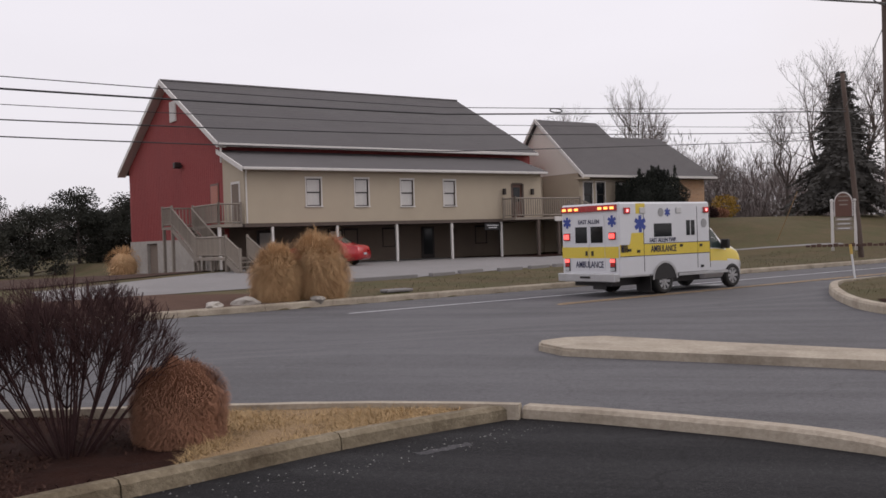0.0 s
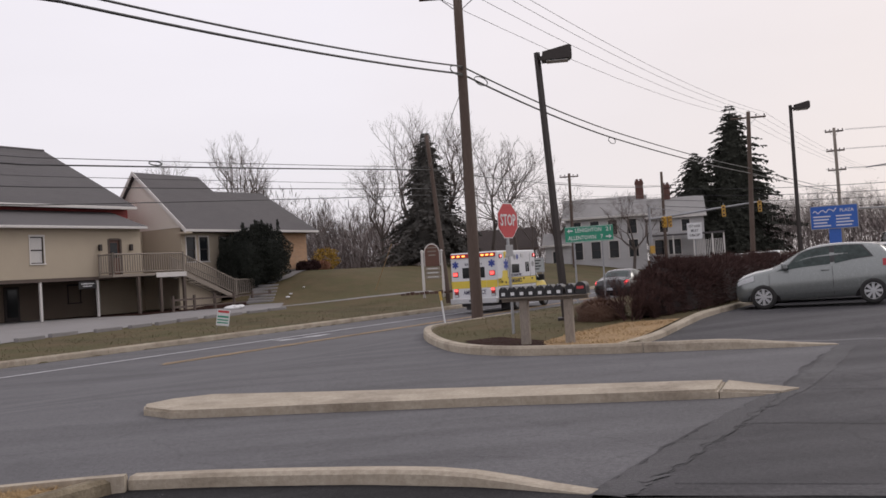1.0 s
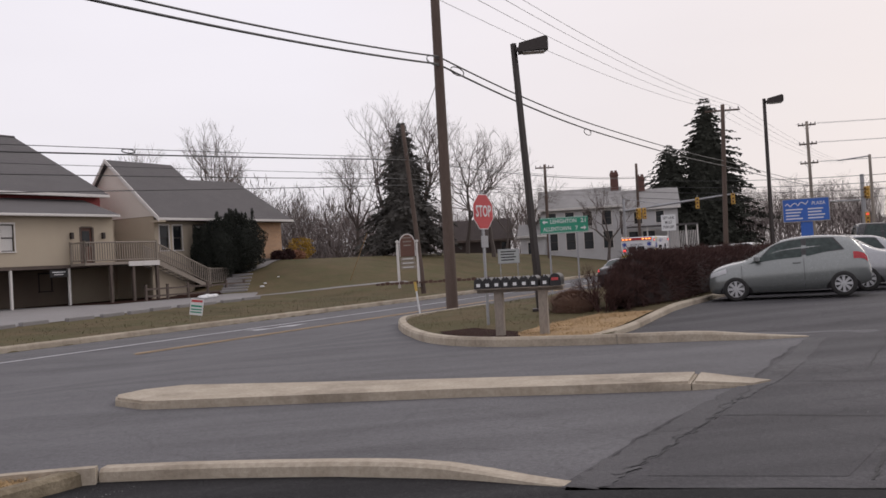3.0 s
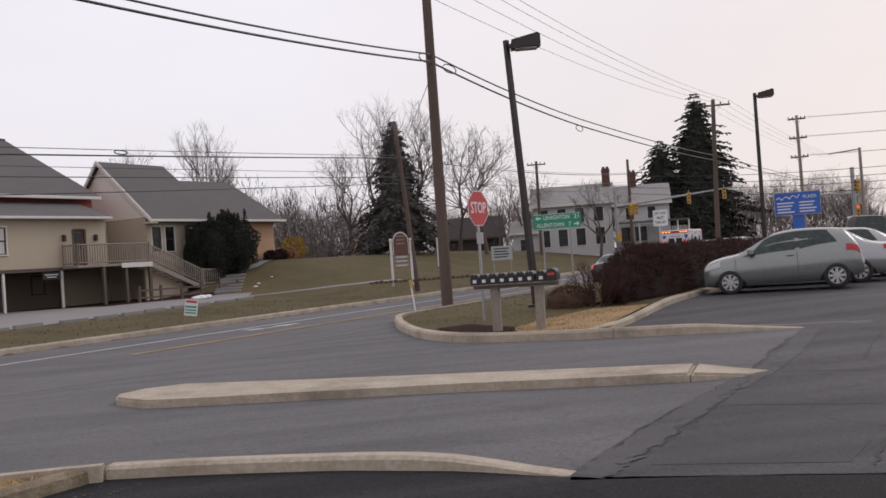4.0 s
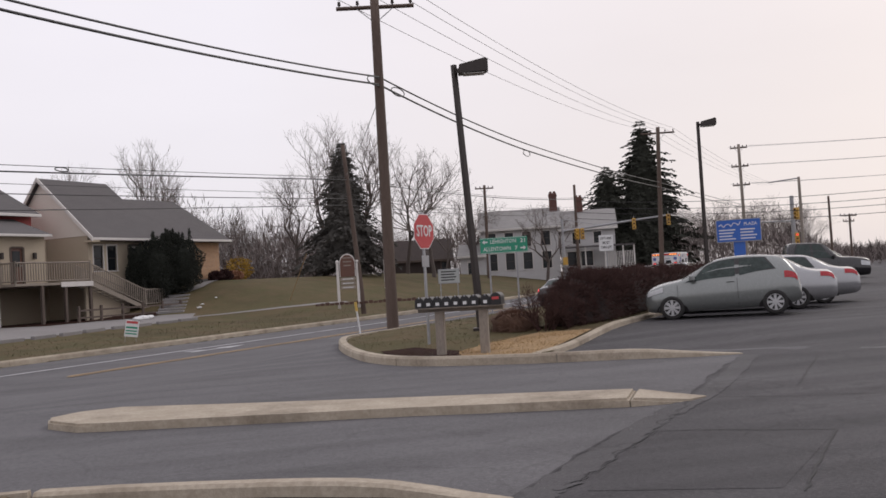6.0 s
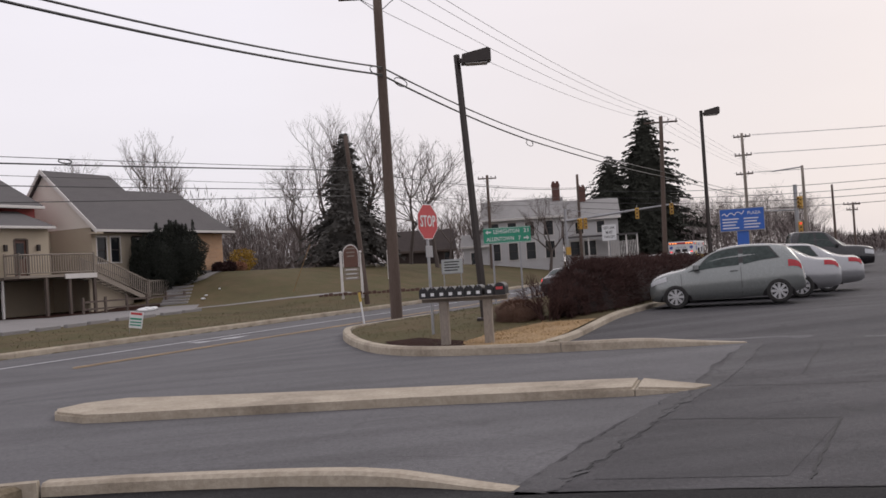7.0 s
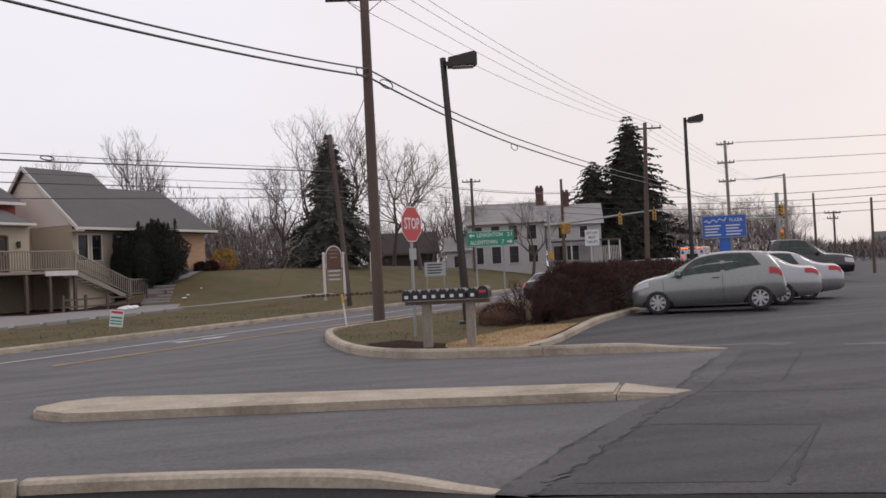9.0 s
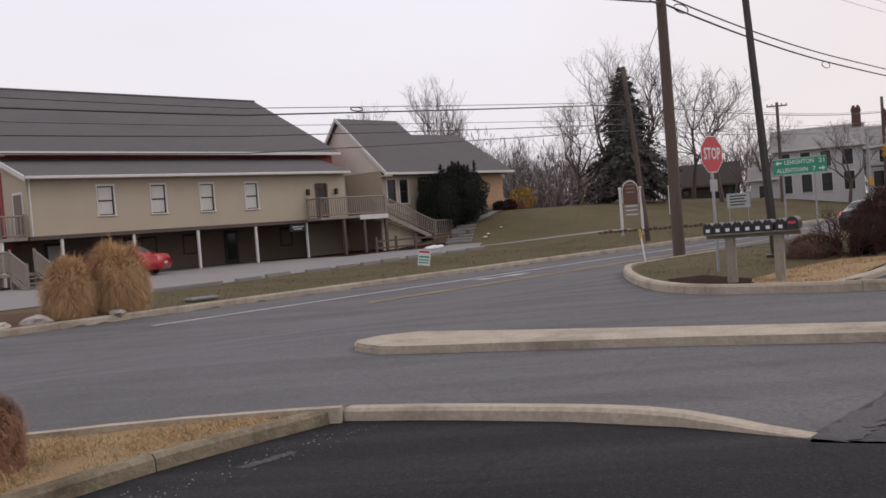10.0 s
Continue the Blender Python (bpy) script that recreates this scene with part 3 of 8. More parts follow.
# concrete drive by the barn, stepping down to a path along the lawn
filled("driveway", [xy(u, v) for u, v in ((7.5, 30.4), (11.4, 30.5), (22, 31.2), (31, 32.9), (37.4, 33.7), (42.9, 35.4), (44.5, 36.4), (43.8, 38.4), (41, 40), (36.2, 39.4), (35, 44), (34.5, 50), (22.3, 50), (22, 45), (20.2, 42.8), (17.9, 40.6), (14.4, 38.3), (11.6, 36.4), (8, 34.4))],
       0.02, SLAB, "pale worn concrete drive in front of the barn", "driveway", 1.0)
ribbon("path", [xy(43.2, 35.7), xy(44.5, 34.4), xy(46.2, 33.0), xy(48.4, 31.6), xy(51.5, 30.2)], 0.4, SLAB, "narrow concrete path sunk in the lawn", lift=0.015, category="path")
filled("deck_bed", [xy(u, v) for u, v in ((36.4, 39.6), (41, 40.1), (43.9, 38.6), (44.6, 39.5), (44.6, 44.5), (35, 46))], 0.03, MULCH, "dark mulch bed under the front deck", "mulch", 0.5, 0.03)


# ---- barn with its annex ----
BARN_TURN = 40.0
BARN = pose(-21.77, 42.7, 0, 0, 0, 90 - BARN_TURN)     # x along the front, y to the back, origin at the annex corner


def wall_with_holes(name, x0, x1, z0, z1, y0, y1, holes, mat, parent, along="x", label=""):
    """An upright wall along x (or y) with thickness y0..y1; holes are (a0, a1, z0, z1)."""
    bm = bmesh.new()
    xs = sorted({x0, x1, *[h[0] for h in holes], *[h[1] for h in holes]})
    for a, b in zip(xs, xs[1:]):
        mid = (a + b) / 2
        cuts = sorted([(h[2], h[3]) for h in holes if h[0] < mid < h[1]])
        z = z0
        for lo, hi in [*cuts, (z1, z1)]:
            if lo - z > 1e-3:
                p, q = ((a, y0, z), (b, y1, lo)) if along == "x" else ((y0, a, z), (y1, b, lo))
                box(bm, p, q)
            z = hi
    bmesh.ops.remove_doubles(bm, verts=bm.verts, dist=1e-4)
    return part(name, bm, mat, parent, label)


def sash_window(x0, x1, z0, z1, y, parent, frame_mat=WHITE_TRIM, pane_mat=CURTAIN, sill=True, name="window"):
    """Double-hung window in a wall whose face is at y, facing -y: casing, two sashes, panes behind them, sill."""
    win = boxed(name, (x0 - 0.09, y - 0.03, z1), (x1 + 0.09, y + 0.05, z1 + 0.1), frame_mat, parent, 0.008)
    w = 0.055
    mid = (z0 + z1) / 2
    for a, b in (((x0 - 0.07, z0), (x0, z1)), ((x1, z0), (x1 + 0.07, z1))):
        boxed("jamb", (a[0], y - 0.02, a[1]), (b[0], y + 0.05, b[1]), frame_mat, win)
    for k, (lo, hi, d) in enumerate(((z0, mid + 0.02, 0.075), (mid - 0.02, z1, 0.05))):
        bm = bmesh.new()
        box(bm, (x0, y + d, lo), (x0 + w, y + d + 0.03, hi))
        box(bm, (x1 - w, y + d, lo), (x1, y + d + 0.03, hi))
        box(bm, (x0 + w, y + d, lo), (x1 - w, y + d + 0.03, lo + w))
        box(bm, (x0 + w, y + d, hi - w), (x1 - w, y + d + 0.03, hi))
        part("sash", bm, DARK_METAL, win)
        boxed("pane", (x0 + w, y + d + 0.012, lo + w), (x1 - w, y + d + 0.02, hi - w), pane_mat, win)
    if sill:
        boxed("window_sill", (x0 - 0.1, y - 0.07, z0 - 0.06), (x1 + 0.1, y + 0.06, z0), frame_mat, win, 0.008)
    return win


def panel_door(x0, x1, z0, z1, y, parent, mat, glass=True, name="door"):
    """A hinged door set back in a wall facing -y, with its frame and a glazed upper half."""
    d = boxed(name, (x0 + 0.05, y + 0.09, z0 + 0.02), (x1 - 0.05, y + 0.13, z1 - 0.05), mat, parent, 0.006)
    bm = bmesh.new()
    box(bm, (x0 - 0.06, y - 0.02, z0), (x0 + 0.05, y + 0.14, z1))
    box(bm, (x1 - 0.05, y - 0.02, z0), (x1 + 0.06, y + 0.14, z1))
    box(bm, (x0 + 0.05, y - 0.02, z1 - 0.05), (x1 - 0.05, y + 0.14, z1 + 0.05))
    part("door_frame", bm, DARK_WOOD, d)
    if glass:
        boxed("pane", (x0 + 0.17, y + 0.08, z0 + 0.95), (x1 - 0.17, y + 0.088, z1 - 0.2), GLASS_DARK, d)
    tubed("handle", (x1 - 0.13, y + 0.03, z0 + 1.0), (x1 - 0.13, y + 0.09, z0 + 1.0), 0.025, STEEL, d)
    return d


BALUSTER = bpy.data.meshes.new("baluster")
bm = bmesh.new()
box(bm, (-0.022, -0.022, 0), (0.022, 0.022, 1))
bm.to_mesh(BALUSTER)
bm.free()
BALUSTER.materials.append(WOOD)


def railing(p, q, parent, high=1.0, gap=0.17, posts=True):
    """A wooden deck railing between two points of the deck's edge: posts, rails, square balusters."""
    p, q = Vector(p), Vector(q)
    rail = thing("railing", Matrix(), "", "")
    rail.parent = parent
    d = (q - p)
    for h, r in ((high, 0.045), (0.12, 0.035)):
        tubed("rail", p + Vector((0, 0, h)), q + Vector((0, 0, h)), r, WOOD, rail, sides=4)
    n = max(1, int(d.length / gap))
    for k in range(n + 1):
        a = p.lerp(q, k / n)
        b = new("baluster", BALUSTER)
        b.parent = rail
        b.matrix_local = Matrix.Translation(a + Vector((0, 0, 0.1))) @ Matrix.Diagonal((1, 1, high - 0.1, 1))
    if posts:
        for a in (p, q):
            boxed("rail_post", a - Vector((0.05, 0.05, 0)), a + Vector((0.05, 0.05, high + 0.1)), WOOD, rail)
    return rail


def stair(x0, x1, y0, z0, y1, z1, parent, axis="y"):
    """A straight open flight from (y0, z0) down to (y1, z1), between x0 and x1: treads and two stringers."""
    n = max(2, round(abs(z0 - z1) / 0.18))
    for k in range(n):
        t = (k + 0.5) / n
        a, z = y0 + (y1 - y0) * t, z0 + (z1 - z0) * (k + 1) / n
        h = abs(y1 - y0) / n / 2 + 0.02
        p, q = ((x0, a - h, z - 0.04), (x1, a + h, z)) if axis == "y" else ((a - h, x0, z - 0.04), (a + h, x1, z))
        boxed("tread", p, q, WOOD, parent)
    for x in (x0, x1):
        bm = bmesh.new()
        pts = [(y0, z0 - 0.28), (y1, z1 - 0.28), (y1, z1), (y0, z0)]
        if axis == "y":
            prism(bm, pts, x - 0.025, x + 0.025, "x")
        else:
            prism(bm, pts, x - 0.025, x + 0.025, "y")
        part("stringer", bm, WOOD, parent)


barn = thing("barn", BARN, "red gabled barn with cream annex on white posts", "barn")
# main volume
GZ = -0.9
bm = bmesh.new()
prism(bm, [(2.72, 1.94), (18.9, 1.94), (18.9, 6.75), (10.75, 11.05), (2.72, 6.85)], 0.0, 0.25, "x")
part("gable_wall", bm, RED_SIDING, barn, "red vertical-board gable wall")
bm = bmesh.new()
prism(bm, [(2.72, 2.6), (18.9, 2.6), (18.9, 6.75), (10.75, 11.05), (2.72, 6.85)], 20.5, 20.75, "x")
part("far_gable_wall", bm, RED_SIDING, barn)
for y in (2.72, 18.65):
    boxed("side_wall", (0.25, y, 1.94 if y > 5 else 4.9), (20.5, y + 0.25, 6.8), RED_SIDING, barn)
wall_with_holes("stone_base", 4.2, 18.95, GZ, 1.94, -0.06, 0.3, [(13.45, 15.5, GZ, 1.78)], STONE, barn, along="y", label="grey rubble stone foundation")
boxed("far_base", (0.3, 18.65, GZ), (20.75, 18.95, 1.94), STONE, barn)
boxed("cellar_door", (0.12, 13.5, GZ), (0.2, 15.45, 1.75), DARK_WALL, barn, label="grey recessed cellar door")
# board battens on the gable
for k in range(53):
    y = 2.9 + k * 0.3
    top = 6.8 + (11.0 - 6.8) * (1 - abs(y - 10.75) / (8.05 if y < 10.75 else 8.15)) if 2.72 < y < 18.9 else 6.8
    boxed("batten", (-0.02, y - 0.02, 1.95), (0.004, y + 0.02, top - 0.05), RED_SIDING, barn)


def pitched(name, ya, za, yb, zb, x0, x1, parent, thick=0.16, mat=SHINGLE, xb0=None, xb1=None):
    """One roof slope from its eave (ya, za) to its top (yb, zb), with courses of shingles as low steps."""
    bm = bmesh.new()
    xb0, xb1 = x0 if xb0 is None else xb0, x1 if xb1 is None else xb1
    n = max(4, int(math.hypot(yb - ya, zb - za) / 0.42))
    nrm = Vector((-(zb - za), (yb - ya))).normalized()
    if nrm.y < 0:
        nrm = -nrm
    last = None
    for k in range(n):
        for t, lift in ((k / n, 0.007), ((k + 1) / n, 0.003)):
            y, z = ya + (yb - ya) * t + nrm.x * lift, za + (zb - za) * t + nrm.y * lift
            row = [bm.verts.new((x0 + (xb0 - x0) * t, y, z)), bm.verts.new((x1 + (xb1 - x1) * t, y, z))]
            if last:
                bm.faces.new((last[0], last[1], row[1], row[0]))
            last = row
    dn = nrm * thick
    quad(bm, (x0, ya, za), (x1, ya, za), (x1, ya - dn.x, za - dn.y), (x0, ya - dn.x, za - dn.y))
    quad(bm, (x0, ya - dn.x, za - dn.y), (x1, ya - dn.x, za - dn.y), (xb1, yb - dn.x, zb - dn.y), (xb0, yb - dn.x, zb - dn.y))
    for a, b in ((x0, xb0), (x1, xb1)):
        quad(bm, (a, ya, za), (b, yb, zb), (b, yb - dn.x, zb - dn.y), (a, ya - dn.x, za - dn.y))
    return part(name, bm, mat, parent)


pitched("roof", 2.1, 6.82, 10.75, 11.3, -0.45, 20.9, barn)
pitched("roof", 19.75, 6.5, 10.75, 11.3, -0.45, 20.9, barn)
tubed("ridge_cap", (-0.45, 10.75, 11.3), (20.9, 10.75, 11.3), 0.1, SHINGLE, barn, sides=6)
for ya, za in ((2.1, 6.82), (19.75, 6.5)):
    prismed("barge_board", [(ya, za - 0.26), (ya, za + 0.02), (10.75, 11.34), (10.75, 11.04)], -0.53, -0.45, "x", WHITE_TRIM, barn, "white barge board")
    bm = bmesh.new()
    prism(bm, [(ya, za - 0.2), (10.75, 11.08), (10.75, 11.03), (ya, za - 0.25)], -0.45, 0.0, "x")
    part("soffit", bm, WHITE_TRIM, barn)
boxed("gutter", (-0.45, 1.98, 6.62), (20.9, 2.12, 6.8), WHITE_TRIM, barn, 0.02)
boxed("downpipe", (-0.3, 2.2, 5.8), (-0.22, 2.28, 6.65), WHITE_TRIM, barn)
# gable louvre, lamp
louvre = boxed("louvre", (-0.07, 9.4, 8.8), (0.02, 10.45, 10.0), WHITE_TRIM, barn, 0.02, "white louvred gable vent")
for k in range(7):
    boxed("slat", (-0.09, 9.5, 8.92 + k * 0.15), (-0.05, 10.35, 8.98 + k * 0.15), WHITE_TRIM, louvre)
flood = boxed("floodlight", (-0.5, 8.6, 6.0), (-0.1, 8.95, 6.35), DARK_METAL, barn, 0.05)
boxed("lamp_arm", (-0.12, 8.7, 6.1), (0.0, 8.85, 6.2), DARK_METAL, flood)

# annex: upper storey carried on posts
ANNEX_HOLES = [(3.42, 4.25, 3.44, 4.86), (6.3, 7.1, 3.42, 4.86), (9.18, 9.98, 3.4, 4.84), (12.06, 12.84, 3.4, 4.82), (17.0, 17.85, 2.66, 4.68)]
wall_with_holes("annex_front", 0.0, 19.3, 2.6, 5.42, 0.0, 0.22, ANNEX_HOLES, CREAM, barn, label="cream stucco upper wall")
for h in ANNEX_HOLES[:4]:
    sash_window(*h, 0.0, barn)
panel_door(*ANNEX_HOLES[4], 0.0, barn, DOOR_BROWN)
for x in (16.35, 18.5):
    sc = boxed("wall_lantern", (x - 0.09, -0.2, 4.02), (x + 0.09, -0.03, 4.38), DARK_METAL, barn, 0.02)
    boxed("bracket", (x - 0.03, -0.05, 4.1), (x + 0.03, 0.0, 4.3), DARK_METAL, sc)
bm = bmesh.new()
prism(bm, [(0.22, 2.6), (2.72, 2.6), (2.72, 6.38), (0.22, 5.42)], 0.0, 0.22, "x")
part("annex_side", bm, CREAM, barn)
bm = bmesh.new()
prism(bm, [(0.22, 2.6), (2.72, 2.6), (2.72, 6.38), (0.22, 5.42)], 19.08, 19.3, "x")
part("annex_side", bm, CREAM, barn)
side_door = boxed("door", (-0.05, 0.62, 2.7), (0.0, 1.5, 4.62), DARK_WALL, barn, 0.005)
boxed("door_frame", (-0.03, 0.5, 2.66), (-0.005, 1.62, 4.74), WHITE_TRIM, side_door)
red_door = boxed("door", (-0.05, 3.4, 2.7), (0.0, 4.35, 4.7), material("pale_red_door", (0.42, 0.16, 0.11), None, 2, 30, 0.6), barn, 0.005)
boxed("door_frame", (-0.03, 3.28, 2.66), (-0.005, 4.47, 4.82), DOOR_BROWN, red_door)
boxed("annex_floor", (0.0, 0.02, 2.42), (19.3, 4.6, 2.6), DARK_WOOD, barn, label="dark timber floor edge over the walkway")
# these two walls take the brown that is darkened as overhang shade
boxed("annex_back", (0.1, 4.4, 0.0), (22.4, 4.62, 2.42), DARK_WALL, barn, label="brown masonry ground-floor wall with the overhang's shade in its colour")
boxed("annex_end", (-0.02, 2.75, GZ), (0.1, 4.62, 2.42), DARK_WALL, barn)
pitched("annex_roof", -0.45, 5.38, 2.74, 6.5, -0.25, 19.5, barn, thick=0.12)
boxed("gutter", (-0.25, -0.57, 5.24), (19.4, -0.44, 5.38), WHITE_TRIM, barn, 0.02)
prismed("barge_board", [(-0.5, 5.16), (-0.5, 5.4), (2.74, 6.54), (2.74, 6.3)], -0.33, -0.25, "x", WHITE_TRIM, barn)
tubed("downpipe", (0.08, -0.08, 2.6), (0.08, -0.08, 4.95), 0.04, WHITE_TRIM, barn)
tubed("downpipe", (0.08, -0.08, 4.95), (-0.05, -0.45, 5.25), 0.04, WHITE_TRIM, barn)
for x in (1.5, 5.2, 8.9, 12.6, 16.2):
    post = boxed("post", (x - 0.065, 0.05, 0.1), (x + 0.065, 0.18, 2.42), WHITE_TRIM, barn, 0.01, "white painted post")
    boxed("footing", (x - 0.12, 0.0, 0.05), (x + 0.12, 0.24, 0.36), SLAB, post)
for x0, glass in ((2.5, CURTAIN), (6.9, CURTAIN), (13.3, GLASS_DARK)):
    d = boxed("door", (x0, 4.33, 0.36), (x0 + 0.95, 4.4, 2.3), DARK_METAL, barn, 0.01)
    boxed("pane", (x0 + 0.15, 4.31, 0.6), (x0 + 0.8, 4.33, 2.15), glass, d)
for x0 in (8.0, 10.6, 17.5):
    sash_window(x0, x0 + 0.8, 1.2, 2.2, 4.4, barn, DARK_METAL, GLASS_DARK)
board = boxed("hanging_sign", (14.9, 0.0, 1.95), (16.05, 0.05, 2.36), BLACK, barn, 0.01, "small black hanging sign with pale lines")
for k, w in ((0, 0.42), (1, 0.3)):
    boxed("sign_line", (15.47 - w, -0.008, 2.2 - k * 0.13), (15.47 + w, 0.0, 2.25 - k * 0.13), SIGN_WHITE, board)

# side deck and switchback stair at the gable
deck = thing("side_deck", BARN, "weathered grey wooden deck with a switchback stair", "deck")
boxed("deck_floor", (-1.35, 0.1, 2.44), (-0.1, 5.3, 2.58), WOOD, deck)
boxed("deck_landing", (-2.45, 3.75, 2.44), (-1.35, 5.3, 2.58), WOOD, deck)
railing((-1.3, 0.15, 2.58), (-1.3, 3.7, 2.58), deck)
railing((-1.3, 0.15, 2.58), (-0.15, 0.15, 2.58), deck)
railing((-2.4, 5.25, 2.58), (-0.2, 5.25, 2.58), deck)
railing((-2.4, 3.75, 2.58), (-2.4, 5.2, 2.58), deck)
stair(-2.4, -1.35, 3.75, 2.58, 0.3, 0.98, deck)
railing((-2.4, 3.75, 2.58), (-2.4, 0.3, 0.98), deck, high=0.95, posts=False)
railing((-1.35, 3.75, 2.58), (-1.35, 0.3, 0.98), deck, high=0.95, posts=False)
boxed("lower_landing", (-2.45, -3.4, 0.86), (-1.3, 0.3, 0.98), WOOD, deck)
railing((-2.4, -3.35, 0.98), (-2.4, 0.25, 0.98), deck, high=0.95)
stair(-2.4, -1.35, -3.4, 0.98, -5.0, 0.36, deck)
railing((-2.4, -3.4, 0.98), (-2.4, -5.0, 0.36), deck, high=0.95)
railing((-1.35, -3.4, 0.98), (-1.35, -5.0, 0.36), deck, high=0.95)
for x, y in ((-1.25, 0.25), (-1.25, 3.7), (-2.35, 5.2), (-2.35, 3.85), (-0.25, 5.2)):
    boxed("deck_post", (x - 0.07, y - 0.07, -0.7), (x + 0.07, y + 0.07, 2.44), WOOD if y > 3 else WHITE_TRIM, deck)
for x in (-2.35, -1.4):
    for y in (-3.3, -1.5, 0.2):
        boxed("deck_post", (x - 0.06, y - 0.06, 0.0), (x + 0.06, y + 0.06, 0.86), WOOD, deck)

# ---- house beyond the annex ----
house = thing("house", BARN, "low cream and brick house with a grey hipped shingle roof", "house")
RY, RZ, EZ = 4.3, 9.28, 5.3        # ridge line and eave height
bm = bmesh.new()
prism(bm, [(0.55, 0.0), (7.6, 0.0), (7.6, 5.55), (0.55, 5.55)], 22.95, 23.15, "x")
part("end_wall", bm, CREAM, house, "cream stucco end wall")
bm = bmesh.new()
prism(bm, [(0.55, 5.55), (7.3, 5.55), (RY + 0.02, RZ - 0.2), (RY - 0.02, RZ - 0.2)], 22.95, 23.15, "x")
hg = part("gable_wall", bm, SIDING, house, "pale cream lap-sided gable")
for k in range(24):
    z = 5.6 + k * 0.145
    f = (RZ - 0.2 - z) / (RZ - 5.75)
    boxed("siding_board", (22.925, RY - 3.6 * f, z), (22.95, RY + 2.85 * f, z + 0.03), SIDING, hg)
boxed("siding_trim", (22.92, 0.55, 5.45), (22.95, 7.3, 5.58), SIDING, hg)
wall_with_holes("front_wall", 23.15, 32.3, 0.0, 5.3, 0.55, 0.8, [(23.35, 24.1, 3.3, 4.85), (24.45, 25.2, 3.3, 4.85), (26.2, 27.2, 2.7, 4.9)], CREAM, house, label="cream stucco front wall")
sash_window(23.35, 24.1, 3.3, 4.85, 0.55, house, WHITE_TRIM, GLASS_DARK)
sash_window(24.45, 25.2, 3.3, 4.85, 0.55, house, WHITE_TRIM, GLASS_DARK)
panel_door(26.2, 27.2, 2.7, 4.9, 0.55, house, WHITE_TRIM)
BRICKWORK = material("tan_brickwork", (0.42, 0.225, 0.115), (0.33, 0.175, 0.09), 5, 40, 0.9, bump=0.3)
bnt = BRICKWORK.node_tree
btex = bnt.nodes.new("ShaderNodeTexBrick")
for key, val in (("Color1", (0.46, 0.25, 0.125, 1)), ("Color2", (0.33, 0.17, 0.09, 1)), ("Mortar", (0.42, 0.33, 0.24, 1)), ("Scale", 1.0), ("Mortar Size", 0.012), ("Brick Width", 0.21), ("Row Height", 0.075)):
    btex.inputs[key].default_value = val
bco = bnt.nodes.new("ShaderNodeTexCoord")
bsw = bnt.nodes.new("ShaderNodeSeparateXYZ")
bcm = bnt.nodes.new("ShaderNodeCombineXYZ")
bnt.links.new(bco.outputs["Object"], bsw.inputs[0])
bad = bnt.nodes.new("ShaderNodeMath")
bnt.links.new(bsw.outputs["X"], bad.inputs[0]), bnt.links.new(bsw.outputs["Y"], bad.inputs[1])
bnt.links.new(bad.outputs[0], bcm.inputs["X"]), bnt.links.new(bsw.outputs["Z"], bcm.inputs["Y"])
bnt.links.new(bcm.outputs[0], btex.inputs["Vector"])
bnt.links.new(btex.outputs["Color"], bnt.nodes["Principled BSDF"].inputs["Base Color"])
boxed("brick_wall", (32.3, 0.5, 1.9), (34.9, 0.8, 5.3), BRICKWORK, house, label="tan brick front wall")
boxed("brick_end", (34.65, 0.8, 1.9), (34.9, 7.2, 5.2), BRICKWORK, house)
boxed("plinth", (32.3, 0.47, 1.9), (34.93, 0.5, 2.55), SLAB, house)
boxed("back_wall", (23.15, 7.0, 0.0), (34.65, 7.2, 5.2), CREAM, house)
K = (RZ - EZ) / (RY + 0.15)        # pitch of the front slope


def slope_z(y):
    return EZ + K * (y + 0.15)


# the tall gabled part, then a lower ridge that ends in a hip
bm = bmesh.new()
top = [(22.65, -0.15), (35.45, -0.15), (33.3, 3.1), (28.4, 3.05), (28.25, RY), (22.65, RY)]
up_v = [bm.verts.new((x, y, slope_z(y))) for x, y in top]
lo_v = [bm.verts.new((x, y, slope_z(y) - 0.14)) for x, y in top]
bm.faces.new(up_v), bm.faces.new(lo_v[::-1])
for k in range(6):
    bm.faces.new((lo_v[k], lo_v[(k + 1) % 6], up_v[(k + 1) % 6], up_v[k]))
part("roof", bm, SHINGLE, house)
bm = bmesh.new()
quad(bm, (22.65, RY, RZ), (28.25, RY, RZ), (28.25, 7.4, 5.4), (22.65, 7.4, 5.4))
quad(bm, (28.25, RY, RZ), (28.4, 3.05, slope_z(3.05)), (28.4, 7.4, 5.4), (28.25, 7.4, 5.4))
quad(bm, (28.4, 3.05, slope_z(3.05)), (33.3, 3.1, slope_z(3.1)), (35.45, 7.4, 5.4), (28.4, 7.4, 5.4))
part("back_roof", bm, SHINGLE, house)
bm = bmesh.new()
quad(bm, (35.45, -0.15, EZ), (35.45, 7.4, 5.4), (33.3, 3.12, slope_z(3.1)), (33.3, 3.1, slope_z(3.1)))
part("hip_roof", bm, SHINGLE, house)
boxed("fascia", (22.65, -0.22, EZ - 0.16), (35.5, -0.16, EZ - 0.01), WHITE_TRIM, house)
boxed("soffit", (22.65, -0.16, EZ - 0.2), (35.45, 0.6, EZ - 0.16), DARK_WOOD, house)
prismed("barge_board", [(-0.22, EZ - 0.24), (-0.22, EZ + 0.03), (RY, RZ + 0.05), (RY, RZ - 0.2)], 22.57, 22.65, "x", WHITE_TRIM, house)
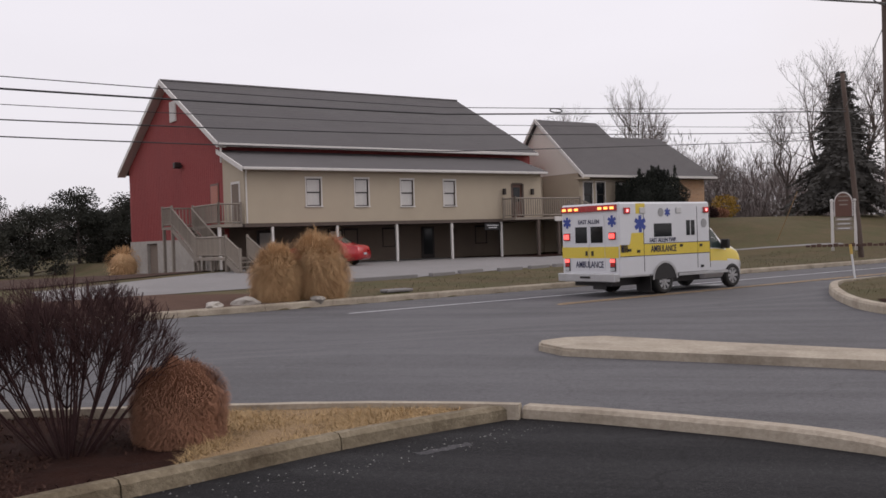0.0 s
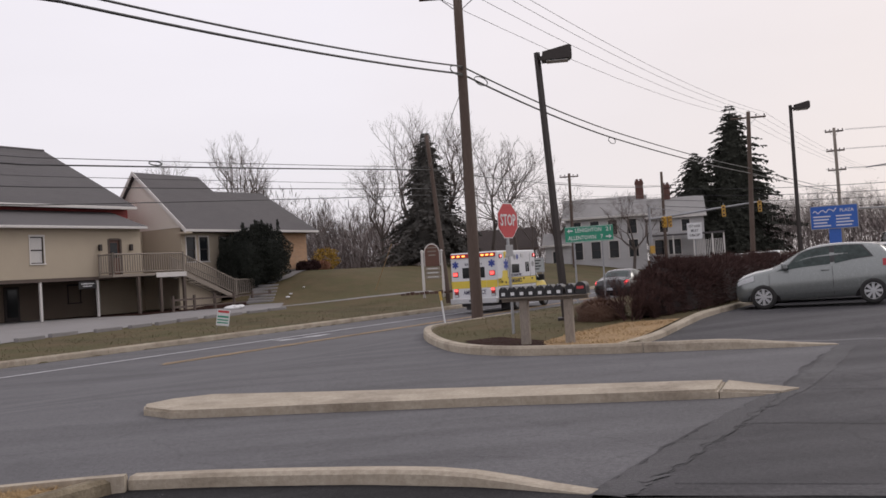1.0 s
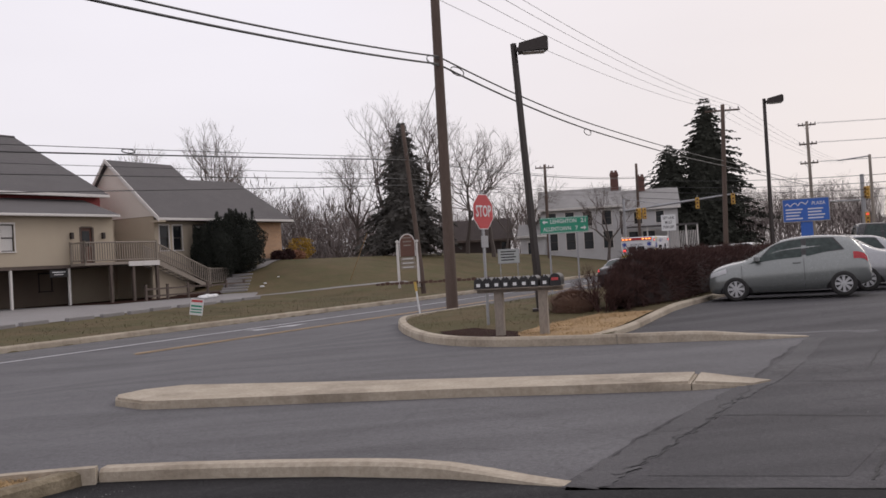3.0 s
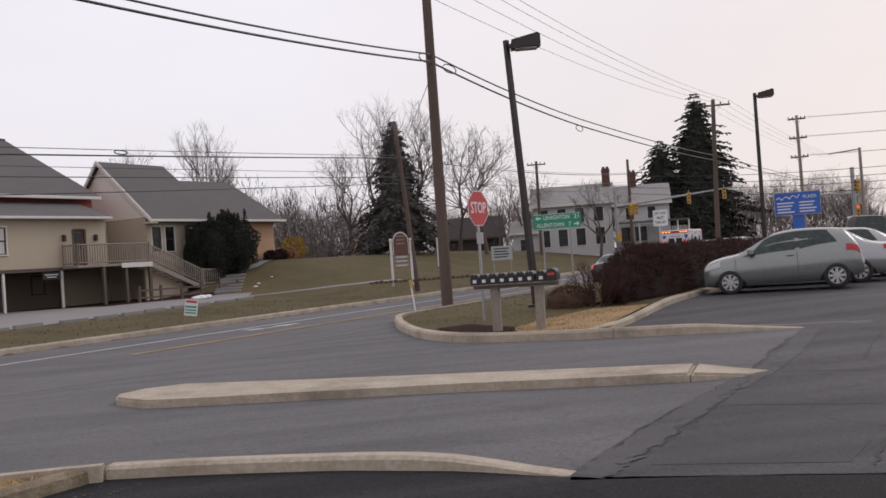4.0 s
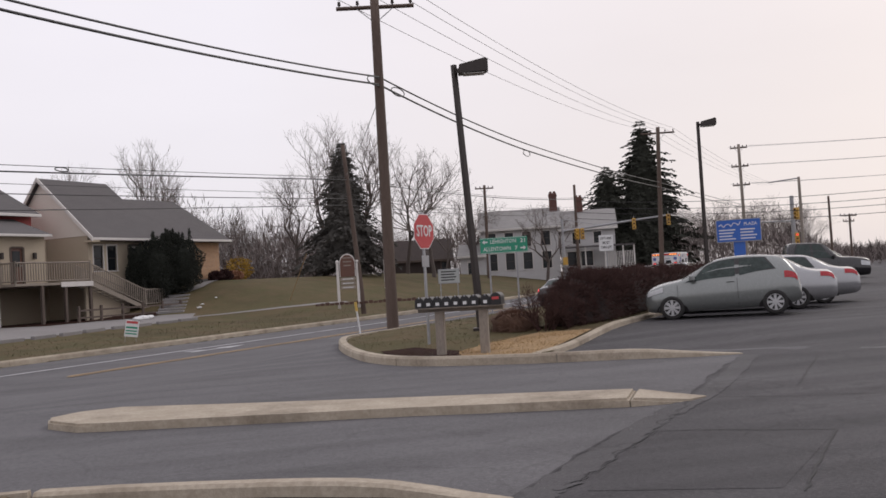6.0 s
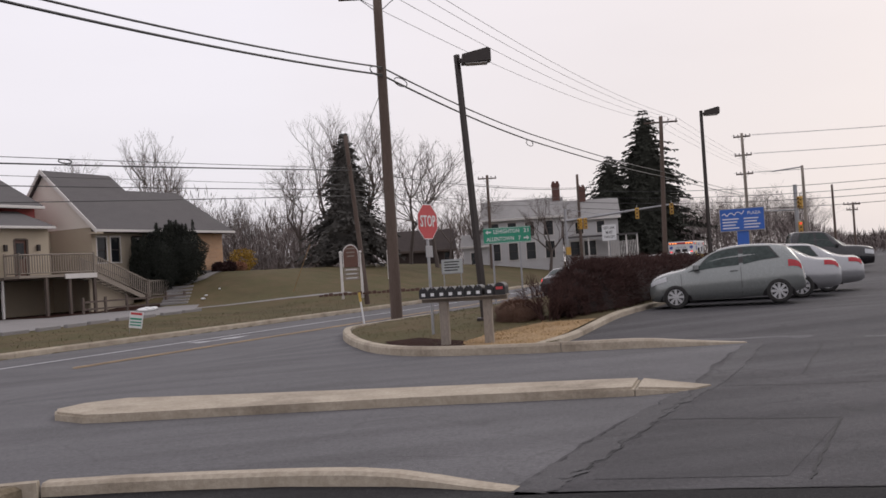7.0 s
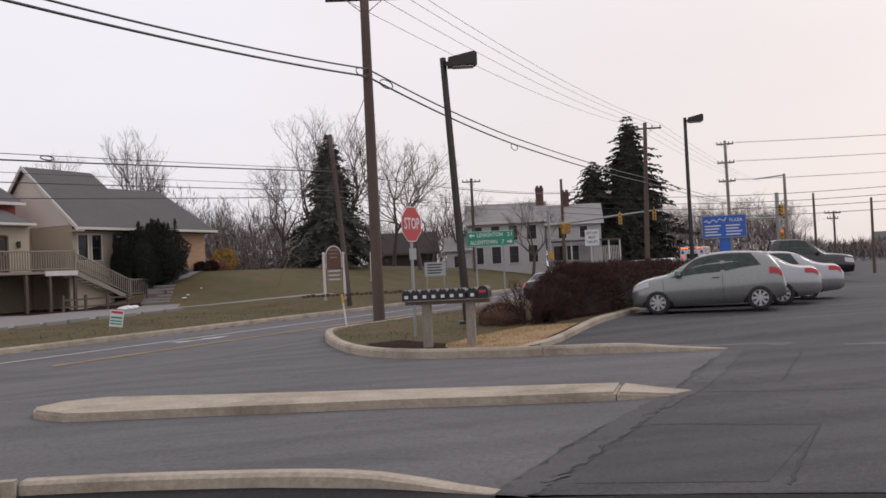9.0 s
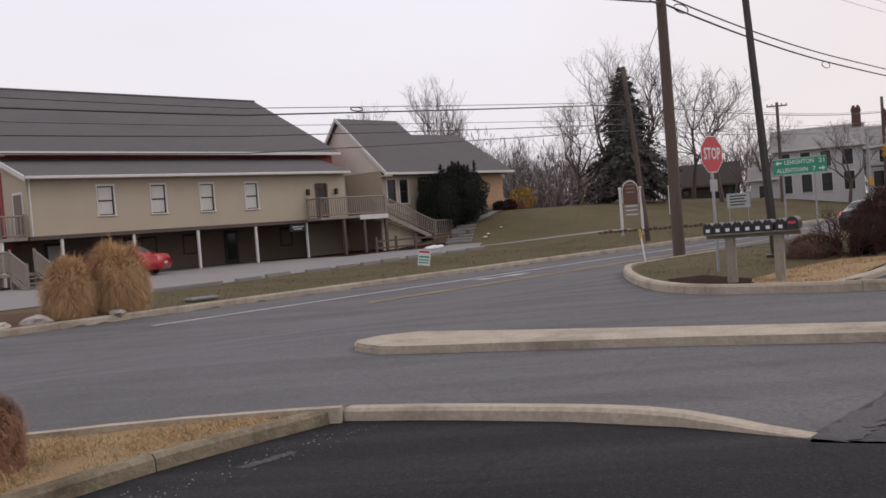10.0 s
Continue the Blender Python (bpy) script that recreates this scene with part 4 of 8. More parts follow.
prismed("barge_board", [(7.45, 5.2), (7.45, 5.45), (RY, RZ + 0.05), (RY, RZ - 0.2)], 22.57, 22.65, "x", WHITE_TRIM, house)
boxed("rake_return", (22.6, -0.2, EZ - 0.28), (23.2, 0.54, EZ - 0.16), CREAM, house)
for k in range(3):
    boxed("porch_post", (28.6 + k * 1.5, 0.2, 2.3), (28.75 + k * 1.5, 0.35, 4.9), WHITE_TRIM, house)

# front deck between annex and house, with a stair down to the path
porch = thing("front_deck", BARN, "weathered wooden front deck and stair on posts", "deck")
boxed("deck_floor", (16.2, -1.25, 2.5), (21.5, -0.05, 2.64), WOOD, porch)
boxed("deck_floor", (19.35, -0.05, 2.5), (22.9, 4.0, 2.64), WOOD, porch)
boxed("link_wall", (19.35, 4.0, 0.0), (22.9, 4.25, 5.4), CREAM, porch)
boxed("deck_skirt", (19.2, -1.31, 2.38), (21.5, -1.25, 2.66), WHITE_TRIM, porch)
railing((16.25, -1.2, 2.64), (21.4, -1.2, 2.64), porch, high=1.12)
railing((16.25, -1.2, 2.64), (16.25, -0.1, 2.64), porch, high=1.12)
stair(-1.2, 0.1, 21.5, 2.64, 25.7, 1.0, porch, axis="x")
railing((21.5, -1.2, 2.64), (25.7, -1.2, 1.0), porch, posts=False)
railing((21.5, 0.1, 2.64), (25.7, 0.1, 1.0), porch, posts=False)
prismed("stair_wall", [(21.6, 0.3), (21.6, 2.3), (25.0, 0.95), (25.0, 0.3)], -0.55, -0.4, "y", CREAM, porch, "cream stucco wall below the stair")
boxed("stair_landing", (25.7, -1.25, 0.88), (27.4, 0.15, 1.0), WOOD, porch)
railing((25.7, -1.2, 1.0), (27.35, -1.2, 1.0), porch)
railing((27.35, -1.2, 1.0), (27.35, 0.1, 1.0), porch)
for x, y in ((18.0, -1.15), (19.6, -1.15), (21.4, -1.15), (25.8, -1.15), (27.3, -1.15)):
    boxed("deck_post", (x - 0.08, y - 0.08, 0.0), (x + 0.08, y + 0.08, 2.5 if x < 25 else 0.88), DARK_WOOD, porch)
edge_rng = random.Random(17)
for k in range(13):
    u = 17.5 + k * 1.95 + edge_rng.uniform(-0.3, 0.3)
    v = 30.75 + 0.135 * (u - 17.5) + edge_rng.uniform(-0.25, 0.1)
    st = boxed("edging_stone", (-0.75, -0.11, -0.1), (0.75, 0.11, 0.1), SLAB, None, 0.025)
    st.matrix_world = pose(*xy(u, v), land(u, v) + 0.05, edge_rng.uniform(-4, 4), 0, 90 - ROAD_TURN + 6 + edge_rng.uniform(-9, 9))
    tagged(st, "sunken pale concrete edging stone between drive and verge", "edging stone", "drive edging")
for k, (u, v, r) in enumerate(((40.6, 37.2, 0.2), (41.3, 37.5, 0.28), (41.9, 37.6, 0.22), (42.5, 38.0, 0.17), (45.6, 37.0, 0.1), (46.4, 37.4, 0.08), (48.0, 37.6, 0.07))):
    bm = bmesh.new()
    bmesh.ops.create_icosphere(bm, subdivisions=2, radius=r)
    for w in bm.verts:
        kk = 1 + 0.3 * noise.noise(w.co * 5 + Vector((k * 3.0, 0, 0)))
        w.co = Vector((w.co.x * 1.5 * kk, w.co.y * kk, w.co.z * 0.55 * kk))
    lump = part("white_stone", bm, SIGN_WHITE)
    lump.matrix_world = pose(*xy(u, v), land(u, v) + 0.12, 0, 0, 40 * k)
    tagged(lump, "white stone lying by the garden fence", "stone", "white stones")
fence = thing("rail_fence", BARN, "low dark split-rail fence below the deck", "fence")
for k in range(6):
    boxed("post", (18.6 + k * 1.6, -3.2, 0.1), (18.72 + k * 1.6, -3.08, 1.25), DARK_WOOD, fence)
for z in (0.55, 0.95):
    boxed("rail", (18.6, -3.17, z), (26.7, -3.11, z + 0.1), DARK_WOOD, fence)
for k in range(6):
    u, v = 44.7 + k * 0.75, 38.4 + k * 0.52
    st = boxed("stone_step", (-0.8, -0.3, -0.35), (0.8, 0.3, 0.0), SLAB, None, 0.03)
    st.matrix_world = pose(*xy(u, v), land(u, v) + 0.1, 0, 0, -8)
    tagged(st, "grey stone garden step on the bank", "step", "garden steps")
ribbon("path", [xy(49.0, 41.2), xy(50.5, 41.0), xy(53.5, 42.0), xy(57, 43.2)], 0.8, SLAB, "pale concrete path along the house wall", lift=0.05, category="path")


# ---- street furniture ----
def gz(x, y):
    return height(x, y)


def swept(line, r, sides=5):
    """One round bar along a line of points."""
    bm = bmesh.new()
    last = None
    for k, p in enumerate(line):
        d = (line[min(k + 1, len(line) - 1)] - line[max(k - 1, 0)]).normalized()
        a = d.cross(Vector((0, 0, 1)))
        a = a.normalized() if a.length > 1e-4 else Vector((1, 0, 0))
        b = a.cross(d)
        ring = [bm.verts.new(p + a * (r * math.cos(2 * math.pi * j / sides)) + b * (r * math.sin(2 * math.pi * j / sides))) for j in range(sides)]
        if last:
            for j in range(sides):
                bm.faces.new((last[j], last[(j + 1) % sides], ring[(j + 1) % sides], ring[j]))
        last = ring
    return bm


def wire(name, pts, r, label, sag=0.0, n=14, mat=BLACK, parent=None):
    """A hanging cable through the points, as a thin tube with a little sag between them."""
    line = []
    for i, (a, b) in enumerate(zip(pts, pts[1:])):
        a, b = Vector(a), Vector(b)
        for k in range(0 if i == 0 else 1, n + 1):
            t = k / n
            line.append(a.lerp(b, t) - Vector((0, 0, sag * 4 * t * (1 - t))))
    ob = part(name, swept(line, r), mat, parent, smooth=True)
    return tagged(ob, label, "cable") if not parent else ob


def utility_pole(base, top, r, label, arms=(), group="utility poles", wood=None):
    """A round wooden pole with crossarms, braces and insulators. arms: (distance below the top, half length, turn)."""
    root = thing("utility_pole", Matrix.Translation(base), label, "utility pole", group)
    up = Vector(top) - Vector(base)
    bm = bmesh.new()
    last = None
    for k in range(9):
        t = k / 8
        c, rr = up * t - (Vector((0, 0, 0.3)) if k == 0 else Vector()), r * (1.12 - 0.3 * t)
        ring = [bm.verts.new(c + Vector((math.cos(a) * rr, math.sin(a) * rr, 0))) for a in (2 * math.pi * j / 12 for j in range(12))]
        if last:
            for j in range(12):
                bm.faces.new((last[j], last[(j + 1) % 12], ring[(j + 1) % 12], ring[j]))
        last = ring
    bm.faces.new(last)
    part("shaft", bm, wood or POLE_WOOD, root, smooth=True)
    for below, half, turn in arms:
        c = up * (1 - below / up.length)
        d = Vector((math.cos(radians(turn)), math.sin(radians(turn)), 0))
        arm = thing("crossarm", Matrix(), "", "")
        arm.parent = root
        off = Vector((-d.y, d.x, 0)) * (r + 0.04)
        bm = bmesh.new()
        tube(bm, c - d * half + off, c + d * half + off, 0.065, 0.065, 4)
        part("beam", bm, POLE_WOOD, arm)
        for s in (-1, 1):
            tubed("brace", c + d * half * 0.5 * s + off, c - Vector((0, 0, 0.55)), 0.015, STEEL, arm, sides=5)
            for f in (0.92, 0.45):
                p = c + d * half * f * s + off
                bm = bmesh.new()
                tube(bm, p, p + Vector((0, 0, 0.12)), 0.02, 0.02, 6)
                tube(bm, p + Vector((0, 0, 0.1)), p + Vector((0, 0, 0.22)), 0.055, 0.04, 8)
                part("insulator", bm, DARK_METAL, arm)
    return root


PALE_POLE = material("pale_grey_pole_wood", (0.27, 0.235, 0.2), (0.2, 0.17, 0.145), 3, 50, 0.9, stretch=(1, 1, 0.1))
utility_pole((5.14, 28.48, gz(5.14, 28.48) + 0.1), (5.13, 28.46, 10.55), 0.165, "tall weathered brown wooden utility pole at the road edge", [(0.45, 1.2, -12)])
utility_pole((7.43, 49.43, 0.3), (6.82, 49.6, 8.95), 0.125, "leaning brown wooden utility pole on the lawn")
utility_pole((31.1, 62.6, 0.0), (31.48, 62.5, 11.6), 0.165, "brown wooden utility pole with a short crossarm", [(0.4, 1.2, -20)])
utility_pole((46.7, 76.9, 0.0), (46.62, 76.95, 12.2), 0.15, "pale wooden utility pole with stacked crossarms", [(0.3, 0.75, -30), (2.0, 0.75, -30), (3.7, 0.75, -30)], wood=PALE_POLE)
utility_pole((42.3, 61.9, 0.0), (42.28, 61.91, 7.6), 0.12, "pale wooden utility pole with a long lamp arm", wood=PALE_POLE)
tagged(tubed("lamp_arm", (42.28, 61.91, 7.5), (40.5, 63.1, 7.35), 0.05, STEEL), "long steel lamp arm reaching over the road", "lamp arm")
utility_pole((46.8, 64.8, 0.0), (46.79, 64.85, 6.3), 0.1, "distant thin wooden utility pole")
utility_pole((38.9, 48.5, 0.2), (38.95, 48.5, 4.75), 0.085, "thin wooden pole at the car park edge")
utility_pole((65.9, 88, 0.0), (65.9, 88, 6.0), 0.12, "distant wooden utility pole with crossarms", [(0.2, 1.2, 10), (0.8, 0.8, 10)])
utility_pole((25.6, 88.0, 0.5), (25.65, 88.0, 10.4), 0.16, "grey wooden utility pole before the white house", [(0.3, 0.9, -10)])
utility_pole((34.3, 86.6, 0.3), (34.35, 86.6, 10.0), 0.15, "dark wooden utility pole by the white house")

# telephone cables: two thick ones on the near pole, thin power wires above
PW = Vector((5.1, 28.3, 7.85))
wire("telephone_cable", [(-14.0, 4.0, 5.9), (-3.4, 17.3, 6.83), tuple(PW), (13.8, 40.0, 7.35), (31.2, 62.3, 7.6), (75, 118, 8.6)], 0.026, "thick black telephone cable between poles", 0.12)
wire("telephone_cable", [(-14.0, 3.8, 5.5), (-3.83, 16.81, 6.62), (5.08, 28.3, 7.62), (13.8, 40.0, 7.05), (31.2, 62.3, 7.25), (75, 118, 8.3)], 0.031, "thick black telephone cable between poles", 0.12)
for k, (z, dx) in enumerate(((10.3, -1.1), (10.5, -0.3), (10.5, 0.5), (10.4, 1.15))):
    wire("power_line", [(-18 + dx, 8, z + 2.2), (5.25 + dx, 28.46 - 0.25 * dx, z), (31.48 + dx * 0.8, 62.5 - 0.4 * dx, 11.5), (76 + dx, 118, 12)], 0.009, "thin power line between poles", 0.5)
wire("telephone_cable", [(5.1, 28.5, 7.2), (6.9, 49.4, 7.3)], 0.012, "thin black service cable across the road", 0.1)
for t in (-0.02, 0.09, 0.5):
    p = PW.lerp(Vector((13.8, 40.0, 7.1)), t if t < 0.4 else 0.98) - Vector((0, 0, 0.05))
    loop = [p + Vector((0.45 * math.cos(a) * EU.x, 0.45 * math.cos(a) * EU.y, -0.14 + 0.13 * math.sin(a))) for a in (2 * math.pi * k / 16 for k in range(17))]
    tagged(part("cable_loop", swept(loop, 0.018), BLACK), "spare loop of black cable lashed to the line", "cable")
# lines over the far verge, in front of the barn, to the leaning pole
for z0, zm, z1, r in ((5.83, 5.84, 7.21, 0.013), (5.53, 5.62, 7.09, 0.027), (5.15, 5.28, 6.32, 0.010), (4.78, 4.95, 6.08, 0.017), (4.37, 4.4, 5.75, 0.017)):
    wire("telephone_cable", [(-26, 7.0, z0 + 0.5), (-16.23, 19.32, z0), (-8.0, 29.9, zm), (6.9, 49.45, z1)], r, "black overhead cable along the far verge", 0.03)
    wire("telephone_cable", [(6.9, 49.45, z1), (34.3, 86.5, z1 + 1.5)], r, "black overhead cable beyond the leaning pole", 0.4)
c = Vector((-4.9, 34.0, 5.93))
loop = [c + Vector((0.3 * math.cos(a) * EU.x, 0.3 * math.cos(a) * EU.y, 0.07 * math.sin(a) + 0.1)) for a in (2 * math.pi * k / 16 for k in range(17))]
tagged(part("cable_loop", swept(loop, 0.022), BLACK), "spare loop of black cable lashed to the line", "cable")
# high-voltage lines on the far pole
for z in (12.0, 10.3, 8.6):
    for s in (-0.9, 0.9):
        wire("power_line", [(46.62 + s * 0.87, 76.95 - s * 0.5, z), (120, 62, z + 3.5)], 0.014, "grey power line running off to the far poles", 0.9, mat=STEEL)
for z in (6.9, 6.3, 5.8, 5.2):
    wire("power_line", [(34.3, 86.6, z + 1.5), (46.7, 64.8, z - 0.5), (38.9 + 30, 45, z + 0.4)], 0.022, "black cable over the crossroads", 0.3)


def lamp_post(base, top_z, turn, label, lean):
    """A square parking-lot lamp: bronze post on a concrete foot, arm, and a box-shaped head."""
    x, y, z = base
    root = thing("street_lamp", pose(x, y, z, 0, 0, turn), label, "street lamp", "parking lot lamps")
    h = top_z - z
    boxed("base_plate", (-0.2, -0.2, -0.1), (0.2, 0.2, 0.06), DARK_METAL, root, 0.01)
    bm = bmesh.new()
    tube(bm, (0, 0, 0.05), (lean, 0.0, h), 0.1, 0.075, 4)
    part("post", bm, DARK_METAL, root)
    boxed("arm", (lean - 0.02, -0.04, h - 0.2), (lean + 0.22, 0.04, h - 0.1), DARK_METAL, root)
    bm = bmesh.new()
    prism(bm, [(lean + 0.1, h - 0.24), (lean + 0.14, h - 0.03), (lean + 0.77, h + 0.1), (lean + 0.84, h + 0.06), (lean + 0.84, h - 0.17), (lean + 0.77, h - 0.22)], -0.2, 0.2, "y")
    head = part("lamp_head", bm, DARK_METAL, root)
    boxed("lens", (lean + 0.22, -0.16, h - 0.262), (lean + 0.74, 0.16, h - 0.242), CURTAIN, head)
    return root


lamp_post((6.2, 22.3, gz(6.2, 22.3) + 0.1), 6.82, -16, "dark bronze parking-lot lamp with a box head", -0.3)
lamp_post((22.3, 40.2, 0.25), 8.25, -28, "dark bronze parking-lot lamp behind parked cars", 0.0)


def octagon(r):
    return [(r * math.cos(radians(22.5 + 45 * k)), r * math.sin(radians(22.5 + 45 * k))) for k in range(8)]


# stop sign, facing the drive
FACE = math.degrees(math.atan2(-20.7, -4.5)) + 90      # turns a sign that faces -y towards the drive
stop = thing("stop_sign", pose(4.53, 20.7, gz(4.53, 20.7) + 0.1, 0, 0, FACE + 56), "red and white octagonal stop sign on a galvanised post", "stop sign")
bm = bmesh.new()
prism(bm, [(-0.03, -0.02), (0.03, -0.02), (0.03, 0.02), (0.015, 0.02), (0.015, -0.005), (-0.015, -0.005), (-0.015, 0.02), (-0.03, 0.02)], -0.2, 2.95, "z")
part("post", bm, STEEL, stop)
SZ = 2.52
prismed("rim", [(x, z + SZ) for x, z in octagon(0.425)], -0.027, -0.022, "y", SIGN_WHITE, stop)
prismed("plate", [(x, z + SZ) for x, z in octagon(0.405)], -0.032, -0.027, "y", SIGN_RED, stop)
lettering("letters", "STOP", 0.36, pose(0, -0.036, SZ, 90), SIGN_WHITE, stop, width=0.6)
boxed("small_plate", (-0.14, -0.03, 1.72), (0.14, -0.024, 1.98), STEEL, stop, 0.003)

# guide sign
guide = thing("guide_sign", pose(11.52, 37.22, gz(11.52, 37.22) + 0.1, 0, 0, -17.5), "green road guide sign with white arrows and letters", "road sign")
for x in (-0.62, 0.5):
    boxed("post", (x - 0.035, -0.02, -0.2), (x + 0.035, 0.03, 3.05), STEEL, guide)
boxed("plate", (-0.965, -0.04, 2.46), (0.965, -0.025, 3.1), SIGN_GREEN, guide, 0.004)
bm = bmesh.new()
for a, b in (((-0.95, 3.07), (0.95, 3.085)), ((-0.95, 2.475), (0.95, 2.49))):
    box(bm, (a[0], -0.044, a[1]), (b[0], -0.041, b[1]))
part("border", bm, SIGN_WHITE, guide)
lettering("letters", "LEHIGHTON", 0.23, pose(-0.02, -0.044, 2.93, 90), SIGN_WHITE, guide, width=1.05)
lettering("letters", "21", 0.23, pose(0.8, -0.044, 2.93, 90), SIGN_WHITE, guide, width=0.2)
lettering("letters", "ALLENTOWN", 0.23, pose(-0.28, -0.044, 2.63, 90), SIGN_WHITE, guide, width=1.12)
lettering("letters", "7", 0.23, pose(0.5, -0.044, 2.63, 90), SIGN_WHITE, guide)
for x, z, s in ((-0.76, 2.93, -1), (0.78, 2.63, 1)):
    prismed("arrow", [(x + s * 0.12, z), (x + s * 0.02, z + 0.09), (x + s * 0.02, z + 0.03), (x - s * 0.11, z + 0.03), (x - s * 0.11, z - 0.03), (x + s * 0.02, z - 0.03), (x + s * 0.02, z - 0.09)], -0.044, -0.041, "y", SIGN_WHITE, guide)

# row of mailboxes on a timber stand
MB = pose(4.56, 17.83, gz(4.6, 18) + 0.12, 0, 0, math.degrees(math.atan2(17.48 - 18.19, 5.34 - 3.78)))
stand = thing("mailbox_stand", MB, "grey weathered timber stand for a row of mailboxes", "mailbox stand")
for x in (-0.42, 0.44):
    bm = bmesh.new()
    box(bm, (x - 0.085, -0.085, -0.25), (x + 0.085, 0.085, 0.86), 0.012)
    p = part("post", bm, WOOD, stand)
boxed("beam", (-0.84, -0.07, 0.83), (0.84, 0.07, 0.9), WOOD, stand, 0.008)
boxed("shelf", (-0.86, -0.25, 0.9), (0.86, 0.25, 0.925), WOOD, stand, 0.005)
bm = bmesh.new()
sec = [(-0.082, 0.0), (0.082, 0.0), (0.082, 0.12)] + [(0.082 * math.cos(radians(a)), 0.12 + 0.085 * math.sin(radians(a))) for a in range(20, 180, 20)] + [(-0.082, 0.12)]
prism(bm, sec, -0.24, 0.24, "y")
mailbox = thing("mailbox", MB @ pose(-0.76, 0, 0.927), "black domed metal mailbox with a pale number label", "mailbox", "row of mailboxes")
part("body", bm, BLACK, mailbox)
bm = bmesh.new()
prism(bm, [(x * 1.03, z * 1.01) for x, z in sec], -0.262, -0.242, "y")
mdoor = part("door", bm, BLACK, mailbox)
boxed("number_label", (-0.035, -0.268, 0.035), (0.035, -0.263, 0.095), SIGN_WHITE, mdoor, label="small white number label")
boxed("latch", (-0.012, -0.285, 0.18), (0.012, -0.262, 0.215), STEEL, mdoor)
for k in range(1, 8):
    copy_thing(mailbox, MB @ pose(-0.76 + k * 0.178 + (0.04 if k == 7 else 0), 0.004 * (k % 3), 0.927))
bm = bmesh.new()
prism(bm, [(x * 1.25, z * 1.12) for x, z in sec], -0.27, 0.25, "y")
bigbox = thing("mailbox", MB @ pose(0.73, 0, 0.927), "larger black mailbox with a red flag", "mailbox", "row of mailboxes")
part("body", bm, BLACK, bigbox)
boxed("flag", (-0.07, -0.285, 0.1), (0.06, -0.272, 0.15), SIGN_RED, bigbox)

# thin roadside marker
mk = thing("delineator", Matrix.Translation((4.05, 27.72, gz(4.05, 27.72))), "thin white roadside marker with a yellow band", "delineator")
tubed("stake", (0, 0, -0.1), (-0.1, 0, 0.85), 0.028, SIGN_WHITE, mk, sides=6)
tubed("band", (-0.1, 0, 0.85), (-0.13, 0, 1.12), 0.04, material("marker_yellow", (0.6, 0.4, 0.09), None, 3, 30, 0.5), mk, sides=6)

# business sign in the lawn: white posts, arched board, small boards
bsn = thing("lawn_sign", pose(6.7, 49.5, 0.85, 0, 0, -8), "arched brown wooden sign between white posts", "sign")
for x in (-0.52, 0.52):
    p = boxed("post", (x - 0.07, -0.07, -0.5), (x + 0.07, 0.07, 1.85), WHITE_TRIM, bsn, 0.01)
    bm = bmesh.new()
    bmesh.ops.create_uvsphere(bm, u_segments=10, v_segments=6, radius=0.1, matrix=Matrix.Translation((x, 0, 1.93)))
    part("finial", bm, WHITE_TRIM, p)
arch = [(-0.42, 1.15), (0.42, 1.15), (0.42, 1.85)] + [(0.42 * math.cos(radians(a)), 1.85 + 0.5 * math.sin(radians(a))) for a in range(15, 180, 15)] + [(-0.42, 1.85)]
prismed("arch_rim", arch, -0.02, 0.05, "y", WHITE_TRIM, bsn)
prismed("arch_board", [(x * 0.9, 1.15 + (z - 1.15) * 0.95) for x, z in arch], -0.035, -0.021, "y", DOOR_BROWN, bsn)
for z in (1.02, 0.8, 0.58):
    b = boxed("small_board", (-0.4, -0.02, z - 0.09), (0.4, 0.03, z + 0.09), WOOD, bsn, 0.01)
    boxed("line", (-0.28, -0.028, z - 0.02), (0.28, -0.021, z + 0.02), SIGN_WHITE, b)
for k in range(3):
    boxed("line", (-0.25 + 0.03 * k, -0.042, 2.1 - 0.2 * k), (0.25 - 0.03 * k, -0.036, 2.16 - 0.2 * k), WOOD, bsn)
CHIMNEY_DARK = material("old_dark_brick", (0.11, 0.06, 0.045), None, 5, 30, 0.9, vary=0.4)
border = thing("garden_edging", pose(7.3, 49.0, 0.55, 0, 0, -8), "low rust-brown brick edging round the sign bed", "edging")
for k in range(24):
    boxed("brick", (-2.4 + k * 0.25, -0.1, 0.0), (-2.19 + k * 0.25, 0.1, 0.1 + 0.03 * (k % 3)), CHIMNEY_DARK, border)
tagged(tubed("guy_guard", (3.6, 49.3, 0.9), (4.6, 49.3, 3.3), 0.022, STRAW), "yellow plastic guard on a pole's guy wire", "guy guard")
tagged(tubed("white_post", (10.2, 58.0, 1.2), (10.2, 58.0, 3.0), 0.09, WHITE_TRIM), "white round post in the lawn", "post")

# portable letter board on legs
pb = thing("letter_board", pose(13.1, 53.4, 0.9, 0, 0, -14), "grey portable letter board on a steel stand", "sign")
boxed("frame", (-0.62, -0.05, 0.4), (0.62, 0.05, 1.24), STEEL, pb, 0.01)
boxed("face", (-0.57, -0.06, 0.45), (0.57, -0.051, 1.19), material("grey_letter_face", (0.42, 0.44, 0.42), None, 3, 30, 0.5), pb)
for k in range(4):
    boxed("text_line", (-0.45, -0.066, 1.05 - k * 0.16), (0.42 - 0.1 * (k % 2), -0.061, 1.12 - k * 0.16), BLACK, pb)
for x in (-0.5, 0.5):
    boxed("leg", (x - 0.025, -0.03, -0.3), (x + 0.025, 0.03, 0.4), STEEL, pb)
    boxed("foot", (x - 0.03, -0.4, 0.0), (x + 0.03, 0.4, 0.05), STEEL, pb)

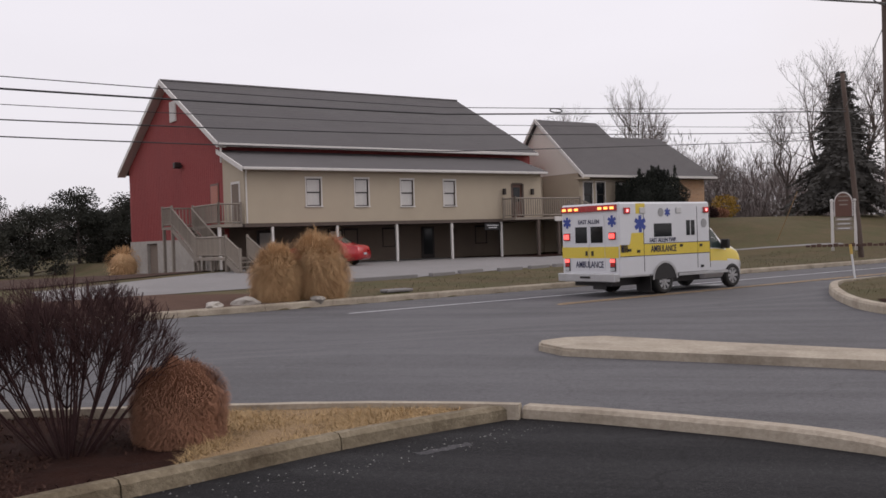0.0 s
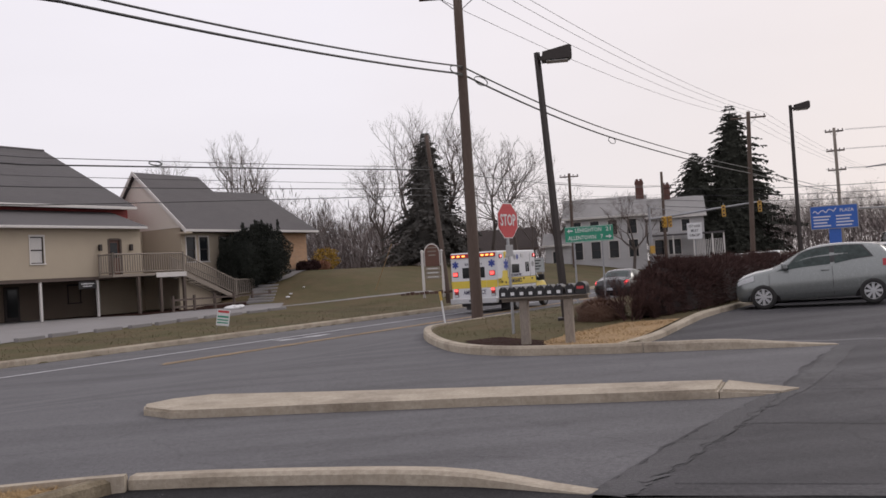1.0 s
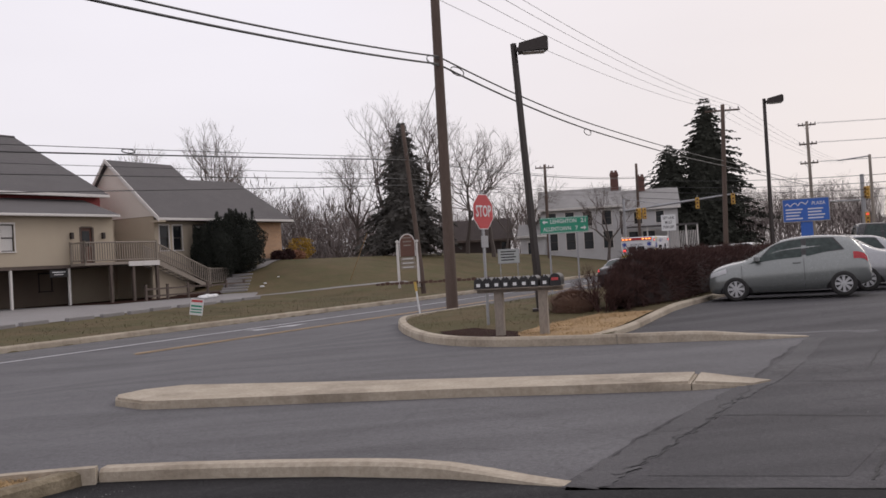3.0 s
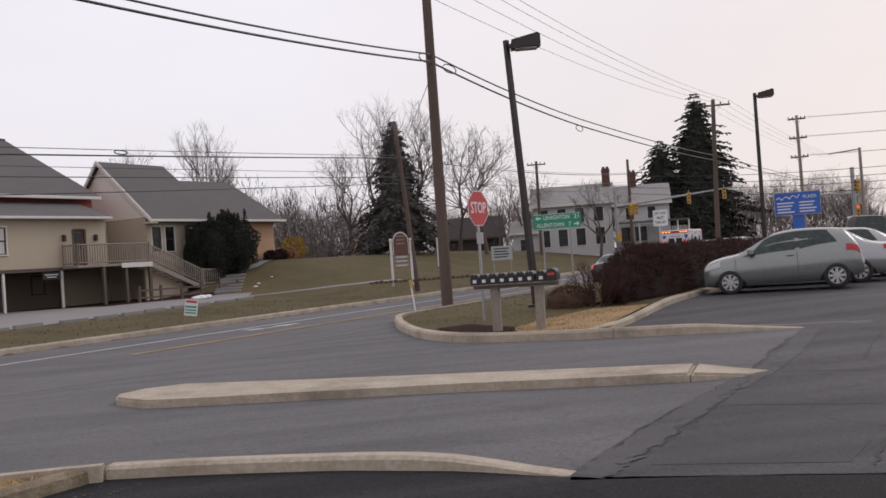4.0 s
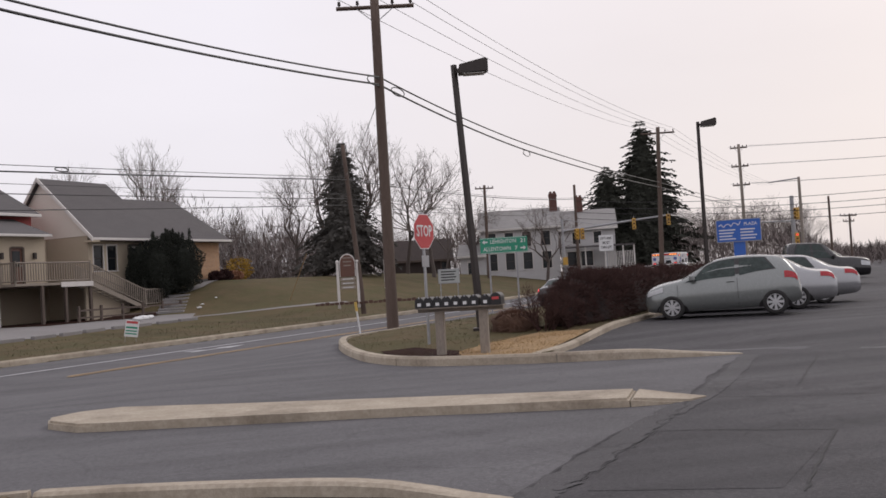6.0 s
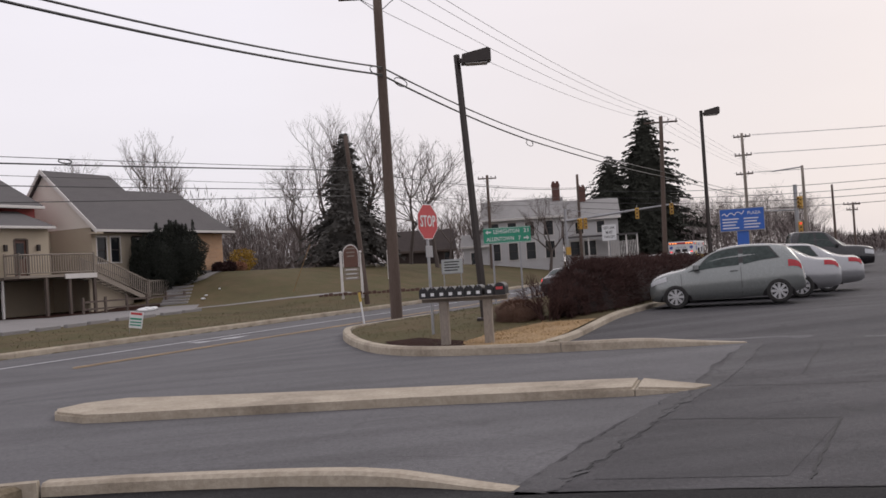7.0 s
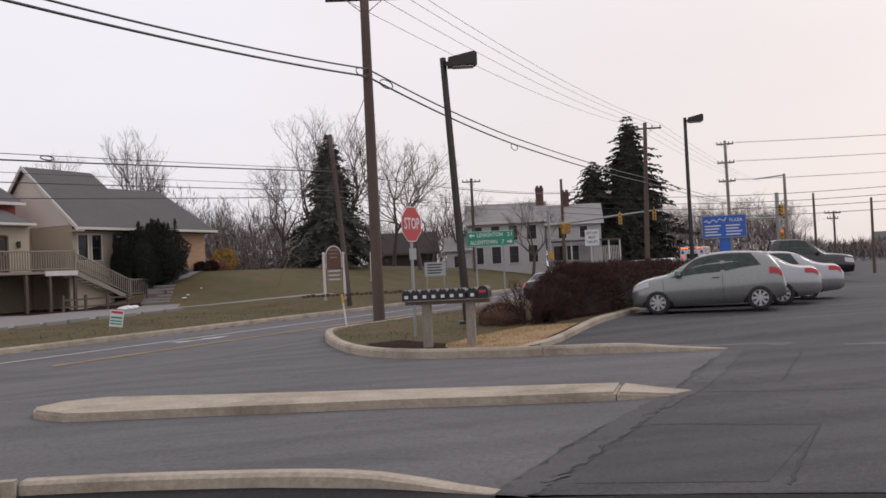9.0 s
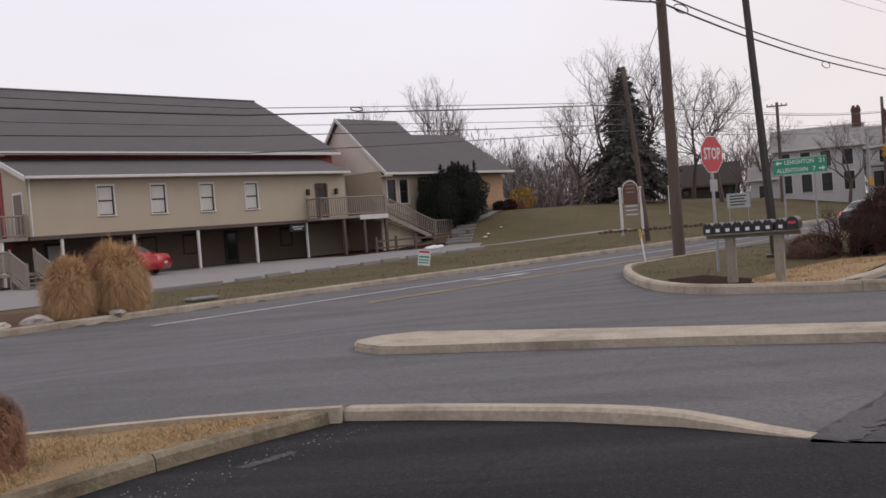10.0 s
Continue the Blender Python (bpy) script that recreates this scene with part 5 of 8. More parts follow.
# yard sign by the drive
ysx, ysy = -3.35, 38.5
ys = thing("yard_sign", pose(ysx, ysy, gz(ysx, ysy), 0, 9, 5), "small red, white and green yard sign on wire legs", "sign")
boxed("panel", (-0.25, -0.01, 0.2), (0.25, 0.01, 0.84), SIGN_WHITE, ys)
for z, h, m in ((0.71, 0.09, SIGN_RED), (0.52, 0.07, SIGN_GREEN), (0.4, 0.05, SIGN_GREEN), (0.29, 0.05, SIGN_GREEN)):
    boxed("text_line", (-0.22, -0.017, z), (0.2, -0.011, z + h), m, ys)
for x in (-0.2, 0.2):
    tubed("wire_leg", (x, 0, -0.1), (x, 0, 0.25), 0.008, STEEL, ys, sides=5)

# plaza sign
plaza = thing("plaza_sign", pose(25.65, 42.87, 0.3, 0, 0, -31), "blue plaza sign with white lettering on a blue pylon", "sign")
boxed("pylon", (-0.28, -0.15, -0.3), (0.28, 0.15, 2.35), SIGN_BLUE, plaza, 0.02)
boxed("cabinet", (-1.06, -0.2, 2.3), (1.06, 0.2, 3.4), SIGN_BLUE, plaza, 0.02)
bm = bmesh.new()
for a, b in (((-1.08, 2.28), (1.08, 2.31)), ((-1.08, 3.39), (1.08, 3.42)), ((-1.08, 2.31), (-1.05, 3.39)), ((1.05, 2.31), (1.08, 3.39))):
    box(bm, (a[0], -0.215, a[1]), (b[0], 0.215, b[1]))
part("trim", bm, STEEL, plaza)
bm = bmesh.new()
for k in range(9):
    t = k / 8
    tube(bm, (-0.95 + 0.95 * t, -0.21, 3.1 + 0.09 * math.sin(k * 2.2) + 0.1 * t), (-0.95 + 0.95 * (t + 0.12), -0.21, 3.1 + 0.09 * math.sin((k + 1) * 2.2) + 0.1 * (t + 0.12)), 0.022, 0.022, 5)
part("script_mark", bm, SIGN_WHITE, plaza)
lettering("letters", "PLAZA", 0.22, pose(0.58, -0.206, 3.15, 90), SIGN_WHITE, plaza, width=0.62)
for c in (-0.52, 0.5):
    for k in range(4):
        boxed("text_line", (c - 0.42, -0.208, 2.86 - k * 0.15), (c + 0.36 - 0.08 * ((k + int(c > 0)) % 3), -0.202, 2.92 - k * 0.15), SIGN_WHITE, plaza)


# traffic signals over the crossroads
SIGNAL_YELLOW = material("signal_housing_yellow", (0.55, 0.32, 0.05), (0.45, 0.26, 0.045), 3, 30, 0.5)
RED_LAMP = glow("red_lamp", (1.0, 0.06, 0.05), 1.3)
DARK_LENS = material("dark_signal_lens", (0.05, 0.02, 0.02), None, 3, 30, 0.3)


def traffic_light(m, parent_arm, lit=True):
    root = thing("traffic_light", m, "yellow three-lamp traffic light on a mast arm", "traffic light", "crossroads signals")
    boxed("housing", (-0.17, -0.12, -0.5), (0.17, 0.12, 0.5), SIGNAL_YELLOW, root, 0.02)
    for k, z in enumerate((0.32, 0.0, -0.32)):
        tubed("visor", (0, -0.28, z + 0.02), (0, -0.12, z), 0.14, SIGNAL_YELLOW, root, r1=0.14, sides=10)
        tubed("lens", (0, -0.289, z), (0, -0.281, z), 0.09, RED_LAMP if (k == 0 and lit) else DARK_LENS, root, sides=12)
    boxed("hanger", (-0.03, -0.03, 0.5), (0.03, 0.03, 0.72), STEEL, root)
    return root


mast = thing("signal_mast", Matrix.Translation((31.2, 82.2, 0.0)), "grey steel mast arm for traffic signals", "signal mast")
tubed("column", (0, 0, 0), (0, 0, 6.4), 0.17, STEEL, mast, r1=0.12)
tubed("arm", (0, 0, 5.3), (9.0, -4.1, 6.2), 0.13, STEEL, mast, r1=0.07)
tubed("stay", (0, 0, 6.4), (3.2, -1.45, 5.65), 0.03, STEEL, mast)
boxed("cabinet", (-0.2, -0.35, 2.2), (0.2, -0.1, 2.9), SIGNAL_YELLOW, mast)
for x, y, z, t in ((32.3, 81.4, 4.95, -60), (32.75, 81.3, 4.95, -10), (37.06, 79.45, 5.55, -25), (39.85, 78.2, 5.75, -25)):
    traffic_light(pose(x, y, z, 0, 0, t), mast, lit=False)
turn_sign = thing("lane_sign", pose(33.6, 78.0, 3.2, 0, 0, -23), "white lane-control sign with black letters", "road sign")
boxed("plate", (-0.62, -0.02, 0.0), (0.62, 0.02, 1.4), SIGN_WHITE, turn_sign, 0.01)
lettering("letters", "LEFT LANE", 0.3, pose(0, -0.03, 1.12, 90), BLACK, turn_sign, width=0.95)
lettering("letters", "MUST", 0.32, pose(0, -0.03, 0.72, 90), BLACK, turn_sign, width=0.6)
lettering("letters", "TURN LEFT", 0.3, pose(0, -0.03, 0.32, 90), BLACK, turn_sign, width=0.95)
tubed("post", (0, 0.05, -3.4), (0, 0.05, 1.0), 0.05, STEEL, turn_sign)
mast2 = thing("signal_mast", Matrix.Translation((47.0, 70.0, 0.0)), "grey signal pole with a green street sign arm", "signal mast")
tubed("column", (0, 0, 0), (0, 0, 6.8), 0.2, STEEL, mast2, r1=0.16)
tubed("arm", (0, 0, 4.7), (-5.5, 3.0, 4.9), 0.07, STEEL, mast2)
boxed("street_plate", (-4.2, 1.6, 4.55), (-2.6, 1.66, 4.95), SIGN_GREEN, mast2, 0.05)
traffic_light(pose(47.25, 69.75, 5.3, 0, 0, -70), mast2, lit=False)
traffic_light(pose(47.1, 69.72, 3.2, 0, 0, -30), mast2)


# ---- buildings beyond ----
def plain_house(name, m, w, d, eave, ridge, wall_mat, roof_mat, label, windows=(), chimneys=(), trim=WHITE_TRIM, porch=None):
    """A gabled house, front towards -y, centred on x: walls, two slopes, windows with frame and panes, chimneys."""
    root = thing(name, m, label, "house")
    holes = [(x0, x0 + ww, z0, z0 + hh) for x0, z0, ww, hh in windows]
    wall_with_holes("front_wall", -w / 2, w / 2, -0.6, eave, 0.0, 0.22, holes, wall_mat, root)
    boxed("back_wall", (-w / 2, d - 0.22, -0.6), (w / 2, d, eave), wall_mat, root)
    for x in (-w / 2, w / 2 - 0.22):
        bm = bmesh.new()
        prism(bm, [(0.22, -0.6), (d - 0.22, -0.6), (d - 0.22, eave), (d / 2, ridge - 0.15), (0.22, eave)], x, x + 0.22, "x")
        part("end_wall", bm, wall_mat, root)
    pitched("roof", -0.35, eave - 0.1, d / 2, ridge, -w / 2 - 0.3, w / 2 + 0.3, root, mat=roof_mat)
    pitched("roof", d + 0.35, eave - 0.1, d / 2, ridge, -w / 2 - 0.3, w / 2 + 0.3, root, mat=roof_mat)
    for h in holes:
        sash_window(*h, 0.0, root, trim, GLASS_DARK)
    for x, y, top in chimneys:
        c = boxed("chimney", (x - 0.42, y - 0.35, eave), (x + 0.42, y + 0.35, top), CHIMNEY, root, label="red brick chimney stack")
        boxed("cap", (x - 0.47, y - 0.4, top - 0.35), (x + 0.47, y + 0.4, top - 0.2), CHIMNEY, c)
        for k in (-0.2, 0.2):
            boxed("flue", (x + k - 0.14, y - 0.15, top), (x + k + 0.14, y + 0.15, top + 0.2), CHIMNEY, c)
    boxed("fascia", (-w / 2 - 0.3, -0.42, eave - 0.3), (w / 2 + 0.3, -0.36, eave - 0.08), trim, root)
    return root


CHIMNEY = material("red_chimney_brick", (0.13, 0.062, 0.05), (0.09, 0.045, 0.037), 3, 30, 0.9)
WHITE_CLAP = material("white_clapboard", (0.49, 0.48, 0.48), (0.43, 0.42, 0.42), 1, 20, 0.8, stretch=(1, 1, 6), grime=0.1)
PALE_ROOF = material("pale_grey_roof", (0.30, 0.29, 0.28), (0.24, 0.23, 0.225), 1, 20, 0.9)
DARK_BOARDS = material("dark_brown_boards", (0.05, 0.036, 0.032), None, 1, 20, 0.9)
WT = -20.5
wh = plain_house("white_house", pose(31.2, 95.0, 1.2, 0, 0, WT), 8.2, 7.0, 5.35, 7.4, WHITE_CLAP, PALE_ROOF, "white two-storey farmhouse with brick chimneys",
                 [(-3.4, 0.9, 0.95, 1.75), (-1.55, 0.9, 0.95, 1.75), (0.3, 0.9, 0.95, 1.75), (2.3, 0.9, 0.95, 1.75), (-3.4, 3.3, 0.9, 1.5), (-1.55, 3.3, 0.9, 1.5), (0.3, 3.3, 0.9, 1.5), (2.3, 3.3, 0.9, 1.5)], [(3.7, 3.0, 8.9)])
wing = plain_house("white_house_wing", pose(37.9, 92.6, 1.2, 0, 0, WT), 5.6, 6.0, 4.9, 6.9, WHITE_CLAP, PALE_ROOF, "white wing of the farmhouse with a railed porch",
                   [(-2.2, 0.9, 0.9, 1.5), (-0.8, 0.9, 1.2, 1.5), (-1.6, 3.2, 0.8, 1.2), (0.6, 3.2, 0.8, 1.2)], [(-0.7, 3.0, 8.3)])
boxed("porch_roof", (-2.6, -2.2, 2.75), (4.6, -0.4, 2.9), SHINGLE, wing)
for x in (-2.5, -0.4, 1.6, 3.4, 4.5):
    boxed("porch_post", (x - 0.07, -2.1, -0.3), (x + 0.07, -1.96, 2.75), WHITE_TRIM, wing)
rail = thing("porch_railing", Matrix(), "", "")
rail.parent = wing
for k in range(18):
    boxed("baluster", (1.7 + k * 0.16, -2.06, 0.2), (1.76 + k * 0.16, -2.0, 2.2), WHITE_TRIM, rail)
plain_house("lean_to", pose(26.3, 96.3, 1.2, 0, 0, WT), 2.6, 5.0, 2.7, 3.9, WHITE_CLAP, PALE_ROOF, "low white lean-to of the farmhouse", [(-0.5, 0.7, 1.0, 1.2)])
plain_house("dark_barn", pose(21.5, 99.0, 0.6, 0, 0, -12), 6.0, 6.0, 3.2, 5.4, DARK_BOARDS, DARK_BOARDS, "dark brown barn behind the lawn", [(2.0, 1.6, 0.8, 1.2)], trim=DARK_WOOD)
plain_house("far_white_house", pose(105, 121, 0.2, 0, 0, -40), 12, 8, 2.7, 4.3, WHITE_CLAP, SHINGLE, "low white house at the far side of the crossroads", [(-3.5, 0.9, 1.2, 1.1), (1.0, 0.9, 1.2, 1.1)])
plain_house("far_house", pose(4.4, 114.0, 0.5, 0, 0, -2), 6, 6, 2.4, 4.2, material("grey_white_siding", (0.14, 0.125, 0.115), None, 1, 20, 0.8), SHINGLE, "small pale house among bare trees", [(-2.2, 0.9, 0.9, 1.1), (1.2, 0.9, 0.9, 1.1)])
plain_house("far_house", pose(-52.5, 96.0, 0.6, 0, 0, 30), 9, 7, 3.5, 6.2, material("pale_blue_siding", (0.4, 0.42, 0.44), None, 1, 20, 0.8), PALE_ROOF, "pale house behind dark pines", [(-2.2, 1.2, 0.9, 1.3), (1.2, 1.2, 0.9, 1.3)])


# ---- vehicles ----
def catmull(rows, n):
    """Rows of numbers, smoothly filled in."""
    out = []
    for k in range(len(rows) - 1):
        p = [np.array(rows[max(0, min(len(rows) - 1, k + d))], float) for d in (-1, 0, 1, 2)]
        for s in range(n):
            t = s / n
            out.append(0.5 * (2 * p[1] + (p[2] - p[0]) * t + (2 * p[0] - 5 * p[1] + 4 * p[2] - p[3]) * t * t + (3 * p[1] - p[0] - 3 * p[2] + p[3]) * t ** 3))
    return out + [np.array(rows[-1], float)]


class Shell:
    """A car body from stations (x, z low, z belt, z top, half widths low, middle, belt, top), front towards +x."""

    def __init__(self, stations):
        self.rows = catmull(stations, 5)
        self.xs = [r[0] for r in self.rows]

    def station(self, x):
        for a, b in zip(self.rows, self.rows[1:]):
            if min(a[0], b[0]) <= x <= max(a[0], b[0]) and a[0] != b[0]:
                t = (x - a[0]) / (b[0] - a[0])
                return a + (b - a) * t
        return self.rows[0] if x > self.xs[0] else self.rows[-1]

    def ring(self, r):
        _, zl, zb, zt, wl, wm, wb, wt = r
        pts = [(0, zl), (wl, zl), (wm * 0.985, zl + 0.3 * (zb - zl)), (wm, zl + 0.6 * (zb - zl)), (wb, zb), ((wb + wt) / 2 + 0.02, (zb + zt) / 2), (wt, zt - 0.035), (wt * 0.6, zt), (0, zt + 0.012)]
        return pts

    def point(self, x, s, side=1, off=0.0):
        """On the flank or top: s counts the ring's corners; off: proud of the surface."""
        pts = self.ring(self.station(x))
        k = min(int(s), len(pts) - 2)
        t = s - k
        y, z = (pts[k][i] + (pts[k + 1][i] - pts[k][i]) * t for i in (0, 1))
        dy, dz = pts[k + 1][0] - pts[k][0], pts[k + 1][1] - pts[k][1]
        n = math.hypot(dy, dz) or 1
        return Vector((x, side * (y + off * dz / n), z - off * dy / n))

    def body(self, name, mat, parent):
        bm = bmesh.new()
        last = None
        for r in self.rows:
            half = self.ring(r)
            full = [(y, z) for y, z in half] + [(-y, z) for y, z in half[-2:0:-1]]
            row = [bm.verts.new((r[0], y, z)) for y, z in full]
            if last:
                for j in range(len(row)):
                    bm.faces.new((last[j], last[(j + 1) % len(row)], row[(j + 1) % len(row)], row[j]))
            else:
                bm.faces.new(row)
            last = row
        bm.faces.new(last[::-1])
        return part(name, bm, mat, parent, smooth=True)

    def patch(self, name, x0, x1, s0, s1, mat, parent, sides=(1, -1), off=0.006, skew=(0.0, 0.0), n=6, label="", rise=0.0):
        """A panel that follows the flank. skew: how far its front and rear upper corners lean along x."""
        for side in sides:
            bm = bmesh.new()
            grid = []
            for i in range(n + 1):
                row = []
                for j in range(4):
                    t, w = i / n, j / 3
                    lean = skew[0] * (1 - t) + skew[1] * t
                    row.append(bm.verts.new(self.point(x0 + (x1 - x0) * t + lean * w, (s0 + rise * t) + (s1 - s0 - rise * t) * w, side, off)))
                grid.append(row)
            for i in range(n):
                for j in range(3):
                    bm.faces.new((grid[i][j], grid[i + 1][j], grid[i + 1][j + 1], grid[i][j + 1]))
            part(name, bm, mat, parent, label, smooth=True)

    def across(self, name, x0, x1, s0, mat, parent, off=0.008, n=6):
        """A panel across the top, from side to side: windscreen, rear window."""
        bm = bmesh.new()
        grid = []
        for i in range(n + 1):
            x = x0 + (x1 - x0) * i / n
            row = []
            for side, ss in ((1, (s0, 7.0, 7.6)), (0, (8.0,)), (-1, (7.6, 7.0, s0))):
                for s in ss:
                    p = self.point(x, min(s, 7.999), side or 1, 0)
                    row.append(bm.verts.new((p.x, p.y if side else 0.0, p.z + off)))
            grid.append(row)
        for i in range(n):
            for j in range(len(grid[0]) - 1):
                bm.faces.new((grid[i][j], grid[i + 1][j], grid[i + 1][j + 1], grid[i][j + 1]))
        return part(name, bm, mat, parent, smooth=True)


RIM = material("alloy_rim", (0.55, 0.55, 0.56), (0.45, 0.45, 0.46), 4, 40, 0.35, metal=0.6, grime=0.2)
CAR_GLASS = material("car_glass", (0.045, 0.062, 0.058), (0.022, 0.03, 0.028), 2.5, 10, 0.05, grime=0, spec=0.28)
CLEAR_LENS = material("headlamp_lens", (0.55, 0.56, 0.57), (0.4, 0.4, 0.42), 4, 20, 0.15, grime=0)
TAIL_RED = material("tail_lamp_red", (0.42, 0.02, 0.03), (0.3, 0.015, 0.02), 4, 20, 0.2, grime=0)
PLATE = material("number_plate", (0.55, 0.57, 0.6), (0.4, 0.42, 0.5), 6, 20, 0.5, grime=0)


def wheel(x, y, r, parent, spokes=8, width=0.19):
    """A wheel with tyre, dished rim and spokes; y: the outer face's side."""
    s = 1 if y > 0 else -1
    w = thing("wheel", pose(x, y, r), "", "")
    w.parent = parent
    bm = bmesh.new()
    prof = [(r * 0.66, 0.0), (r * 0.8, 0.012), (r * 0.95, 0.0), (r, -0.03), (r, -width + 0.03), (r * 0.95, -width), (r * 0.6, -width)]
    rings = [[bm.verts.new((a * math.cos(t), s * b, a * math.sin(t))) for a, b in prof] for t in (2 * math.pi * k / 24 for k in range(24))]
    for k in range(24):
        for j in range(len(prof) - 1):
            bm.faces.new((rings[k][j], rings[(k + 1) % 24][j], rings[(k + 1) % 24][j + 1], rings[k][j + 1]))
    part("tyre", bm, RUBBER, w, smooth=True)
    bm = bmesh.new()
    tube(bm, (0, -s * 0.06, 0), (0, -s * 0.05, 0), r * 0.67, r * 0.67, 20)
    part("rim_well", bm, BLACK, w)
    bm = bmesh.new()
    tube(bm, (0, -s * 0.045, 0), (0, -s * 0.0, 0), r * 0.17, r * 0.13, 10)
    for k in range(spokes):
        a = 2 * math.pi * k / spokes
        d, e = Vector((math.cos(a), 0, math.sin(a))), Vector((-math.sin(a), 0, math.cos(a)))
        q = [d * r * 0.12 + e * r * 0.07, d * r * 0.64 + e * r * 0.12, d * r * 0.64 - e * r * 0.12, d * r * 0.12 - e * r * 0.07]
        v0 = [bm.verts.new(p + Vector((0, -s * 0.015, 0))) for p in q]
        v1 = [bm.verts.new(p + Vector((0, -s * 0.045, 0))) for p in q]
        bm.faces.new(v0)
        for j in range(4):
            bm.faces.new((v0[j], v0[(j + 1) % 4], v1[(j + 1) % 4], v1[j]))
    n = 20
    for k in range(n):
        a, b = 2 * math.pi * k / n, 2 * math.pi * (k + 1) / n
        quad(bm, *[(rr * math.cos(t), -s * 0.01, rr * math.sin(t)) for rr, t in ((r * 0.62, a), (r * 0.68, a), (r * 0.68, b), (r * 0.62, b))])
    part("rim", bm, RIM, w)
    return w


def arch(shell, x, r, parent):
    """Dark wheel housing just proud of the flank."""
    for side in (1, -1):
        bm = bmesh.new()
        n = 14
        c = None
        pts = []
        for k in range(n + 1):
            a = math.pi * (k / n)
            px, pz = x + r * math.cos(a), r * 0.5 + r * 0.72 * math.sin(a) * 1.0
            pts.append((px, pz))
        outer = []
        for px, pz in pts + [(x - r, 0.2), (x + r, 0.2)]:
            ring = shell.ring(shell.station(px))
            y = np.interp(pz, [ring[1][1], ring[2][1], ring[3][1], ring[4][1]], [ring[1][0], ring[2][0], ring[3][0], ring[4][0]])
            outer.append(bm.verts.new((px, side * (y + 0.007), pz)))
        bm.faces.new(outer)
        part("wheel_arch", bm, BLACK, parent)


def car(name, m, stations, paint, label, group="", wheels=(1.2, -1.25), r=0.3, half=0.84, side_glass=((0.55, -0.4), (-0.5, -1.2)), screen=(0.95, 0.2), rear=(-1.55, -1.75),
        tail=(-1.5, -1.72, 4.05, 5.4), head=(1.8, 1.5, 3.2, 3.9), category="car", lamps=None, spokes=8):
    root = thing(name, m, label, category, group)
    shell = Shell(stations)
    body = shell.body("body", paint, root)
    ga, gb = side_glass[0][0], side_glass[-1][1]
    shell.patch("window_trim", ga + 0.05, gb - 0.05, 4.06, 5.93, BLACK, root, skew=(-0.52, 0.22), rise=0.4, off=0.003, n=14)
    for a, b in side_glass:
        shell.patch("side_window", a, b, 4.15, 5.85, CAR_GLASS, root, skew=(-0.52 if a == side_glass[0][0] else -0.02, 0.22 if b == side_glass[-1][1] else 0.0), rise=0.45 if b == side_glass[-1][1] else 0.0)
    if screen:
        shell.across("windscreen", *screen, 6.15, CAR_GLASS, root)
    if rear:
        shell.across("rear_window", *rear, 6.2, CAR_GLASS, root)
    shell.patch("tail_lamp", *tail, lamps or TAIL_RED, root, off=0.012)
    shell.patch("headlamp", *head, CLEAR_LENS, root, off=0.012)
    for x in wheels:
        arch(shell, x, r * 1.3, root)
        for s in (1, -1):
            wheel(x, s * (half + 0.015), r, root, spokes)
    xr = stations[-1][0]
    boxed("number_plate", (xr - 0.03, -0.16, stations[-1][1] + 0.18), (xr - 0.005, 0.16, stations[-1][1] + 0.29), PLATE, root)
    for s in (1, -1):
        p = shell.point(screen[0] - 0.3, 4.4, s, 0.0)
        bm = bmesh.new()
        box(bm, (p.x - 0.06, p.y if s > 0 else p.y - 0.2, p.z - 0.02), (p.x + 0.08, p.y + 0.2 if s > 0 else p.y, p.z + 0.13), 0.03)
        part("wing_mirror", bm, paint, root)
        q = shell.point(side_glass[0][1] + 0.12, 3.72, s, 0.02)
        boxed("door_handle", (q.x - 0.09, q.y - 0.015, q.z - 0.015), (q.x + 0.09, q.y + 0.015, q.z + 0.015), paint, root, 0.006)
        for x in (side_glass[0][0] + 0.22, side_glass[0][1] - 0.04):
            bm = bmesh.new()
            prev = None
            for k in range(7):
                c = shell.point(x, 1.3 + 2.65 * k / 6, s, 0.003)
                row = [bm.verts.new(c + Vector((d, 0, 0))) for d in (-0.006, 0.006)]
                if prev:
                    bm.faces.new((prev[0], prev[1], row[1], row[0]))
                prev = row
            part("door_gap", bm, BLACK, root)
    return root, shell


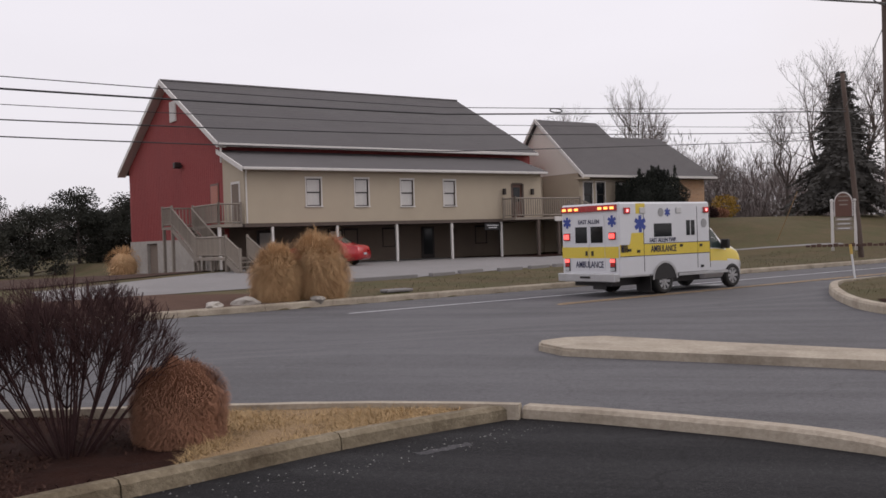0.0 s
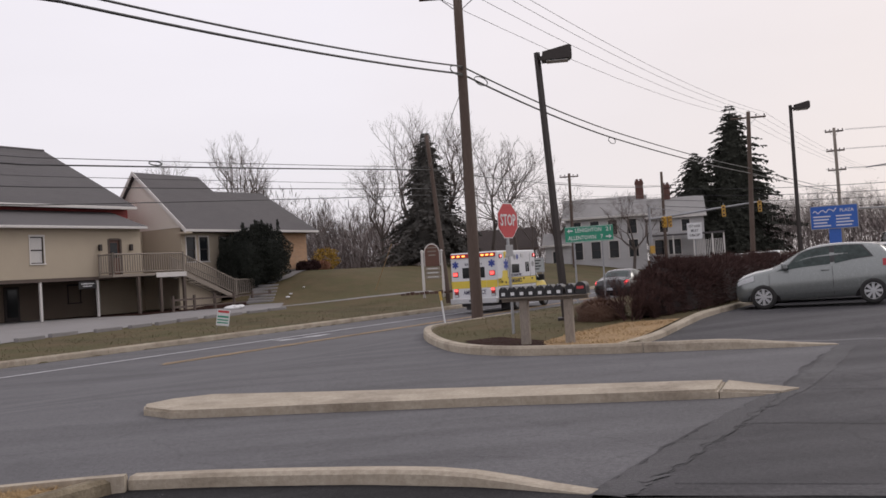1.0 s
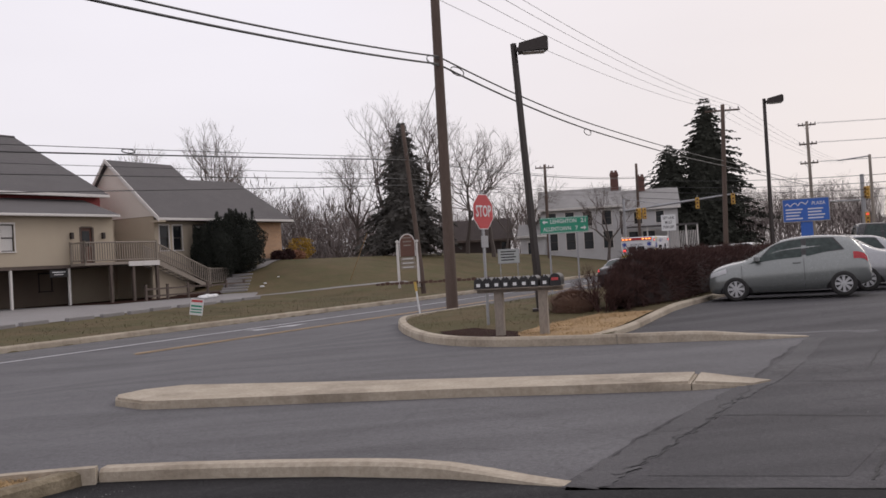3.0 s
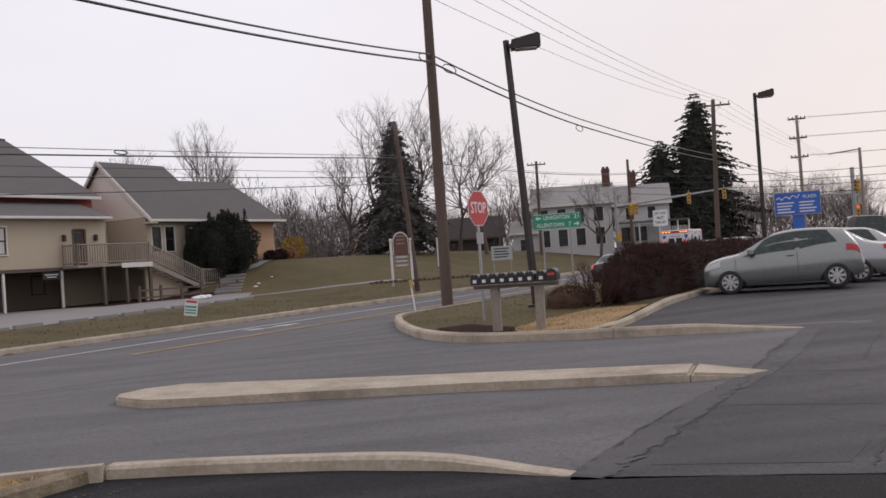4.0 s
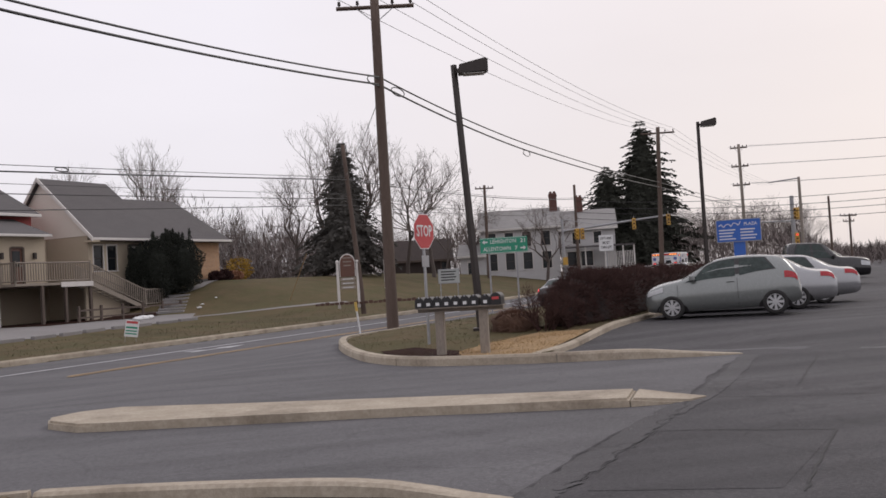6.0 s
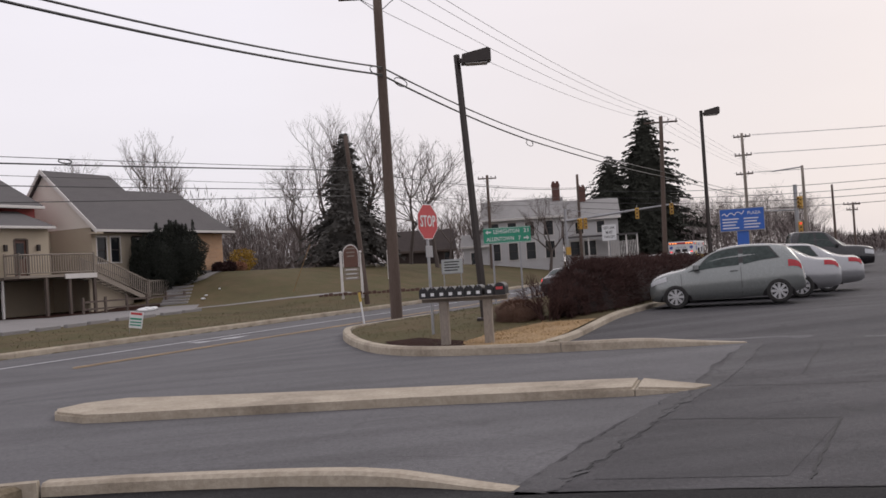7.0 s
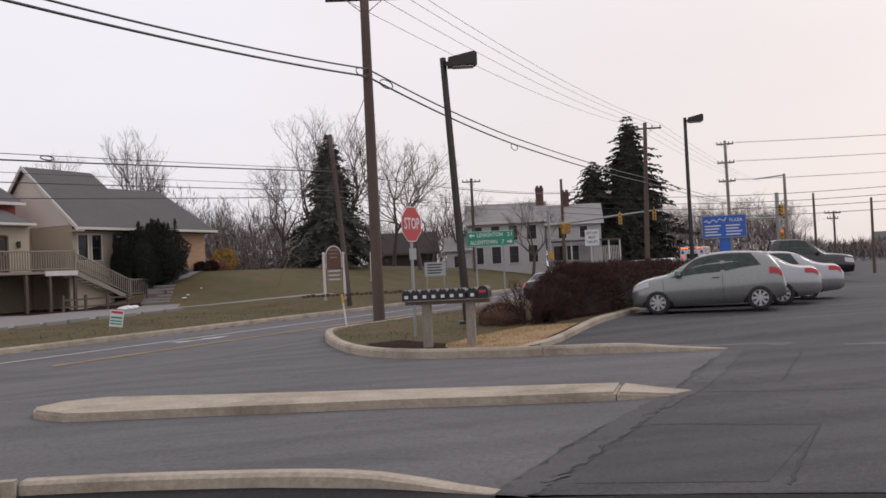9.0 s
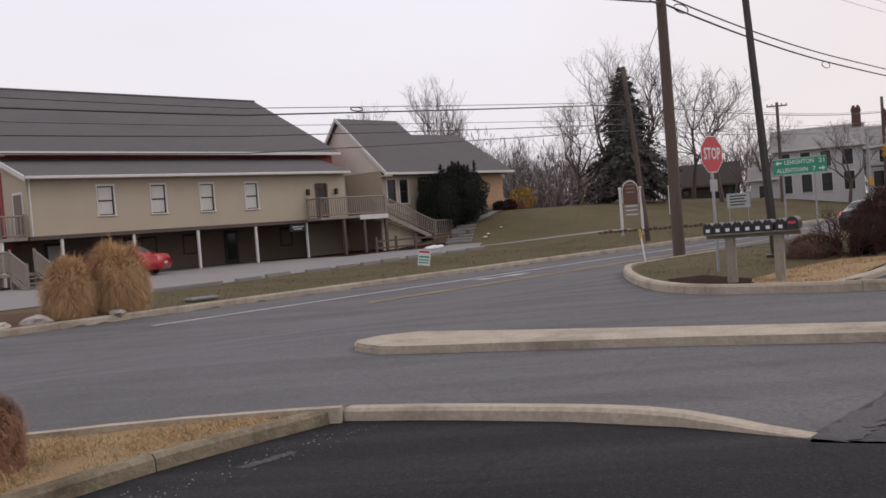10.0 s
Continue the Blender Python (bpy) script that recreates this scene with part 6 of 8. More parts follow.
HATCH = [(1.9, 0.3, 0.56, 0.64, 0.46, 0.58, 0.54, 0.40), (1.85, 0.24, 0.66, 0.76, 0.62, 0.72, 0.66, 0.5), (1.7, 0.2, 0.74, 0.86, 0.7, 0.8, 0.74, 0.58), (1.4, 0.19, 0.83, 0.95, 0.74, 0.83, 0.78, 0.64),
         (1.05, 0.19, 0.90, 1.01, 0.76, 0.845, 0.80, 0.66), (0.85, 0.19, 0.92, 1.08, 0.77, 0.85, 0.80, 0.65), (0.5, 0.19, 0.94, 1.28, 0.77, 0.85, 0.80, 0.61), (0.12, 0.19, 0.96, 1.455, 0.77, 0.85, 0.80, 0.57), (-0.4, 0.19, 0.98, 1.52, 0.77, 0.85, 0.80, 0.57),
         (-1.0, 0.2, 1.01, 1.505, 0.77, 0.85, 0.80, 0.56), (-1.45, 0.22, 1.04, 1.44, 0.76, 0.84, 0.79, 0.54), (-1.64, 0.25, 1.04, 1.3, 0.74, 0.83, 0.77, 0.55), (-1.8, 0.3, 0.96, 1.04, 0.7, 0.8, 0.74, 0.58), (-1.87, 0.33, 0.74, 0.82, 0.66, 0.76, 0.7, 0.55), (-1.9, 0.36, 0.6, 0.66, 0.6, 0.7, 0.66, 0.5)]
SEDAN = [(2.38, 0.32, 0.52, 0.58, 0.45, 0.58, 0.52, 0.4), (2.28, 0.24, 0.58, 0.68, 0.66, 0.76, 0.7, 0.52), (1.9, 0.2, 0.68, 0.82, 0.76, 0.87, 0.8, 0.64), (1.3, 0.19, 0.8, 0.94, 0.79, 0.89, 0.83, 0.68), (0.95, 0.19, 0.86, 1.0, 0.8, 0.895, 0.84, 0.68),
         (0.45, 0.19, 0.9, 1.27, 0.8, 0.9, 0.84, 0.6), (0.0, 0.19, 0.92, 1.42, 0.8, 0.9, 0.84, 0.57), (-0.6, 0.19, 0.94, 1.45, 0.8, 0.9, 0.84, 0.57), (-1.05, 0.2, 0.96, 1.38, 0.8, 0.9, 0.83, 0.57), (-1.55, 0.21, 0.97, 1.12, 0.79, 0.89, 0.81, 0.64),
         (-1.85, 0.23, 0.94, 1.03, 0.77, 0.87, 0.78, 0.68), (-2.2, 0.27, 0.9, 0.99, 0.72, 0.82, 0.73, 0.62), (-2.36, 0.34, 0.72, 0.8, 0.6, 0.7, 0.65, 0.5)]
SUV = [(2.3, 0.42, 0.7, 0.8, 0.5, 0.62, 0.58, 0.45), (2.2, 0.34, 0.8, 0.95, 0.72, 0.84, 0.78, 0.6), (1.7, 0.3, 0.95, 1.08, 0.8, 0.92, 0.86, 0.72), (1.05, 0.3, 1.03, 1.18, 0.82, 0.93, 0.88, 0.74), (0.6, 0.3, 1.06, 1.5, 0.82, 0.93, 0.88, 0.68),
       (0.2, 0.3, 1.08, 1.7, 0.82, 0.93, 0.88, 0.65), (-0.6, 0.3, 1.1, 1.76, 0.82, 0.93, 0.88, 0.66), (-1.5, 0.31, 1.12, 1.74, 0.82, 0.93, 0.88, 0.65), (-2.0, 0.34, 1.12, 1.64, 0.8, 0.92, 0.86, 0.64), (-2.2, 0.38, 1.05, 1.3, 0.76, 0.88, 0.82, 0.64), (-2.3, 0.44, 0.85, 0.95, 0.66, 0.78, 0.74, 0.55)]
PICKUP = [(2.75, 0.5, 0.85, 0.98, 0.6, 0.8, 0.74, 0.6), (2.65, 0.42, 0.95, 1.12, 0.8, 0.95, 0.88, 0.72), (2.0, 0.38, 1.06, 1.22, 0.86, 0.99, 0.93, 0.8), (1.45, 0.36, 1.12, 1.28, 0.87, 1.0, 0.95, 0.8), (1.0, 0.36, 1.15, 1.65, 0.87, 1.0, 0.95, 0.74),
          (0.65, 0.36, 1.17, 1.88, 0.87, 1.0, 0.95, 0.71), (-0.2, 0.36, 1.18, 1.93, 0.87, 1.0, 0.95, 0.72), (-0.75, 0.36, 1.18, 1.88, 0.87, 1.0, 0.95, 0.72), (-0.95, 0.36, 1.18, 1.32, 0.87, 1.0, 0.95, 0.82), (-1.6, 0.38, 1.18, 1.28, 0.87, 1.0, 0.95, 0.85), (-2.6, 0.42, 1.18, 1.27, 0.86, 0.99, 0.94, 0.85), (-2.75, 0.5, 1.0, 1.1, 0.8, 0.92, 0.88, 0.8)]


def paint(name, c, metal=0.3):
    m = material(name, c, tuple(x * 0.92 for x in c), 0.8, 60, 0.24, metal=metal, grime=0.2)
    m.node_tree.nodes["Principled BSDF"].inputs["Coat Weight"].default_value = 0.5
    m.node_tree.nodes["Principled BSDF"].inputs["Coat Roughness"].default_value = 0.08
    return m


GREY_GREEN = paint("grey_green_metallic", (0.235, 0.248, 0.242), 0.4)
SILVER = paint("silver_metallic", (0.34, 0.343, 0.353), 0.4)
BLACK_PAINT = paint("black_car_paint", (0.016, 0.015, 0.017), 0.1)
RED_PAINT = paint("red_car_paint", (0.45, 0.018, 0.022), 0.1)
DARK_GREY = paint("dark_grey_paint", (0.05, 0.05, 0.055), 0.3)
WHITE_CAR = paint("white_car_paint", (0.62, 0.62, 0.63), 0.0)


def parked(x, y, turn, lift=0.0):
    return pose(x, y, height(x, y) + 0.012 + lift, 0, 0, turn)


PARK = 148.0
hatch, hatch_shell = car("hatchback", parked(12.5, 21.85, PARK) @ pose(0, 0, 0.015, 0, 1.0), [(r[0] * 0.985, r[1], *(z * 0.97 for z in r[2:4]), *r[4:]) for r in HATCH], GREY_GREEN, "grey-green three-door hatchback parked nose to the hedge", wheels=(1.2, -1.25), r=0.3,
                         side_glass=((0.82, -0.36), (-0.46, -1.27)), screen=(0.95, 0.15), rear=(-1.4, -1.65), tail=(-1.5, -1.8, 3.55, 4.1), head=(1.8, 1.4, 3.6, 4.25), category="car", group="parked cars")
hatch_shell.patch("side_moulding", 0.9, -0.75, 1.7, 1.95, GREY_GREEN, hatch, off=0.012)
boxed("sunshade", (0.2, -0.6, 0.99), (0.75, 0.6, 1.1), CURTAIN, hatch)
for x, y, p, lab in ((14.35, 23.88, SILVER, "silver sedan parked in a row beside the hedge"), (16.45, 25.72, SILVER, "silver sedan with angular red tail lamps")):
    car("sedan", parked(x, y, PARK), SEDAN, p, lab, wheels=(1.45, -1.35), r=0.315, half=0.885, side_glass=((0.72, -0.25), (-0.32, -1.1)), screen=(0.93, 0.1), rear=(-1.08, -1.55),
        tail=(-1.95, -2.3, 3.7, 4.9), head=(2.3, 1.85, 3.4, 4.0), group="parked cars")
suv_rows = dict(wheels=(1.4, -1.4), r=0.36, half=0.92, side_glass=((0.8, -0.1), (-0.2, -1.0), (-1.1, -1.9)), screen=(1.02, 0.3), rear=(-1.98, -2.2), tail=(-2.05, -2.25, 3.3, 4.4), head=(2.22, 1.8, 3.4, 4.1))
car("estate_car", parked(16.9, 28.8, PARK), [(r[0], r[1], *(z * 0.86 for z in r[2:4]), *r[4:]) for r in SUV], BLACK_PAINT, "black estate car with a low dark roof", group="parked cars", **suv_rows)
car("pickup_truck", parked(27.1, 39.7, -24), [(r[0], r[1], *(z * 1.06 for z in r[2:4]), *r[4:]) for r in PICKUP], BLACK_PAINT, "black four-door pickup truck parked facing outwards", wheels=(1.72, -1.75), r=0.4, half=1.0,
    side_glass=((1.1, 0.25), (0.15, -0.62)), screen=(1.42, 0.72), rear=(-0.76, -0.94), tail=(-2.55, -2.72, 3.0, 3.95), head=(2.7, 2.3, 3.3, 4.2), category="pickup truck", group="parked cars", spokes=6)
car("dark_van", parked(35.4, 49.6, PARK - 180), SUV, DARK_GREY, "dark van parked beyond the pickup truck", group="parked cars", **suv_rows)
car("red_sedan", pose(*BARN.to_3x3().to_4x4().to_translation()[:2], 0) @ BARN @ pose(3.5, -1.4, 0.36, 0, 0, 125), SEDAN, RED_PAINT, "bright red sedan parked under the barn's annex", wheels=(1.45, -1.35), r=0.32, half=0.885,
    side_glass=((0.72, -0.25), (-0.32, -1.1)), screen=(0.93, 0.1), rear=(-1.08, -1.55), tail=(-1.95, -2.3, 3.7, 4.9), head=(2.3, 1.85, 3.4, 4.0))

BRAKE = glow("brake_lamp", (1.0, 0.05, 0.06), 1.0)
black_car, _ = car("black_sedan", pose(*xy(42, 14.9), 0), SEDAN, BLACK_PAINT, "black sedan waiting on the road with brake lamps lit", wheels=(1.45, -1.35), r=0.32, half=0.885,
                   side_glass=((0.72, -0.25), (-0.32, -1.1)), screen=(0.93, 0.1), rear=(-1.08, -1.55), tail=(-1.95, -2.3, 3.8, 4.9), head=(2.3, 1.85, 3.4, 4.0), lamps=BRAKE)
for u, v, p, lab in ((68.5, 15.0, DARK_GREY, "dark grey estate car queueing at the signals"), (75.5, 15.1, WHITE_CAR, "white estate car queueing at the signals"), (83.5, 15.2, WHITE_CAR, "white car at the head of the queue")):
    car("estate_car", pose(*xy(u, v), paved(u, v) + 0.01, 0, 0, 90 - ROAD_TURN), SUV, p, lab, group="queueing cars", lamps=BRAKE, **suv_rows)


# ---- ambulance: origin under the middle of its rear face, front towards +x ----
YELLOW = material("ambulance_yellow", (0.72, 0.55, 0.07), (0.68, 0.5, 0.06), 1, 40, 0.35, grime=0.1)
BLUE = material("emblem_blue", (0.03, 0.06, 0.30), (0.025, 0.05, 0.27), 2, 40, 0.4, grime=0)
NAVY = material("lettering_navy", (0.012, 0.014, 0.06), None, 2, 40, 0.4, grime=0)
AMBER_LAMP = glow("amber_lamp", (1.0, 0.34, 0.08), 2.6)
RED_FLASH = glow("red_flasher", (1.0, 0.09, 0.08), 2.2)
WHITE_FLASH = glow("bright_flash", (1.0, 0.2, 0.2), 3.0)
RED_DULL = material("red_lens", (0.45, 0.03, 0.03), None, 3, 20, 0.25, grime=0)
CHROME = material("bright_metal", (0.6, 0.6, 0.61), (0.5, 0.5, 0.51), 3, 90, 0.4, metal=0.7, grime=0.3)
amb = thing("ambulance", pose(0, 0, 0), "white and yellow box ambulance with lit red and amber lamps", "ambulance")
W2, AZ0, AZ1, AL = 1.18, 0.56, 2.74, 4.12
bm = bmesh.new()
box(bm, (0, -W2, AZ0), (AL, W2, AZ1), 0.05)
part("module", bm, WHITE_PAINT, amb, "white ambulance module body")
CAB = [(6.02, 0.45, 0.82, 0.95, 0.68, 0.84, 0.78, 0.64), (5.97, 0.4, 0.98, 1.12, 0.82, 0.93, 0.88, 0.74), (5.8, 0.38, 1.08, 1.26, 0.87, 0.97, 0.93, 0.82), (5.5, 0.36, 1.15, 1.36, 0.9, 1.0, 0.95, 0.86), (5.2, 0.34, 1.2, 1.45, 0.9, 1.0, 0.95, 0.85),
       (4.95, 0.34, 1.22, 1.72, 0.9, 1.0, 0.95, 0.78), (4.65, 0.34, 1.24, 2.0, 0.9, 1.0, 0.95, 0.72), (4.1, 0.34, 1.24, 2.08, 0.9, 1.0, 0.95, 0.74)]
cab_shell = Shell(CAB)
cab = cab_shell.body("cab", WHITE_PAINT, amb)
cab_shell.patch("side_window", 5.12, 4.3, 4.12, 5.8, CAR_GLASS, amb, skew=(-0.3, 0.0))
cab_shell.across("windscreen", 5.22, 4.68, 6.1, CAR_GLASS, amb)
cab_shell.patch("stripe", 5.2, 4.12, 3.0, 4.05, YELLOW, amb, off=0.006, n=12)
cab_shell.patch("hood_stripe", 5.92, 5.2, 3.2, 6.2, YELLOW, amb, off=0.006, n=10)
cab_shell.patch("headlamp", 5.98, 5.86, 2.4, 3.3, CLEAR_LENS, amb, off=0.014)
arch(cab_shell, 5.45, 0.47, amb)
for s in (1, -1):
    q = cab_shell.point(5.0, 4.4, s, 0.0)
    boxed("wing_mirror", (q.x - 0.05, min(q.y, q.y + s * 0.3), q.z - 0.05), (q.x + 0.07, max(q.y, q.y + s * 0.3), q.z + 0.25), BLACK, amb, 0.02)
    boxed("bumper_end", (5.85, s * 0.55 - 0.3, 0.4), (6.1, s * 0.55 + 0.3, 0.6), CHROME, amb, 0.03)
    wheel(5.45, s * 1.02, 0.38, amb, 8, 0.22)
    wheel(1.95, s * 1.17, 0.37, amb, 8, 0.3)
    # wheel fender ring on the module
    bm = bmesh.new()
    n = 14
    pts = [bm.verts.new((1.95 + 0.5 * math.cos(math.pi * k / n), s * (W2 + 0.004), 0.44 + 0.48 * math.sin(math.pi * k / n))) for k in range(n + 1)]
    bm.faces.new(pts)
    part("wheel_arch", bm, BLACK, amb)
    bm = bmesh.new()
    for k in range(n):
        a, b = math.pi * k / n, math.pi * (k + 1) / n
        quad(bm, *[(1.95 + r * math.cos(t), s * (W2 + 0.02), 0.44 + r * 0.96 * math.sin(t)) for r, t in ((0.5, a), (0.57, a), (0.57, b), (0.5, b))])
    part("fender", bm, CHROME, amb)
    # stripe along the module, stepped up over the rear locker
    y0, y1 = sorted((s * W2, s * (W2 + 0.004)))
    boxed("stripe", (0.02, y0, 1.17), (AL - 0.02, y1, 1.5), YELLOW, amb)
    prismed("stripe_step", [(0.42, 1.5), (1.03, 1.5), (1.03, 1.84), (0.52, 1.84), (0.47, 1.6)], y0, y1, "y", YELLOW, amb)
    boxed("roof_stripe", (0.72, y0, 2.4), (1.12, y1, 2.7), YELLOW, amb)
    for x in (1.05, 3.5, AL - 0.02):
        boxed("door_gap", (x - 0.012, y0, 0.7), (x + 0.012, y1 + 0.002 * (s > 0), 2.6), DARK_GREY, amb)
    boxed("stripe_edge", (0.02, y0 - 0.001, 1.15), (AL - 0.02, y1 + 0.001, 1.17), NAVY, amb)
    boxed("stripe_edge", (1.05, y0 - 0.001, 1.5), (AL - 0.02, y1 + 0.001, 1.52), NAVY, amb)
    boxed("side_window", (1.5, s * W2 - 0.006, 1.7), (2.3, s * W2 + 0.006, 2.1), GLASS_DARK, amb, 0.003)
    boxed("side_window", (2.98, s * W2 - 0.006, 1.72), (3.16, s * W2 + 0.006, 2.18), GLASS_DARK, amb, 0.003)
    boxed("side_window", (3.2, s * W2 - 0.006, 1.72), (3.38, s * W2 + 0.006, 2.18), GLASS_DARK, amb, 0.003)
    turn = 0 if s < 0 else 180
    lettering("letters", "AMBULANCE", 0.28, pose(1.92, s * (W2 + 0.008), 1.34, 90, 0, turn), NAVY, amb, width=1.15)
    lettering("letters", "EAST ALLEN TWP.", 0.17, pose(1.9, s * (W2 + 0.008), 1.6, 90, 0, turn), NAVY, amb, width=1.2)
    for x in (0.33, 3.92):
        boxed("flasher", (x - 0.13, s * (W2 + 0.02) - 0.02, 2.4), (x + 0.13, s * (W2 + 0.02) + 0.02, 2.58), RED_DULL, amb, 0.01)
        boxed("bulb", (x - 0.04, s * (W2 + 0.044) - 0.004, 2.45), (x + 0.04, s * (W2 + 0.044) + 0.004, 2.53), WHITE_FLASH, amb)
    for x in (1.0, 2.62):
        boxed("scene_lamp", (x - 0.12, s * (W2 + 0.015) - 0.015, 2.4), (x + 0.12, s * (W2 + 0.015) + 0.015, 2.58), CHROME, amb, 0.01)
    for x, z in ((0.8, 1.3), (0.42, 1.34), (2.72, 1.42), (3.65, 1.4), (3.7, 0.75)):
        boxed("latch", (x - 0.06, s * (W2 + 0.012) - 0.012, z - 0.04), (x + 0.06, s * (W2 + 0.012) + 0.012, z + 0.04), BLACK, amb)
    boxed("unit_number", (0.06, y0, 1.28), (0.36, y1 + 0.003 * (s > 0), 1.5), NAVY, amb)
    boxed("running_board", (2.6, min(s * 1.0, s * W2), 0.5), (5.0, max(s * 1.0, s * W2), 0.58), CHROME, amb)


def star(bm, m, r):
    """Six bars crossing: an emblem, in the plane x, z of m."""
    for k in range(3):
        a = radians(60 * k)
        d, e = Vector((math.sin(a), 0, math.cos(a))), Vector((math.cos(a), 0, -math.sin(a)))
        quad(bm, *[m @ (d * r * p + e * r * 0.26 * q + Vector((0, -0.0015 * k, 0))) for p, q in ((-1, -1), (-1, 1), (1, 1), (1, -1))])


for m, r in ((pose(0.9, -W2 - 0.006, 2.1), 0.25), (pose(2.12, -W2 - 0.006, 2.43), 0.13), (pose(0.9, W2 + 0.006, 2.1, 0, 0, 180), 0.25), (pose(-0.008, 0.92, 2.2, 0, 0, -90), 0.17), (pose(-0.008, -0.92, 2.2, 0, 0, -90), 0.17)):
    bm = bmesh.new()
    star(bm, m, r)
    part("emblem", bm, BLUE, amb, "blue six-barred emblem")
tubed("round_emblem", (3.82, -W2 - 0.008, 2.08), (3.82, -W2 - 0.002, 2.08), 0.14, STEEL, amb, sides=16)
tubed("round_emblem", (1.82, -W2 - 0.008, 2.43), (1.82, -W2 - 0.002, 2.43), 0.13, STEEL, amb, sides=16)
# rear face
boxed("stripe", (-0.004, -W2 + 0.03, 1.13), (0.0, W2 - 0.03, 1.46), YELLOW, amb)
for y0, y1 in ((-0.62, -0.02), (0.02, 0.62)):
    d = boxed("rear_door", (-0.016, y0, 0.78), (-0.004, y1, 2.36), WHITE_PAINT, amb, 0.004)
    boxed("stripe", (-0.02, y0 + 0.005, 1.13), (-0.016, y1 - 0.005, 1.46), YELLOW, d)
    boxed("rear_window", (-0.022, y0 + 0.06, 1.58), (-0.016, y1 - 0.05, 2.06), GLASS_DARK, d, 0.002)
    boxed("latch", (-0.035, (y0 + y1) / 2 - 0.05 - 0.2 * (1 if y1 > 0.1 else -1), 1.2), (-0.02, (y0 + y1) / 2 + 0.03 - 0.2 * (1 if y1 > 0.1 else -1), 1.34), BLACK, d)
lettering("letters", "AMBULANCE", 0.27, pose(-0.022, 0, 0.93, 90, 0, -90), NAVY, amb, width=1.14)
lettering("letters", "EAST ALLEN", 0.17, pose(-0.022, 0, 2.2, 90, 0, -90), NAVY, amb, width=0.85)
bar = boxed("light_bar", (-0.06, -W2 + 0.05, 2.5), (0.0, W2 - 0.05, 2.68), RED_DULL, amb, 0.01, "red lamp bar over the rear doors")
for y in (0.98, 0.72, 0.46, -0.5, -0.74, -0.98):
    boxed("lamp", (-0.075, y - 0.07, 2.55), (-0.06, y + 0.07, 2.62), AMBER_LAMP, bar)
for y in (0.22, 0.0, -0.22):
    boxed("lamp", (-0.072, y - 0.07, 2.55), (-0.06, y + 0.07, 2.63), RED_DULL, bar)
for y in (-0.93, 0.93):
    fl = boxed("flasher", (-0.04, y - 0.13, 1.66), (0.0, y + 0.13, 1.88), RED_DULL, amb, 0.01)
    for q in (-0.07, 0.0, 0.07):
        boxed("bulb", (-0.046, y + q - 0.028, 1.7), (-0.04, y + q + 0.028, 1.84), RED_FLASH, fl)
    cl = boxed("lamp_cluster", (-0.03, y - 0.1, 0.74), (0.0, y + 0.1, 1.12), BLACK, amb, 0.005)
    for z, mm in ((1.05, RED_FLASH), (0.93, RED_DULL), (0.8, CLEAR_LENS)):
        boxed("lens", (-0.04, y - 0.085, z - 0.05), (-0.03, y + 0.085, z + 0.05), mm, cl)
bm = bmesh.new()
box(bm, (-0.22, -W2 + 0.02, 0.44), (0.02, W2 - 0.02, 0.68), 0.02)
part("rear_step", bm, CHROME, amb, "bright metal rear step bumper")
boxed("step_plate", (-0.24, -0.2, 0.54), (-0.22, 0.2, 0.6), BLACK, amb)
boxed("chassis", (0.1, -0.75, 0.3), (5.9, 0.75, 0.62), BLACK, amb)
for s in (1, -1):
    boxed("mud_flap", (1.3, s * 0.9 - 0.28, 0.1), (1.33, s * 0.9 + 0.28, 0.6), BLACK, amb)
boxed("skirt", (0.0, -W2 + 0.01, 0.56), (1.4, W2 - 0.01, 0.62), CHROME, amb)


# ---- plants ----
BARK = material("grey_bark", (0.10, 0.08, 0.07), (0.07, 0.056, 0.05), 4, 40, 0.95, stretch=(1, 1, 0.2), bump=0.5)
TWIGS = material("bare_twigs", (0.145, 0.115, 0.10), (0.11, 0.085, 0.075), 4, 40, 0.95)
NEEDLES = material("dark_spruce_needles", (0.05, 0.053, 0.042), (0.035, 0.036, 0.03), 2, 20, 0.9, island=0.5, grime=0, spec=0.15)
SOFT_NEEDLES = material("grey_green_spruce_needles", (0.11, 0.105, 0.096), (0.08, 0.075, 0.07), 2, 20, 0.95, island=0.5, grime=0, spec=0.1)
YEW = material("dark_yew_needles", (0.02, 0.024, 0.016), (0.014, 0.017, 0.012), 2, 20, 0.9, island=0.5, grime=0)
BUSH_TWIG = material("purple_brown_twigs", (0.06, 0.031, 0.030), (0.036, 0.02, 0.02), 4, 30, 0.9, grime=0, spec=0.15)
HEDGE_TWIG = material("brown_hedge_twigs", (0.085, 0.046, 0.041), (0.05, 0.028, 0.025), 3, 30, 0.95, island=0.6, grime=0, spec=0.15)
TAN_BLADE = material("tan_ornamental_grass", (0.64, 0.42, 0.22), (0.46, 0.26, 0.12), 2, 30, 0.9, island=0.5, grime=0)
RUST_BLADE = material("rust_brown_clipped_grass", (0.36, 0.18, 0.108), (0.27, 0.128, 0.076), 3, 30, 0.95, island=0.25, grime=0)
CHIPS = material("bark_chips", (0.085, 0.045, 0.034), (0.04, 0.022, 0.018), 5, 60, 0.95, island=0.85, grime=0, spec=0.1)
# clipped-grass brown darkened to carry the shade on the mound behind the mailboxes
SHADED_BLADE = material("shade_brown_clipped_grass", (0.2, 0.115, 0.08), (0.13, 0.075, 0.052), 3, 30, 0.95, island=0.3, grime=0)
